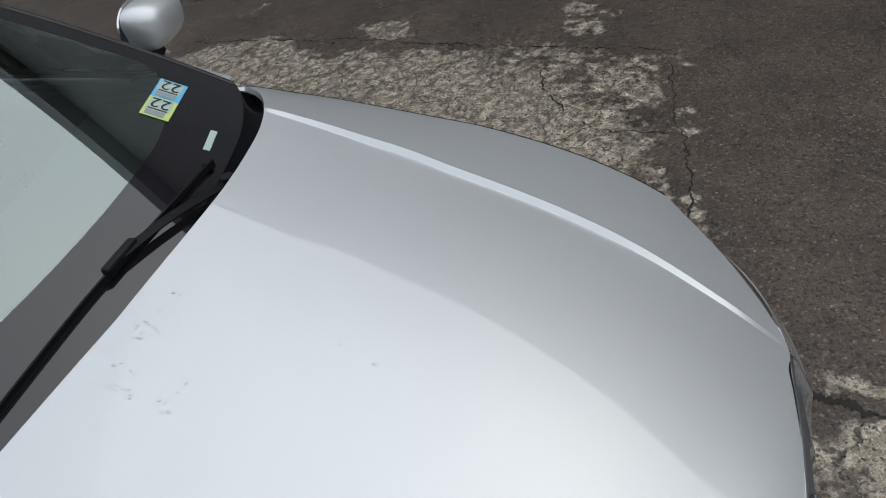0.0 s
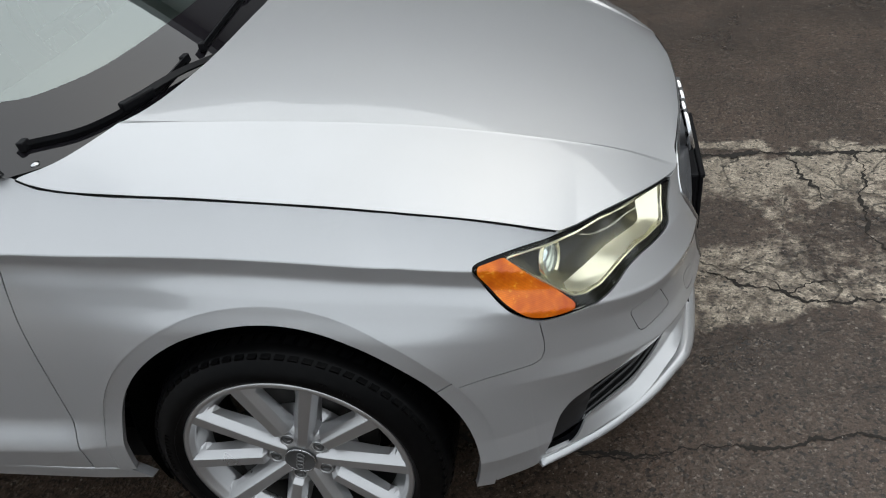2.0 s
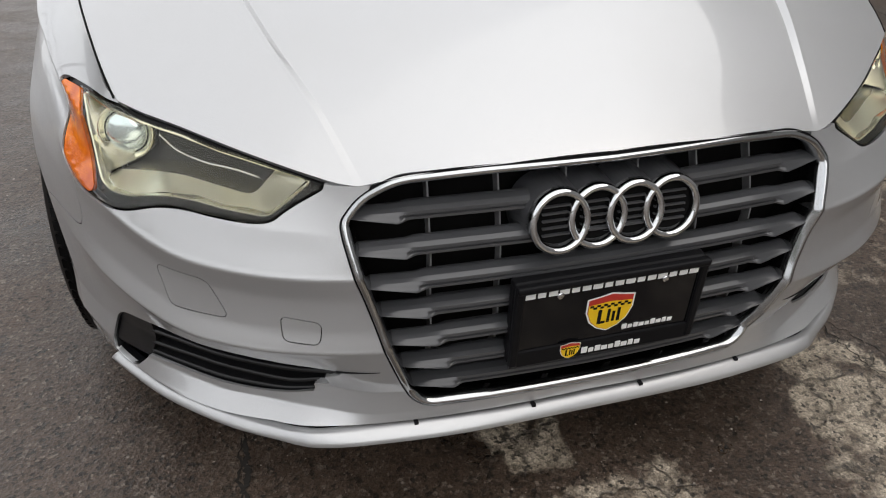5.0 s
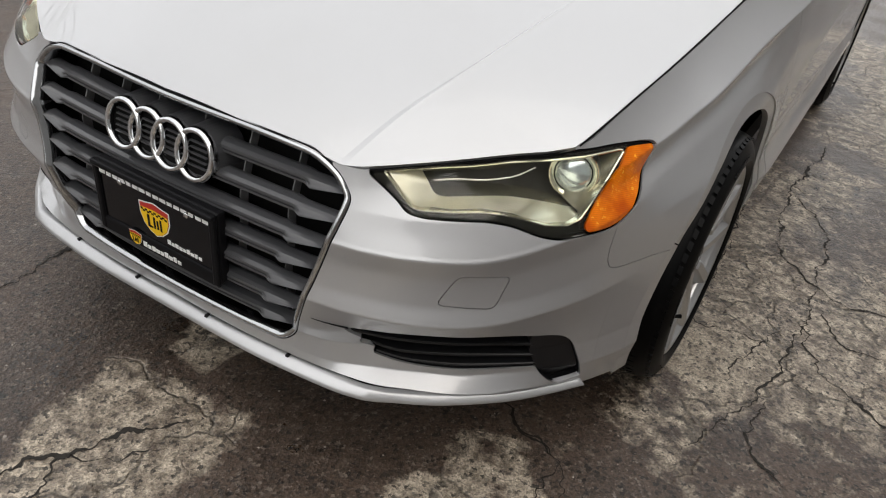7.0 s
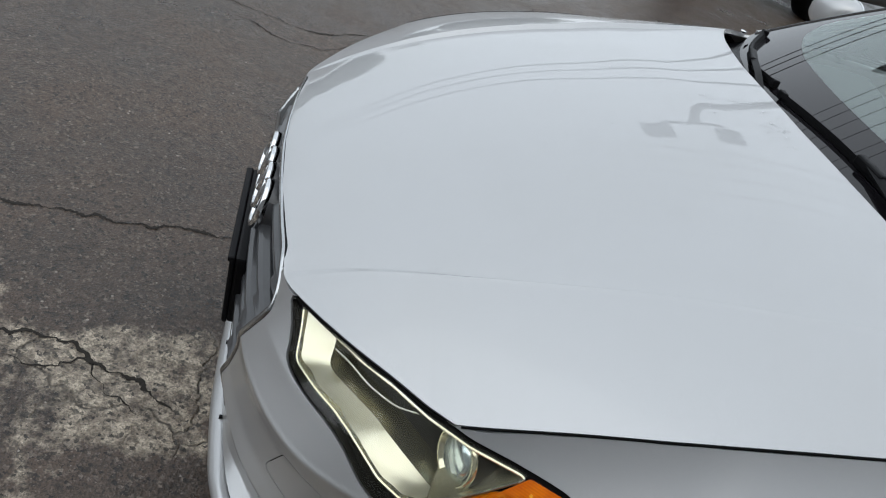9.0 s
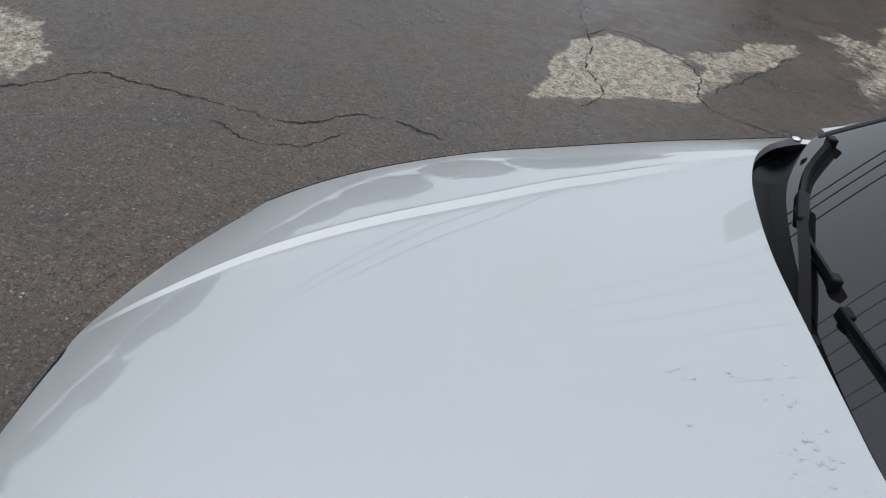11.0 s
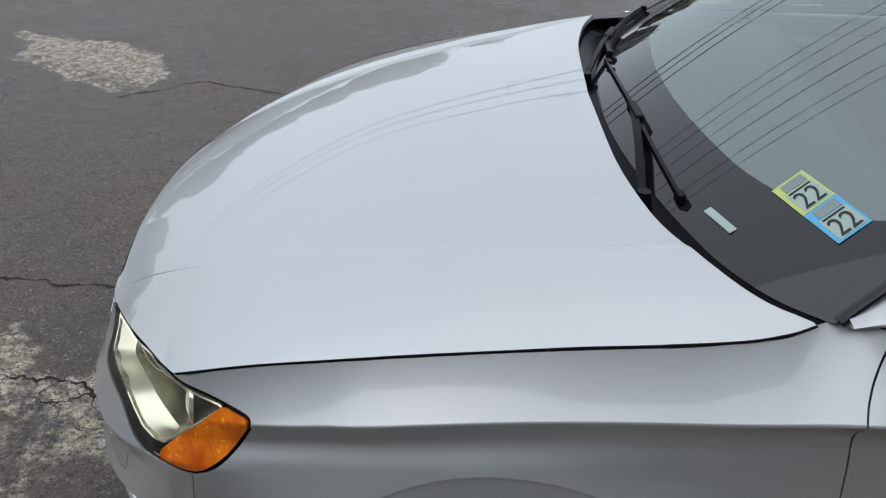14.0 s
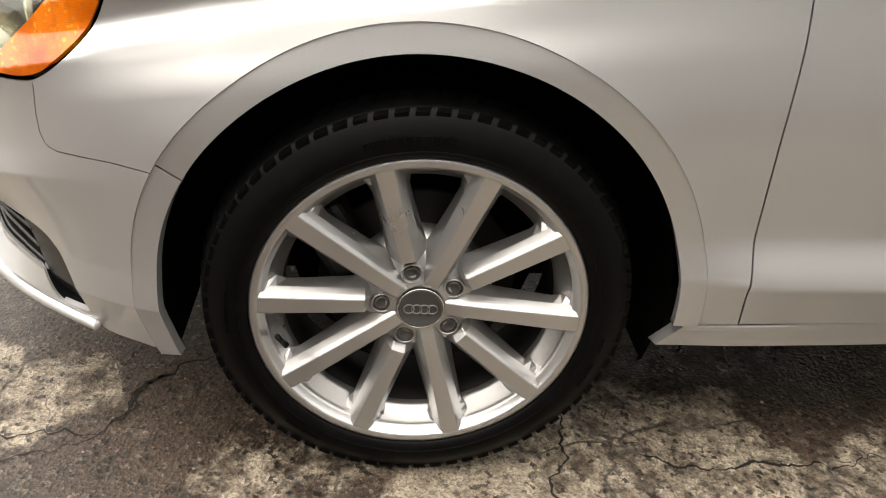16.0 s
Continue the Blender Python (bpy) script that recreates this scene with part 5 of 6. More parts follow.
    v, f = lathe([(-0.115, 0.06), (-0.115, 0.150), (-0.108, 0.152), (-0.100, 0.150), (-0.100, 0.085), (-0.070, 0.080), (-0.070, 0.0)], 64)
    mesh_object("brake_disc", v, f, DISC, wheel, "worn steel brake disc, coloured dark as in the wheel's shade")
    bm = bmesh.new()
    bmesh.ops.create_cube(bm, size=1, matrix=Matrix.Translation((-0.095, -0.115, 0.06)) @ pose(0, 0, 0, 30, 0, 0) @ Matrix.Diagonal((0.07, 0.07, 0.16, 1)))
    bmesh.ops.bevel(bm, geom=bm.edges[:], offset=0.012, segments=2, profile=0.5, affect="EDGES")
    part("brake_caliper", bm, HOUSING, wheel)
    # added near-black disc that shades out the wheel's inner side
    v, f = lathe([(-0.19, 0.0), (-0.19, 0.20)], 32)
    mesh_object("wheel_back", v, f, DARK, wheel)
    w = math.radians(194)
    at = np.array([-0.012, 0.213 * math.cos(w), 0.213 * math.sin(w)])
    v, f = tube([at, at + np.array([0.014, -0.008 * math.cos(w), -0.008 * math.sin(w)]), at + np.array([0.026, -0.016 * math.cos(w), -0.016 * math.sin(w)])], [0.0045, 0.004, 0.005], 8)
    mesh_object("valve", v, f, BLACK, wheel)
    return wheel


wheel = build_wheel()
wheel.parent = car
tagged(wheel, "silver ten-spoke alloy wheel with black tyre")
poses = [Matrix.Translation((0.882, HUB[0], HUB[1])), Matrix.Translation((-0.882, HUB[0], HUB[1])) @ pose(0, 0, 0, 0, 0, 180) @ pose(0, 0, 0, 72.5, 0, 0),
         Matrix.Translation((0.882, REAR_HUB[0], HUB[1])) @ pose(0, 0, 0, 50, 0, 0), Matrix.Translation((-0.882, REAR_HUB[0], HUB[1])) @ pose(0, 0, 0, 0, 0, 180)]
for m in poses[1:]:
    copy_thing(wheel, m)
wheel.matrix_basis = poses[0]

# ---- cowl, wipers, mirrors, stickers, interior ----
def cowl_surface(x, t):
    a = np.clip(np.abs(x), 0, 0.80)
    y0 = hood_rear(a) - 0.03
    w = spline([0, 0.60, 0.70, 0.742, 0.82], [0.0, 0.008, 0.022, 0.034, 0.05])(a)
    g = glass_surface(x, w)
    h = hood_height(x, hood_rear(a)) - 0.022
    z = h + (g[:, 2] - 0.004 - h) * t - 0.018 * np.sin(math.pi * np.clip(t, 0, 1))
    return np.stack([x, y0 + (g[:, 1] - y0) * t, z], -1)


COWL = material("gloss_black_cowl", (0.003, 0.003, 0.004), 0.22, Specular_IOR_Level=0.05)
cowl = panel("cowl", cowl_surface, np.linspace(-0.80, 0.80, 161), np.linspace(0, 1.05, 16), np.array([(-0.757, -0.01), (-0.757, 1.06), (0.757, 1.06), (0.757, -0.01)]), (), 0, 0.0, COWL, car, "black plastic cowl panel")
v, f = lathe([(-0.004, 0.0), (0.0, 0.009), (0.004, 0.009), (0.006, 0.0)], 14)
mesh_object("cowl_bolt", [(b - 0.735, c + 0.362, a + 0.985) for a, b, c in v], f, CHROME, cowl)


def on_glass(x, y, lift):
    """A place over the windscreen at plan (x, y)."""
    w = (y - 0.195 - 0.31 * x * x) / 0.80
    return glass_surface(np.array([x]), np.array([w]))[0] + np.array([0, -0.5, 0.85]) * lift


def wiper(ends, joint, pivot, name="wiper"):
    """Blade from one end to the other over the glass, an adaptor at the joint, and an arm to the pivot."""
    root = new(name)
    root.parent = car
    tagged(root, "black flat-blade windscreen wiper")
    p = smooth_line([on_glass(x, y, 0.010) for x, y in ends], 50)
    v, f = ribbon(p, [(-0.006, -0.008), (0.006, -0.008), (0.004, 0.004), (-0.002, 0.011), (-0.007, 0.003)], side=(0, -0.5, 0.85))
    blade = mesh_object("blade", v, f, BLACK, root, smooth=False)
    for k in (0, -1):
        bm = bmesh.new()
        bmesh.ops.create_cube(bm, size=1, matrix=Matrix.Translation(p[k]) @ (Vector(p[1] - p[0]).to_track_quat("X", "Z").to_matrix().to_4x4()) @ Matrix.Diagonal((0.022, 0.016, 0.020, 1)))
        bmesh.ops.bevel(bm, geom=bm.edges[:], offset=0.003, segments=2, profile=0.5, affect="EDGES")
        part("end_cap", bm, BLACK, root)
    j = on_glass(*joint, 0.024)
    d = Vector(p[-1] - p[0]).normalized()
    bm = bmesh.new()
    bmesh.ops.create_cube(bm, size=1, matrix=Matrix.Translation(on_glass(*joint, 0.018)) @ (d.to_track_quat("X", "Z").to_matrix().to_4x4()) @ Matrix.Diagonal((0.085, 0.020, 0.022, 1)))
    bmesh.ops.bevel(bm, geom=bm.edges[:], offset=0.005, segments=2, profile=0.5, affect="EDGES")
    part("adaptor", bm, BLACK, root)
    q = np.array(pivot)
    arm = smooth_line([j, j * 0.55 + q * 0.45 + np.array([0, 0, 0.008]), q], 30)
    v, f = ribbon(arm, [(-0.007, -0.003), (0.007, -0.003), (0.008, 0.003), (-0.008, 0.003)], side=(0, -0.5, 0.85))
    mesh_object("arm", v, f, BLACK, root, smooth=False)
    bm = bmesh.new()
    bmesh.ops.create_cone(bm, cap_ends=True, segments=20, radius1=0.018, radius2=0.013, depth=0.03, matrix=Matrix.Translation(q))
    part("pivot_cap", bm, BLACK, root)


wiper([(0.432, 0.273), (0.22, 0.251), (0.05, 0.243), (-0.10, 0.238), (-0.235, 0.238)], (0.125, 0.246), (0.405, 0.212, 0.966))
wiper([(-0.305, 0.252), (-0.45, 0.272), (-0.60, 0.332), (-0.695, 0.405)], (-0.49, 0.284), (-0.20, 0.178, 0.965))


def door_mirror(side):
    root = new("door_mirror")
    root.parent = car
    tagged(root, "silver door mirror with a black foot")
    bm = bmesh.new()
    bmesh.ops.create_uvsphere(bm, u_segments=32, v_segments=20, radius=1)
    for v in bm.verts:
        x, y, z = v.co
        y = y if y < 0 else y * 0.35                  # flat at the back
        v.co = ((0.105 + 0.01 * z) * math.copysign(abs(x)**0.7, x), 0.085 * y, (0.062 - 0.012 * x * side) * math.copysign(abs(z)**0.62, z))
    m = Matrix.Translation((side * 0.955, 0.765, 1.075)) @ pose(0, 0, 0, 0, 0, side * 10)
    bm.transform(m)
    cap = part("mirror_cap", bm, PAINT, root, "", True)
    bm = bmesh.new()
    bmesh.ops.create_cone(bm, cap_ends=True, segments=32, radius1=1, radius2=1, depth=1, matrix=m @ Matrix.Translation((0, 0.031, 0)) @ pose(0, 0, 0, 90, 0, 0) @ Matrix.Diagonal((0.093, 0.060, 0.006, 1)))
    part("mirror_glass", bm, CHROME, root, "mirror glass")
    v, f = ribbon(smooth_line([(side * 0.80, 0.72, 0.99), (side * 0.86, 0.735, 1.005), (side * 0.92, 0.755, 1.018)], 16), [(-0.03, -0.016), (0.03, -0.016), (0.026, 0.014), (-0.026, 0.014)], side=(0, 0, 1))
    mesh_object("mirror_foot", v, f, BLACK, root, smooth=False)


door_mirror(1)
door_mirror(-1)

# stickers on the inside of the glass
GREEN = material("lime_print", (0.46, 0.55, 0.16), 0.6)
BLUE = material("blue_print", (0.10, 0.38, 0.62), 0.6)
PALE = material("pale_paper", (0.34, 0.42, 0.38), 0.6)
GREY_INK = material("grey_ink", (0.22, 0.25, 0.26), 0.6)
INK = material("black_ink", (0.01, 0.01, 0.01), 0.6)
GREEN_LABEL, BLUE_LABEL = "lime green windscreen sticker with a black 22", "blue windscreen sticker with a black 22"
corner = on_glass(0.502, 0.391, 0.0)
along = on_glass(0.652, 0.444, 0.0) - corner            # across the glass, away from the middle
upward = on_glass(0.486, 0.434, 0.0) - corner           # up the glass
face = np.cross(along, upward)
face /= np.linalg.norm(face)
LIFT = 0.0025


def sticker_quad(parent, name, a0, a1, b0, b1, level, mat):
    pts = [corner + along * a + upward * b + face * (LIFT + level * 0.0005) for a, b in ((a0, b0), (a1, b0), (a1, b1), (a0, b1))]
    back = [q - face * 0.0004 for q in pts]
    return mesh_object(name, pts + back, [(0, 1, 2, 3), (7, 6, 5, 4), (0, 4, 5, 1), (1, 5, 6, 2), (2, 6, 7, 3), (3, 7, 4, 0)], mat, parent, smooth=False)


for a0, mat, label in ((0.0, GREEN, GREEN_LABEL), (0.5, BLUE, BLUE_LABEL)):
    root = new("sticker")
    root.parent = windscreen
    tagged(root, label)
    sticker_quad(root, "base", a0, a0 + 0.495, 0, 1.05, 0, mat)
    sticker_quad(root, "bar_code", a0 + 0.03, a0 + 0.15, 0.22, 0.92, 2, GREY_INK)
    sticker_quad(root, "field", a0 + 0.16, a0 + 0.47, 0.12, 0.98, 1, PALE)
    sticker_quad(root, "small_print", a0 + 0.175, a0 + 0.20, 0.2, 0.9, 2, INK)
    text = bpy.data.curves.new("year", "FONT")
    text.body, text.size, text.extrude = "22", 1.0, 0.0
    holder = bpy.data.objects.new("year", text)
    scene.collection.objects.link(holder)
    bpy.context.view_layer.update()
    me = bpy.data.meshes.new_from_object(holder.evaluated_get(bpy.context.evaluated_depsgraph_get()))
    bpy.data.objects.remove(holder)
    co = np.array([v.co[:] for v in me.vertices])
    co -= co.min(0)
    size = co.max(0)
    for v, c in zip(me.vertices, co):
        q = corner + along * (a0 + 0.455 - 0.235 * c[1] / size[1]) + upward * (0.20 + 0.70 * c[0] / size[0]) + face * (LIFT + 0.0014)
        v.co = q
    me.materials.append(INK)
    year = new("year", me)
    year.parent = root

a, b = on_glass(0.478, 0.304, -0.003), on_glass(0.548, 0.329, -0.003)
v, f = ribbon(np.array([a + (b - a) * t for t in np.linspace(0, 1, 6)]), [(-0.007, -0.0006), (0.007, -0.0006), (0.007, 0.0006), (-0.007, 0.0006)], side=(0, -0.5, 0.85))
mesh_object("serial_plate", [q + np.array([0, -0.0022, 0.0042]) for q in map(np.array, v)], f, PALE, windscreen, "pale serial number plate", smooth=False)

# interior
DASH = material("dark_grey_dash_vinyl", (0.055, 0.060, 0.058), 0.55)
dash_n = noise_tex(DASH, 300, 3)
bumped(DASH, dash_n.outputs[0], 0.2, 0.001)


def dash_surface(x, t):
    y = 0.23 + 0.25 * x * x + 0.55 * t
    z = 0.935 + 0.05 * np.sin(np.clip(t, 0, 1) * 2.2) - 0.35 * np.clip(t - 0.8, 0, None)
    return np.stack([x, y, z], -1)


panel("dashboard", dash_surface, np.linspace(-0.70, 0.70, 60), np.linspace(0, 1.3, 40), None, (), 0, 0, DASH, car, "dark grey vinyl dashboard")
w = np.linspace(0, 2 * math.pi, 48, endpoint=False)
m = pose(0.36, 0.98, 0.93, 65, 0, 0)
v, f = tube([tuple(m @ Vector((0.185 * math.cos(q), 0.185 * math.sin(q), 0))) for q in w], 0.016, 10, True)
wheel_in = mesh_object("steering_wheel", v, f, BLACK, car)
for q in (0, 180, 270):
    a = m @ Vector((0.18 * math.cos(math.radians(q)), 0.18 * math.sin(math.radians(q)), 0))
    v, f = tube([tuple(m @ Vector((0, 0, -0.02))), tuple(a)], 0.018, 8)
    mesh_object("wheel_spoke", v, f, BLACK, wheel_in)
SEAT = material("black_seat_leather", (0.03, 0.03, 0.03), 0.5)
for x in (-0.36, 0.36):
    seat = new("front_seat")
    seat.parent = car
    for name, at, dims, tilt in (("backrest", (x, 1.52, 0.85), (0.46, 0.14, 0.60), -18), ("headrest", (x, 1.63, 1.20), (0.26, 0.10, 0.16), -12), ("cushion", (x, 1.22, 0.52), (0.48, 0.50, 0.16), 4)):
        bm = bmesh.new()
        bmesh.ops.create_cube(bm, size=1, matrix=Matrix.Translation(at) @ pose(0, 0, 0, tilt, 0, 0) @ Matrix.Diagonal((*dims, 1)))
        bmesh.ops.bevel(bm, geom=bm.edges[:], offset=0.045, segments=4, profile=0.5, affect="EDGES")
        part(name, bm, SEAT, seat, "", True)
bm = bmesh.new()
for cx, cy, cz, dx, dy, dz in ((0, 1.55, 0.34, 1.45, 2.3, 0.02), (0, 0.62, 0.60, 1.40, 0.04, 0.6), (0, 2.62, 0.72, 1.30, 0.04, 0.7)):
    bmesh.ops.create_cube(bm, size=1, matrix=Matrix.Translation((cx, cy, cz)) @ Matrix.Diagonal((dx, dy, dz, 1)))
part("cabin_floor", bm, DARK, car)

# rain drops standing on the hood
DROP = material("water_drop", (1, 1, 1), 0.0, IOR=1.33, Transmission_Weight=1.0)
drops = tagged(new("rain_drops"), "scattered clear rain drops standing on the hood", "water drops", kind="stuff")
rng = np.random.default_rng(4)
verts, faces = [], []
for cx, cy, sx, sy, n in ((0.0, 0.10, 0.035, 0.02, 45), (-0.11, 0.075, 0.03, 0.022, 40), (-0.09, -0.01, 0.035, 0.02, 18), (0.04, -0.2, 0.02, 0.13, 20), (-0.24, -0.16, 0.03, 0.06, 8), (-0.37, -0.12, 0.06, 0.05, 5), (0.17, -0.19, 0.05, 0.05, 4)):
    for _ in range(n):
        x, y = rng.normal(cx, sx), rng.normal(cy, sy)
        if y > float(hood_rear(min(abs(x), 0.76))) - 0.02:
            continue
        r = 0.0013 + 0.0026 * rng.random()**3
        c = hood_surface(np.array([x]), np.array([y]))[0]
        base = len(verts)
        for h, k in ((0.0, 1.0), (0.26, 0.72)):
            for w in range(6):
                verts.append(c + np.array([k * r * math.cos(w * math.pi / 3), k * r * math.sin(w * math.pi / 3), h * r + 0.0002]))
        verts.append(c + np.array([0, 0, 0.34 * r]))
        for w in range(6):
            w2 = (w + 1) % 6
            faces += [(base + w, base + w2, base + 6 + w2, base + 6 + w), (base + 6 + w, base + 6 + w2, base + 12)]
d = mesh_object("drop", verts, faces, DROP, drops)
d["kind"] = "stuff"
d.visible_shadow = False

# ---- ground detail ----
def value_noise(p, scale, seed, octaves=4):
    """Smooth noise, about -1 to 1, at the 2D places p."""
    out = np.zeros(len(p))
    amp, total = 1.0, 0.0
    for o in range(octaves):
        r = np.random.default_rng(seed + o)
        grid = r.uniform(-1, 1, (256, 256))
        q = p * scale * 2**o + 100.37 * (o + 1)
        i = np.floor(q).astype(int)
        f = q - i
        f = f * f * (3 - 2 * f)
        a, b = grid[i[:, 0] % 256, i[:, 1] % 256], grid[(i[:, 0] + 1) % 256, i[:, 1] % 256]
        c, d = grid[i[:, 0] % 256, (i[:, 1] + 1) % 256], grid[(i[:, 0] + 1) % 256, (i[:, 1] + 1) % 256]
        out += amp * ((a * (1 - f[:, 0]) + b * f[:, 0]) * (1 - f[:, 1]) + (c * (1 - f[:, 0]) + d * f[:, 0]) * f[:, 1])
        total += amp
        amp *= 0.55
    return out / total * 1.6


# pale worn patches: outline, ragged edge width
PATCHES = []


def worn_patch(outline, edge, strength):
    PATCHES.append((outline, edge, strength))


worn_patch([(0.72, -0.86), (0.75, -1.1), (0.7, -1.6), (0.66, -2.3), (-0.2, -2.3), (-0.22, -1.55), (-0.16, -1.1), (-0.1, -0.9), (0.12, -1.02), (0.36, -1.08), (0.52, -0.92), (0.64, -0.8)], 0.12, 0.52)
worn_patch([(0.80, -0.9), (0.80, -1.4), (0.76, -2.2), (0.52, -2.2), (0.50, -1.5), (0.46, -1.22), (0.60, -1.0), (0.62, -0.88)], 0.08, 0.88)
worn_patch([(0.24, -1.22), (0.14, -1.45), (-0.10, -1.62), (-0.2, -1.5), (0.0, -1.34), (0.1, -1.22)], 0.06, 0.75)
worn_patch([(0.93, -0.9), (0.88, -1.2), (0.81, -1.22), (0.84, -0.92)], 0.03, 0.9)
worn_patch([(-0.12, -0.64), (0.04, -0.64), (0.04, -0.79), (-0.11, -0.79)], 0.03, 0.9)
worn_patch([(-0.18, -0.83), (0.22, -0.8), (0.27, -1.15), (0.05, -1.34), (-0.15, -1.36)], 0.06, 0.58)
worn_patch([(0.5, -0.72), (0.66, -0.62), (0.8, -0.6), (0.86, -0.74), (0.76, -0.88), (0.53, -0.86)], 0.06, 0.95)
worn_patch([(0.8, -0.55), (1.6, -0.55), (2.72, -0.35), (2.85, 0.2), (3.1, 2.7), (3, 4.5), (0.8, 4.5), (0.72, 0.3)], 0.16, 0.54)
worn_patch([(2.62, -0.36), (2.8, -0.3), (2.1, -0.48), (1.6, -0.56), (1.6, -0.44)], 0.05, 0.9)
worn_patch([(3.4, 0.3), (3.15, 0.02), (2.9, 0), (2.9, 0.18), (3.2, 0.35)], 0.1, 0.7)
worn_patch([(3.3, 1.2), (2.95, 0.9), (2.95, 1.3), (3.2, 1.5)], 0.1, 0.5)
worn_patch([(3.75, 2.4), (3.5, 2.2), (3.5, 2.6)], 0.1, 0.5)
worn_patch([(-2.18, -1.95), (-2.4, -1.74), (-2.58, -1.7), (-2.9, -1.86), (-3.02, -2.14), (-3.14, -2.87), (-2.64, -2.65), (-2.35, -2.3)], 0.06, 0.58)
worn_patch([(-2.8, 0.28), (-2.92, 0.72), (-3.02, 1.2), (-3.3, 1.28), (-3.58, 1.24), (-3.8, 0.86), (-3.62, 0.58)], 0.03, 0.66)
worn_patch([(-3.14, 1.26), (-3.42, 1.56), (-3.95, 2.1), (-4.2, 2.2), (-3.9, 1.7), (-3.58, 1.28)], 0.08, 0.60)
worn_patch([(-2.12, 1.75), (-2.8, 1.65), (-3.3, 2.2), (-4.4, 2.45), (-4.6, 3.3), (-2, 3)], 0.25, 0.55)
worn_patch([(0.72, 0.05), (0.84, 0.25), (1.2, 0.3), (1.1, -0.1), (0.9, -0.1)], 0.08, 0.75)
worn_patch([(0.55, -0.72), (0.55, -0.52), (0.74, -0.5), (0.78, -0.66)], 0.06, 0.8)
worn_patch([(2.42, -1.5), (2.62, -1.55), (2.58, -2.1), (2.40, -2.05)], 0.05, 0.7)

HOLLOWS = [
    ([(0.05, -1.05), (0.28, -1.12), (0.33, -1.50), (0.10, -1.62), (0.0, -1.3)], 0.12, 0.5),
    ([(0.30, -0.92), (0.44, -0.90), (0.46, -1.08), (0.32, -1.12)], 0.05, 0.6),
    ([(1.0, 0.9), (1.5, 0.8), (1.7, 1.6), (1.2, 2.2)], 0.2, 0.5),
    ([(1.0, -0.45), (1.5, -0.4), (1.5, -0.1), (1.1, 0.0)], 0.12, 0.5),
]


def axis(lo, hi, step, far):
    """Even steps from lo to hi, then growing ones out to far."""
    inner = np.arange(lo, hi + step / 2, step)
    grow = np.cumsum(step * 1.35**np.arange(1, 60))
    grow = grow[grow < far]
    return np.r_[(lo - grow)[::-1], inner, hi + grow]


gx, gy = axis(-4.6, 3.8, 0.022, 500), axis(-3.0, 3.6, 0.022, 500)
gp = np.stack(np.meshgrid(gx, gy, indexing="ij"), -1).reshape(-1, 2)
ragged = value_noise(gp, 5.0, 11, 5)
broad = value_noise(gp, 0.8, 31, 4)
fine_n = value_noise(gp, 22.0, 51, 3)
pale = np.zeros(len(gp))
for outline, width, strength in PATCHES:
    o = np.array(outline)
    lo, hi = o.min(0) - 0.5, o.max(0) + 0.5
    m = ((gp > lo) & (gp < hi)).all(1)
    d, _ = polygon_distance(gp[m], o)
    t = np.clip(((d + ragged[m] * width * 1.3) / width + 0.3), 0, 1)
    hole = np.clip(1.25 - np.clip(broad[m] * 0.9 + fine_n[m] * 0.35 + ragged[m] * 0.5, 0, 1) * 1.2, 0.15, 1)
    pale[m] = np.maximum(pale[m], t * t * (3 - 2 * t) * strength * hole)
for outline, width, strength in HOLLOWS:                # dark worn hollows inside the pale patches
    o = np.array(outline)
    m = ((gp > o.min(0) - 0.3) & (gp < o.max(0) + 0.3)).all(1)
    d, _ = polygon_distance(gp[m], o)
    t = np.clip((d + ragged[m] * width * 1.3) / width + 0.4, 0, 1)
    pale[m] *= 1 - strength * t
crackle = np.clip(pale * 1.2, 0, 1)
crackle[(gp[:, 0] < -2.0)] *= 0.25
height = 0.0035 * broad + 0.0016 * fine_n - 0.004 * pale
wheel_zone = np.zeros(len(gp))
for wx in (0.79, -0.79):
    for wy in (HUB[0], REAR_HUB[0]):
        wheel_zone = np.maximum(wheel_zone, np.exp(-((gp[:, 0] - wx)**2 + (gp[:, 1] - wy)**2) / 0.06))
height = height * (1 - wheel_zone)
far = np.maximum(np.abs(gp[:, 0]), np.abs(gp[:, 1])) > 6
height[far] = 0
nx, ny = len(gx), len(gy)
idx = np.arange(nx * ny).reshape(nx, ny)
quads = np.stack([idx[:-1, :-1], idx[1:, :-1], idx[1:, 1:], idx[:-1, 1:]], -1).reshape(-1, 4)
me = bpy.data.meshes.new("ground")
me.vertices.add(nx * ny)
me.vertices.foreach_set("co", np.column_stack([gp, height]).ravel())
me.loops.add(quads.size)
me.loops.foreach_set("vertex_index", quads.ravel())
me.polygons.add(len(quads))
me.polygons.foreach_set("loop_start", np.arange(0, quads.size, 4))
me.polygons.foreach_set("loop_total", np.full(len(quads), 4))
me.update(calc_edges=True)
me.polygons.foreach_set("use_smooth", [True] * len(quads))
for name, values in (("pale", pale), ("crackle", crackle)):
    at = me.attributes.new(name, "FLOAT", "POINT")
    at.data.foreach_set("value", values.astype(np.float32))


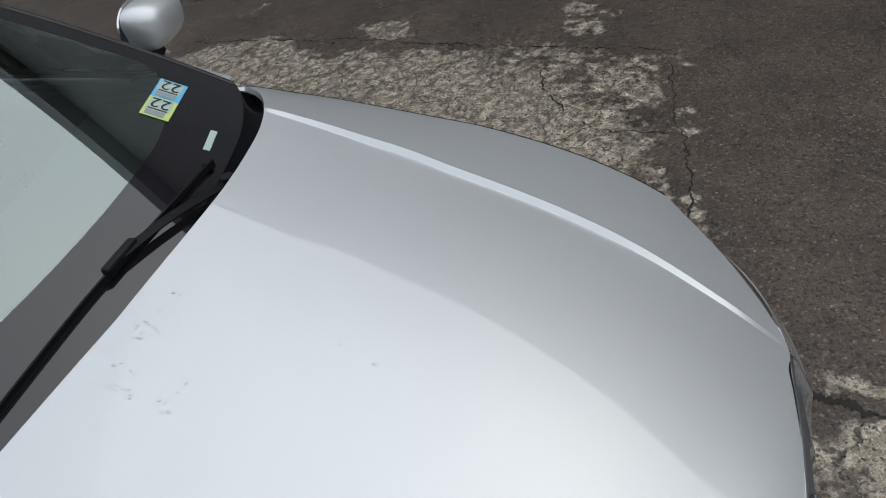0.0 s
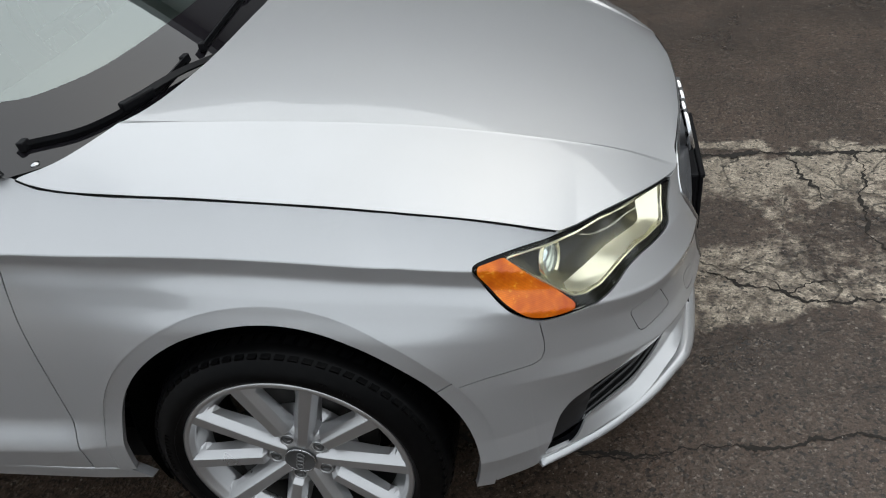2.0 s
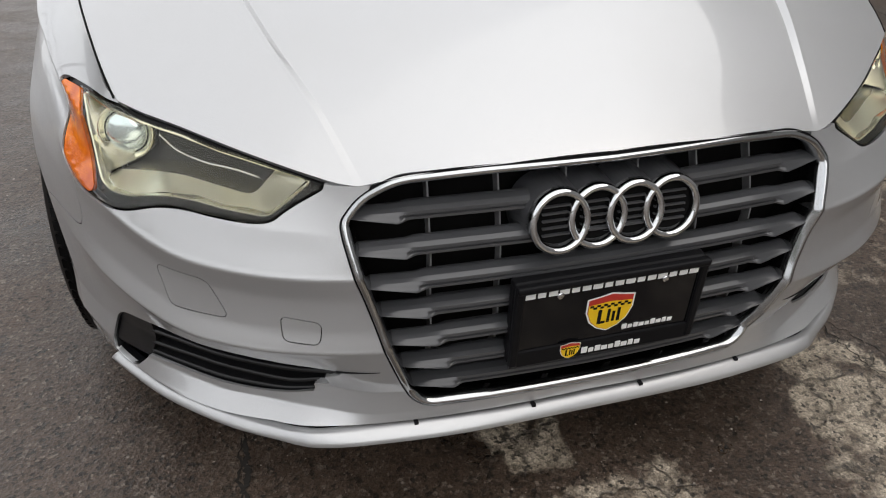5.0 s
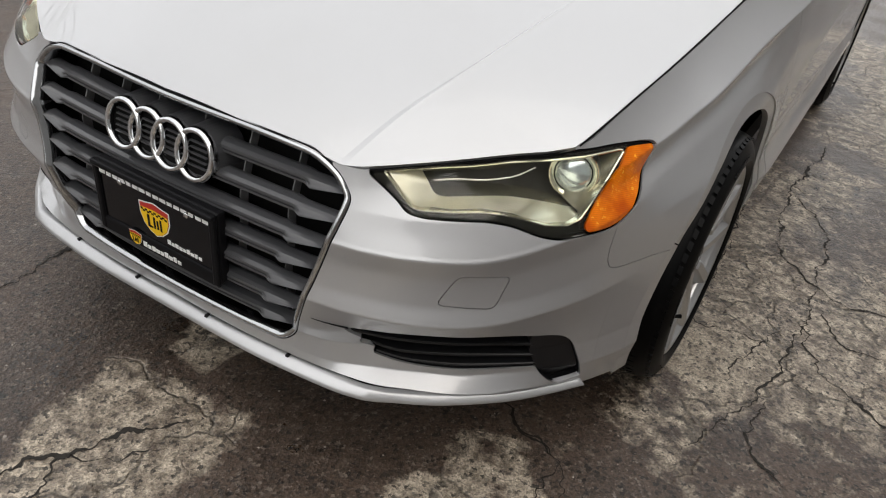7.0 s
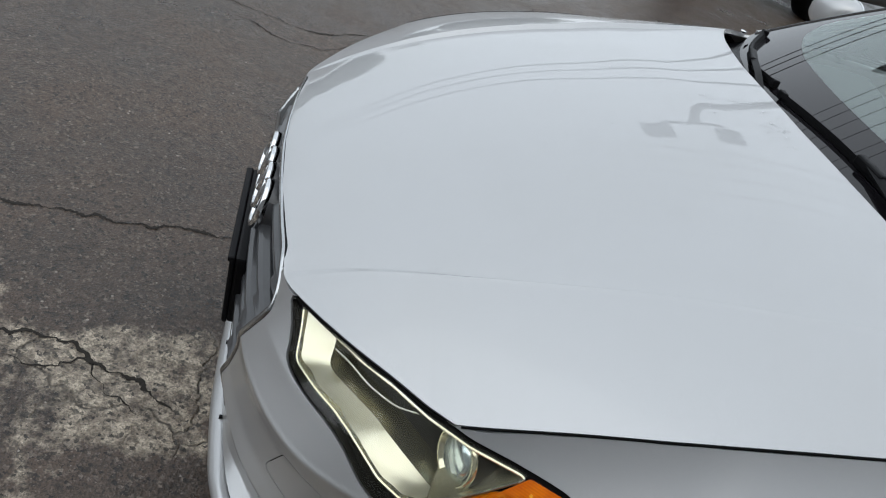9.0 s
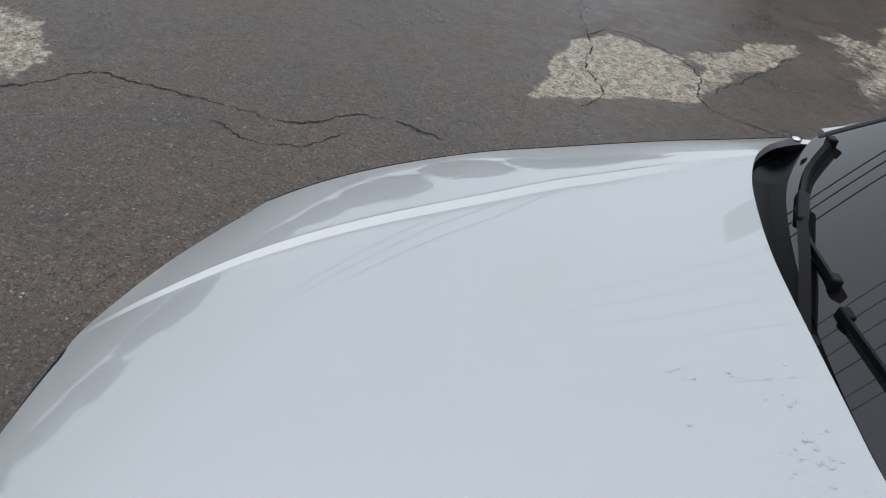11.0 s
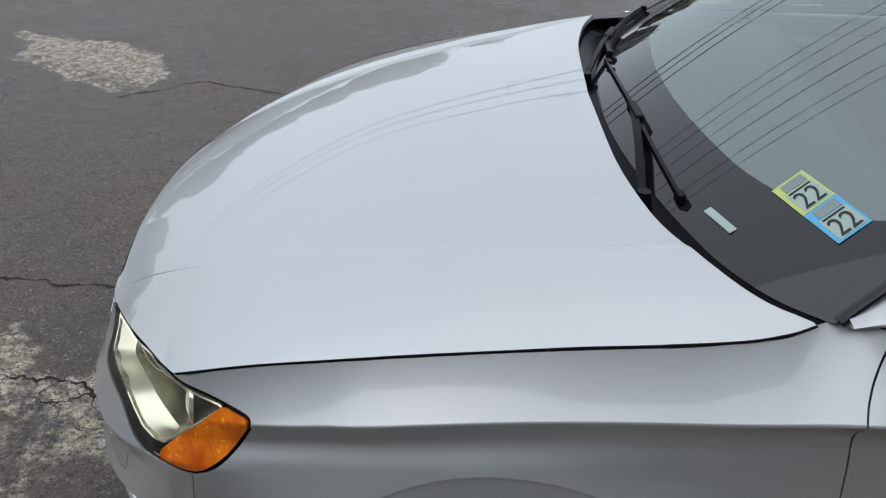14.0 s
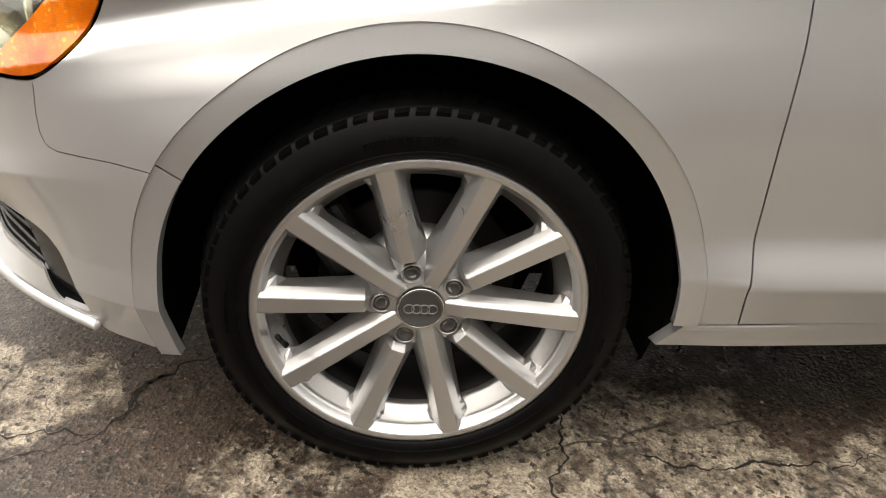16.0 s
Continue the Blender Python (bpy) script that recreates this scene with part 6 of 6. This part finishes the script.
def asphalt_material():
    m = material("worn_damp_asphalt", (0.05, 0.05, 0.05), 0.7, Specular_IOR_Level=0.46)
    where = node(m, "ShaderNodeTexCoord").outputs["Object"]
    p_at, c_at = node(m, "ShaderNodeAttribute"), node(m, "ShaderNodeAttribute")
    p_at.attribute_name, c_at.attribute_name = "pale", "crackle"
    blot = noise_tex(m, 2.2, 6, 0.62, at=where)
    mid = noise_tex(m, 22, 5, 0.65, at=where)
    fine = noise_tex(m, 170, 4, 0.7, at=where)
    # broken, uneven outlines for the stones
    jog = noise_tex(m, 240, 2, 0.6, at=where)
    uneven = node(m, "ShaderNodeVectorMath")
    uneven.operation = "MULTIPLY_ADD"
    uneven.inputs[1].default_value = (0.011, 0.011, 0.0)
    wire(m, jog.outputs["Color"], uneven.inputs[0])
    wire(m, where, uneven.inputs[2])
    stone = node(m, "ShaderNodeTexVoronoi", Scale=125.0)
    wire(m, uneven.outputs[0], stone.inputs["Vector"])
    # dark binder with brown dirt
    dark = mixed(m, ramp(m, blot.outputs[0], [(0.35, 0.0), (0.66, 1.0)]), (0.040, 0.0265, 0.0185), (0.096, 0.064, 0.045))
    dark = mixed(m, ramp(m, mid.outputs[0], [(0.42, 0.0), (0.70, 0.55)]), dark, (0.110, 0.079, 0.058))
    dark = mixed(m, ramp(m, fine.outputs[0], [(0.54, 0.0), (0.72, 0.7)]), dark, (0.155, 0.123, 0.096))
    light = mixed(m, ramp(m, mid.outputs[0], [(0.36, 0.0), (0.64, 1.0)]), (0.30, 0.25, 0.188), (0.64, 0.55, 0.43))
    light = mixed(m, ramp(m, fine.outputs[0], [(0.46, 0.0), (0.68, 0.75)]), light, (0.14, 0.112, 0.083))
    edge = node(m, "ShaderNodeMath")
    edge.operation = "ADD"
    wire(m, p_at.outputs["Fac"], edge.inputs[0])
    shift = node(m, "ShaderNodeMath")
    shift.operation = "MULTIPLY_ADD"
    shift.inputs[1].default_value, shift.inputs[2].default_value = 1.3, -0.68
    wire(m, mid.outputs[0], shift.inputs[0])
    wire(m, shift.outputs[0], edge.inputs[1])
    mask = ramp(m, edge.outputs[0], [(0.24, 0.0), (0.60, 0.95)])
    c = mixed(m, mask, dark, light)
    # pale and dark aggregate
    c = mixed(m, ramp(m, stone.outputs["Color"], [(0.76, 0.0), (0.90, 0.65)]), c, (0.21, 0.175, 0.143))
    c = mixed(m, ramp(m, stone.outputs["Color"], [(0.12, 0.8), (0.32, 0.0)]), c, (0.012, 0.010, 0.008))
    # every pebble has a tone of its own
    c = mixed(m, 1.0, c, ramp(m, stone.outputs["Color"], [(0.15, 0.55), (0.5, 1.0), (0.85, 1.0)]), "MULTIPLY")
    grain = node(m, "ShaderNodeTexVoronoi", Scale=310.0)
    wire(m, where, grain.inputs["Vector"])
    c = mixed(m, 1.0, c, ramp(m, grain.outputs["Color"], [(0.2, 0.5), (0.6, 1.0)]), "MULTIPLY")
    c = mixed(m, ramp(m, grain.outputs["Color"], [(0.86, 0.0), (0.95, 0.5)]), c, (0.26, 0.22, 0.185))
    # sparse pale chips in the worn surface, also painted in for wet glints
    chip = node(m, "ShaderNodeTexVoronoi", Scale=62.0)
    wire(m, where, chip.inputs["Vector"])
    few = mixed(m, 1.0, ramp(m, chip.outputs["Color"], [(0.84, 0.0), (0.90, 1.0)]), ramp(m, mid.outputs[0], [(0.42, 0.1), (0.60, 1.0)]), "MULTIPLY")
    core = ramp(m, chip.outputs["Distance"], [(0.18, 1.0), (0.26, 0.0)])
    c = mixed(m, mixed(m, 1.0, few, core, "MULTIPLY"), c, (0.38, 0.34, 0.295))
    # network of cracks filled with dark grit
    warp = noise_tex(m, 6.0, 4, 0.6, at=where)
    bent = node(m, "ShaderNodeVectorMath")
    bent.operation = "MULTIPLY_ADD"
    bent.inputs[1].default_value = (0.22, 0.22, 0.0)
    wire(m, warp.outputs["Color"], bent.inputs[0])
    wire(m, where, bent.inputs[2])
    lines = []
    for scale, w in ((3.4, 0.022), (8.5, 0.032)):
        v = node(m, "ShaderNodeTexVoronoi", Scale=scale)
        v.feature = "DISTANCE_TO_EDGE"
        wire(m, bent.outputs[0], v.inputs["Vector"])
        lines.append(ramp(m, v.outputs["Distance"], [(w * 0.25, 1.0), (w, 0.0)]))
    net = mixed(m, ramp(m, blot.outputs[0], [(0.50, 0.0), (0.62, 0.6)]), lines[0], lines[1], "LIGHTEN")
    net = mixed(m, 1.0, net, ramp(m, c_at.outputs["Fac"], [(0.15, 0.0), (0.6, 1.0)]), "MULTIPLY")
    net = mixed(m, 1.0, net, ramp(m, mid.outputs[0], [(0.36, 0.1), (0.62, 0.95)]), "MULTIPLY")
    c = mixed(m, net, c, (0.028, 0.023, 0.019))
    wire(m, c, shader(m).inputs["Base Color"])
    wire(m, mixed(m, mask, ramp(m, blot.outputs[0], [(0.35, 0.26), (0.65, 0.48)]), 0.5), shader(m).inputs["Roughness"])
    rough_h = mixed(m, 0.5, stone.outputs["Distance"], fine.outputs[0])
    rough_h = mixed(m, 0.35, rough_h, mid.outputs[0])
    first = bumped(m, rough_h, 0.75, 0.006)
    sunk = mixed(m, 1.0, (1.0, 1.0, 1.0), net, "SUBTRACT")
    bumped(m, sunk, 0.8, 0.008, first)
    return m


me.materials.append(asphalt_material())
ground = new("ground", me)
tagged(ground, "dark damp worn asphalt yard with pale cracked patches", "ground", kind="structure")

# long cracks that run across the yard
CRACK = material("grit_filled_crack", (0.018, 0.015, 0.012), 0.95)
rng = np.random.default_rng(7)


def crack(points, width):
    """A ragged thin crack along the points, widest in the middle."""
    p = smooth_line(points, int(12 * len(points)))
    length = np.linalg.norm(np.diff(p, axis=0), axis=1).sum()
    n = max(20, int(length / 0.008))
    p = smooth_line(points, n)
    jit = value_noise(p, 14, 80, 3) * 0.016 + value_noise(p, 60, 84, 2) * 0.007
    t = np.gradient(p, axis=0)
    t /= np.linalg.norm(t, axis=1, keepdims=True) + 1e-9
    nrm = np.stack([-t[:, 1], t[:, 0]], -1)
    p = p + nrm * jit[:, None]
    wid = width * (0.10 + 0.30 * np.clip(0.55 + 1.1 * value_noise(p, 16, 90, 3), 0, 1.8)) * np.clip(np.minimum(np.arange(n), n - 1 - np.arange(n)) / 6, 0.1, 1)
    ix = np.clip(np.searchsorted(gx, p[:, 0]), 0, nx - 1)
    iy = np.clip(np.searchsorted(gy, p[:, 1]), 0, ny - 1)
    z = np.maximum.reduce([height[idx[np.clip(ix + a, 0, nx - 1), np.clip(iy + b, 0, ny - 1)]] for a in (-1, 0) for b in (-1, 0)]) + 0.0012
    rough_l, rough_r = rng.uniform(0.5, 1.6, n), rng.uniform(0.5, 1.6, n)
    left = np.column_stack([p + nrm * (wid * rough_l)[:, None], z])
    right = np.column_stack([p - nrm * (wid * rough_r)[:, None], z])
    c = mesh_object("crack", np.vstack([left, right]), [(k, k + 1, n + k + 1, n + k) for k in range(n - 1)], CRACK, ground, smooth=False)


crack([(-0.52, -2.4), (-0.53, -1.62), (-0.53, -1.35), (-0.53, -1.15), (-0.57, -0.95), (-0.57, -0.80), (-0.6, -0.65), (-0.55, -0.4), (-0.5, 0.2)], 0.013)
crack([(0.87, -0.8), (0.8, -0.98), (0.77, -1.26), (0.74, -1.5), (0.73, -1.75), (0.7, -2.4)], 0.032)
crack([(0.75, -1.27), (0.58, -1.3), (0.42, -1.37)], 0.014)
crack([(0.75, -1.5), (0.5, -1.46), (0.25, -1.42), (0.05, -1.45), (-0.05, -1.43)], 0.015)
crack([(0.11, -0.92), (0.02, -1.06), (-0.05, -1.22), (-0.06, -1.37), (-0.06, -1.62), (-0.1, -2.2)], 0.015)
crack([(-2.16, -1.93), (-2.29, -1.73), (-2.45, -1.54), (-2.42, -1.33), (-2.34, -1.02), (-2.28, -0.72), (-2.42, -0.43), (-2.3, -0.1)], 0.011)
crack([(-4.3, 0.75), (-3.96, 0.71), (-3.59, 0.71), (-3.26, 0.64), (-2.97, 0.66), (-2.75, 0.5)], 0.01)
crack([(-3.6, 0.6), (-3.82, 0.86), (-3.7, 1.08), (-3.4, 1.26), (-3, 1.2), (-2.8, 1.5)], 0.009)
crack([(-3.14, 1.26), (-3.42, 1.56), (-3.95, 2.1)], 0.008)
crack([(0.85, 0.4), (0.86, 0.6), (0.84, 0.92), (0.8, 1.35), (0.76, 2.13), (0.76, 2.7)], 0.009)
crack([(1, 2), (0.96, 1.54), (0.96, 1.13), (1.01, 0.86), (1.15, 0.7), (1.27, 0.65), (1.4, 0.7), (1.8, 0.9)], 0.011)
crack([(1.15, 0.7), (1.16, 0.49), (1.22, 0.27), (1.31, 0.19), (1.6, 0.05)], 0.011)
crack([(1.16, 0.49), (1.14, 0.26), (1.11, 0.04), (1.06, -0.12), (1, -0.3)], 0.009)
crack([(1.04, 0.02), (1.04, 0.14), (1.1, 0.38)], 0.008)
crack([(1.4, 0.43), (1.28, 0.41), (1.17, 0.58)], 0.009)
crack([(1.14, 0.72), (1.15, 1.01), (1.09, 1.16), (0.95, 1.37)], 0.008)
crack([(0.6, -0.38), (0.7, -0.48), (0.77, -0.51), (0.84, -0.58), (0.88, -0.74)], 0.009)
crack([(0.58, -0.36), (0.68, -0.46), (0.78, -0.52), (0.8, -0.68), (0.83, -0.9)], 0.007)
crack([(0.72, 0.28), (0.83, 0.26), (0.94, 0.25), (1.1, 0.28)], 0.008)
crack([(1.13, 0.03), (1.13, -0.1), (1.16, -0.21), (1.25, -0.27)], 0.008)
crack([(2.72, -0.33), (2.8, 0.2), (2.9, 0.83), (3.05, 1.57), (3.15, 2.7)], 0.01)
crack([(2.6, -0.3), (2.2, -0.38), (1.75, -0.48), (1.3, -0.5)], 0.01)
crack([(2.05, -0.4), (2.1, -0.05), (2.4, 0.2), (2.75, 0.3)], 0.008)
crack([(2.1, -0.05), (1.8, 0.25), (1.85, 0.7), (2.2, 1.1)], 0.008)
crack([(0.01, -1.31), (0.04, -1.2), (0, -1.13), (0.08, -1.06), (0.13, -0.98)], 0.008)
crack([(-0.61, -0.52), (-0.59, -0.64), (-0.62, -0.78)], 0.006)
crack([(-2.22, -1.03), (-2.12, -0.9), (-2.11, -0.69), (-2.27, -0.48)], 0.007)

# loose grit
grit = tagged(new("loose_gravel"), "small pale stones scattered over the asphalt", "gravel", kind="stuff")
STONE = material("pale_grit", (0.30, 0.28, 0.25), 0.8)
wire(STONE, mixed(STONE, ramp(STONE, node(STONE, "ShaderNodeNewGeometry").outputs["Random Per Island"], [(0.0, 0.0), (1.0, 1.0)]), (0.07, 0.06, 0.05), (0.34, 0.31, 0.27)), shader(STONE).inputs["Base Color"])
count = 5200
pos = np.column_stack([rng.uniform(-4.4, 3.6, count), rng.uniform(-2.8, 3.2, count)])
near = rng.random(count) < 0.45
pos[near] = np.column_stack([rng.normal(0.8, 1.1, near.sum()), rng.normal(-0.7, 0.8, near.sum())])
pos = pos[(np.abs(pos[:, 0]) < 4.4) & (np.abs(pos[:, 1]) < 2.9)]
verts, faces = [], []
for x, y in pos:
    r = 0.0012 + 0.0030 * rng.random()**4
    z = height[idx[min(np.searchsorted(gx, x), nx - 1), min(np.searchsorted(gy, y), ny - 1)]]
    base = len(verts)
    w0 = rng.uniform(0, 6.3)
    for k in range(4):
        verts.append((x + r * rng.uniform(0.7, 1.2) * math.cos(w0 + k * 1.57), y + r * rng.uniform(0.7, 1.2) * math.sin(w0 + k * 1.57), z + r * 0.1))
    verts.append((x, y, z + r * 0.8))
    verts.append((x, y, z - r * 0.5))
    for k in range(4):
        faces += [(base + k, base + (k + 1) % 4, base + 4), (base + (k + 1) % 4, base + k, base + 5)]
g = mesh_object("pebbles", verts, faces, STONE, grit, smooth=False)
g["kind"] = "stuff"

# ---- what stands round the yard ----
def wall_material():
    m = material("grey_painted_siding", (0.30, 0.30, 0.29), 0.7)
    n = noise_tex(m, 1.3, 5)
    wire(m, mixed(m, n.outputs[0], (0.21, 0.21, 0.205), (0.30, 0.295, 0.285)), shader(m).inputs["Base Color"])
    return m


bm = bmesh.new()
bmesh.ops.create_cube(bm, size=1, matrix=Matrix.Translation((5.75, 10, 2.75)) @ Matrix.Diagonal((0.3, 120, 5.5, 1)))
house = tagged(new("building"), "long grey workshop wall with an overhanging eave", "building")
w = part("wall", bm, wall_material(), house)
bm = bmesh.new()
bmesh.ops.create_cube(bm, size=1, matrix=Matrix.Translation((5.75, 10, 5.68)) @ Matrix.Diagonal((1.1, 120.4, 0.24, 1)))
part("eave", bm, material("grey_fascia", (0.30, 0.30, 0.30), 0.6), house)

# overhead wires beyond the other side of the yard
CABLE = material("black_cable", (0.02, 0.02, 0.02), 0.6)
for x, z, r in ((-13.0, 5.35, 0.030), (-13.0, 5.75, 0.030), (-13.0, 6.25, 0.030), (-7.5, 6.2, 0.010), (-7.5, 6.6, 0.010), (-7.5, 7.1, 0.010), (-7.5, 7.7, 0.012), (-7.5, 8.5, 0.010), (-7.5, 9.0, 0.010)):
    y = np.linspace(-40, 40, 60)
    p = np.stack([np.full(60, x) + 0.02 * y, y, z + 0.0006 * (y + 4)**2], -1)
    v, f = tube(p, r, 6)
    tagged(mesh_object("overhead_wire", v, f, CABLE), "black overhead utility wire", "wire", "overhead wires")

# poles that carry the wires, far along the yard
WOOD = material("weathered_pole_wood", (0.12, 0.10, 0.08), 0.85)
for px, high in ((-13.0, 7.6), (-7.5, 10.6)):
    for y in (-40, 40):
        x = px + 0.02 * y
        post = tagged(new("utility_pole"), "weathered wooden utility pole carrying black wires", "utility pole", "utility poles")
        top = high + 0.0006 * (y + 4)**2
        v, f = tube([(x, y, -0.1), (x, y, top)], [0.16, 0.11], 12)
        mesh_object("post", v, f, WOOD, post)

# double floodlight on a gooseneck, beside the yard
lamp = tagged(new("floodlight"), "double floodlight on a curved grey pole", "lamp")
POLE = material("grey_pole", (0.22, 0.22, 0.22), 0.5)
p = smooth_line([(-8.6, 6.0, 0.0), (-8.6, 6.0, 3.2), (-8.5, 5.6, 4.6), (-8.2, 4.2, 5.0), (-7.9, 3.3, 5.05), (-7.7, 3.1, 5.5)], 60)
v, f = tube(p, 0.09, 10)
mesh_object("pole", v, f, POLE, lamp)
v, f = tube([(-7.7, 2.55, 5.5), (-7.7, 3.65, 5.5)], 0.04, 8)
mesh_object("crossbar", v, f, POLE, lamp)
for y in (2.45, 3.75):
    bm = bmesh.new()
    bmesh.ops.create_cube(bm, size=1, matrix=Matrix.Translation((-7.6, y, 5.75)) @ pose(0, 0, 0, 0, 35, 10) @ Matrix.Diagonal((0.22, 0.55, 0.42, 1)))
    bmesh.ops.bevel(bm, geom=bm.edges[:], offset=0.04, segments=2, profile=0.5, affect="EDGES")
    part("lamp_head", bm, POLE, lamp)

# far trees
def leaf_material():
    m = material("dull_foliage", (0.06, 0.075, 0.04), 0.7)
    r = node(m, "ShaderNodeNewGeometry").outputs["Random Per Island"]
    wire(m, mixed(m, r, (0.14, 0.15, 0.12), (0.24, 0.245, 0.21)), shader(m).inputs["Base Color"])
    return m


LEAVES = leaf_material()
verts, faces = [], []
for k in range(26):
    ang = math.radians(168 + k * 4.4 + rng.uniform(-1.5, 1.5))
    dist = rng.uniform(40, 50)
    cx, cy = dist * math.cos(ang), dist * math.sin(ang)
    top = rng.uniform(4.2, 7.6)
    for _ in range(520):
        u = rng.normal(0, 1, 3)
        u /= np.linalg.norm(u)
        q = u * rng.uniform(0.55, 1.0) * np.array([2.6, 2.6, top * 0.42]) + np.array([cx, cy, top * 0.58])
        a, b = rng.normal(0, 0.32, 3), rng.normal(0, 0.32, 3)
        base = len(verts)
        verts += [q - a, q + b, q + a, q - b]
        faces.append((base, base + 1, base + 2, base + 3))
tagged(mesh_object("far_trees", verts, faces, LEAVES, smooth=False), "ragged row of far dull trees", "trees", kind="stuff")

# dark vehicle parked at the far side, seen by its underside
far_car = tagged(new("parked_van"), "dark van parked at the far side of the yard", "van")
FAR = pose(-8.0, 5.5, 0, 0, 0, 24)
bm = bmesh.new()
bmesh.ops.create_cube(bm, size=1, matrix=Matrix.Translation((0, 0, 1.05)) @ Matrix.Diagonal((1.9, 4.6, 1.5, 1)))
bmesh.ops.bevel(bm, geom=bm.edges[:], offset=0.16, segments=4, profile=0.5, affect="EDGES")
bm.transform(FAR)
part("body", bm, material("dark_van_paint", (0.02, 0.02, 0.024), 0.3, 0, 0.6), far_car, "", True)
for x in (-0.86, 0.86):
    for y in (-1.5, 1.5):
        v, f = lathe([(-0.11, 0.0), (-0.11, 0.30), (-0.08, 0.33), (0.08, 0.33), (0.11, 0.30), (0.11, 0.0)], 32)
        mesh_object("wheel", [tuple(FAR @ Vector((a + x, b + y, c + 0.33))) for a, b, c in v], f, RUBBER, far_car)
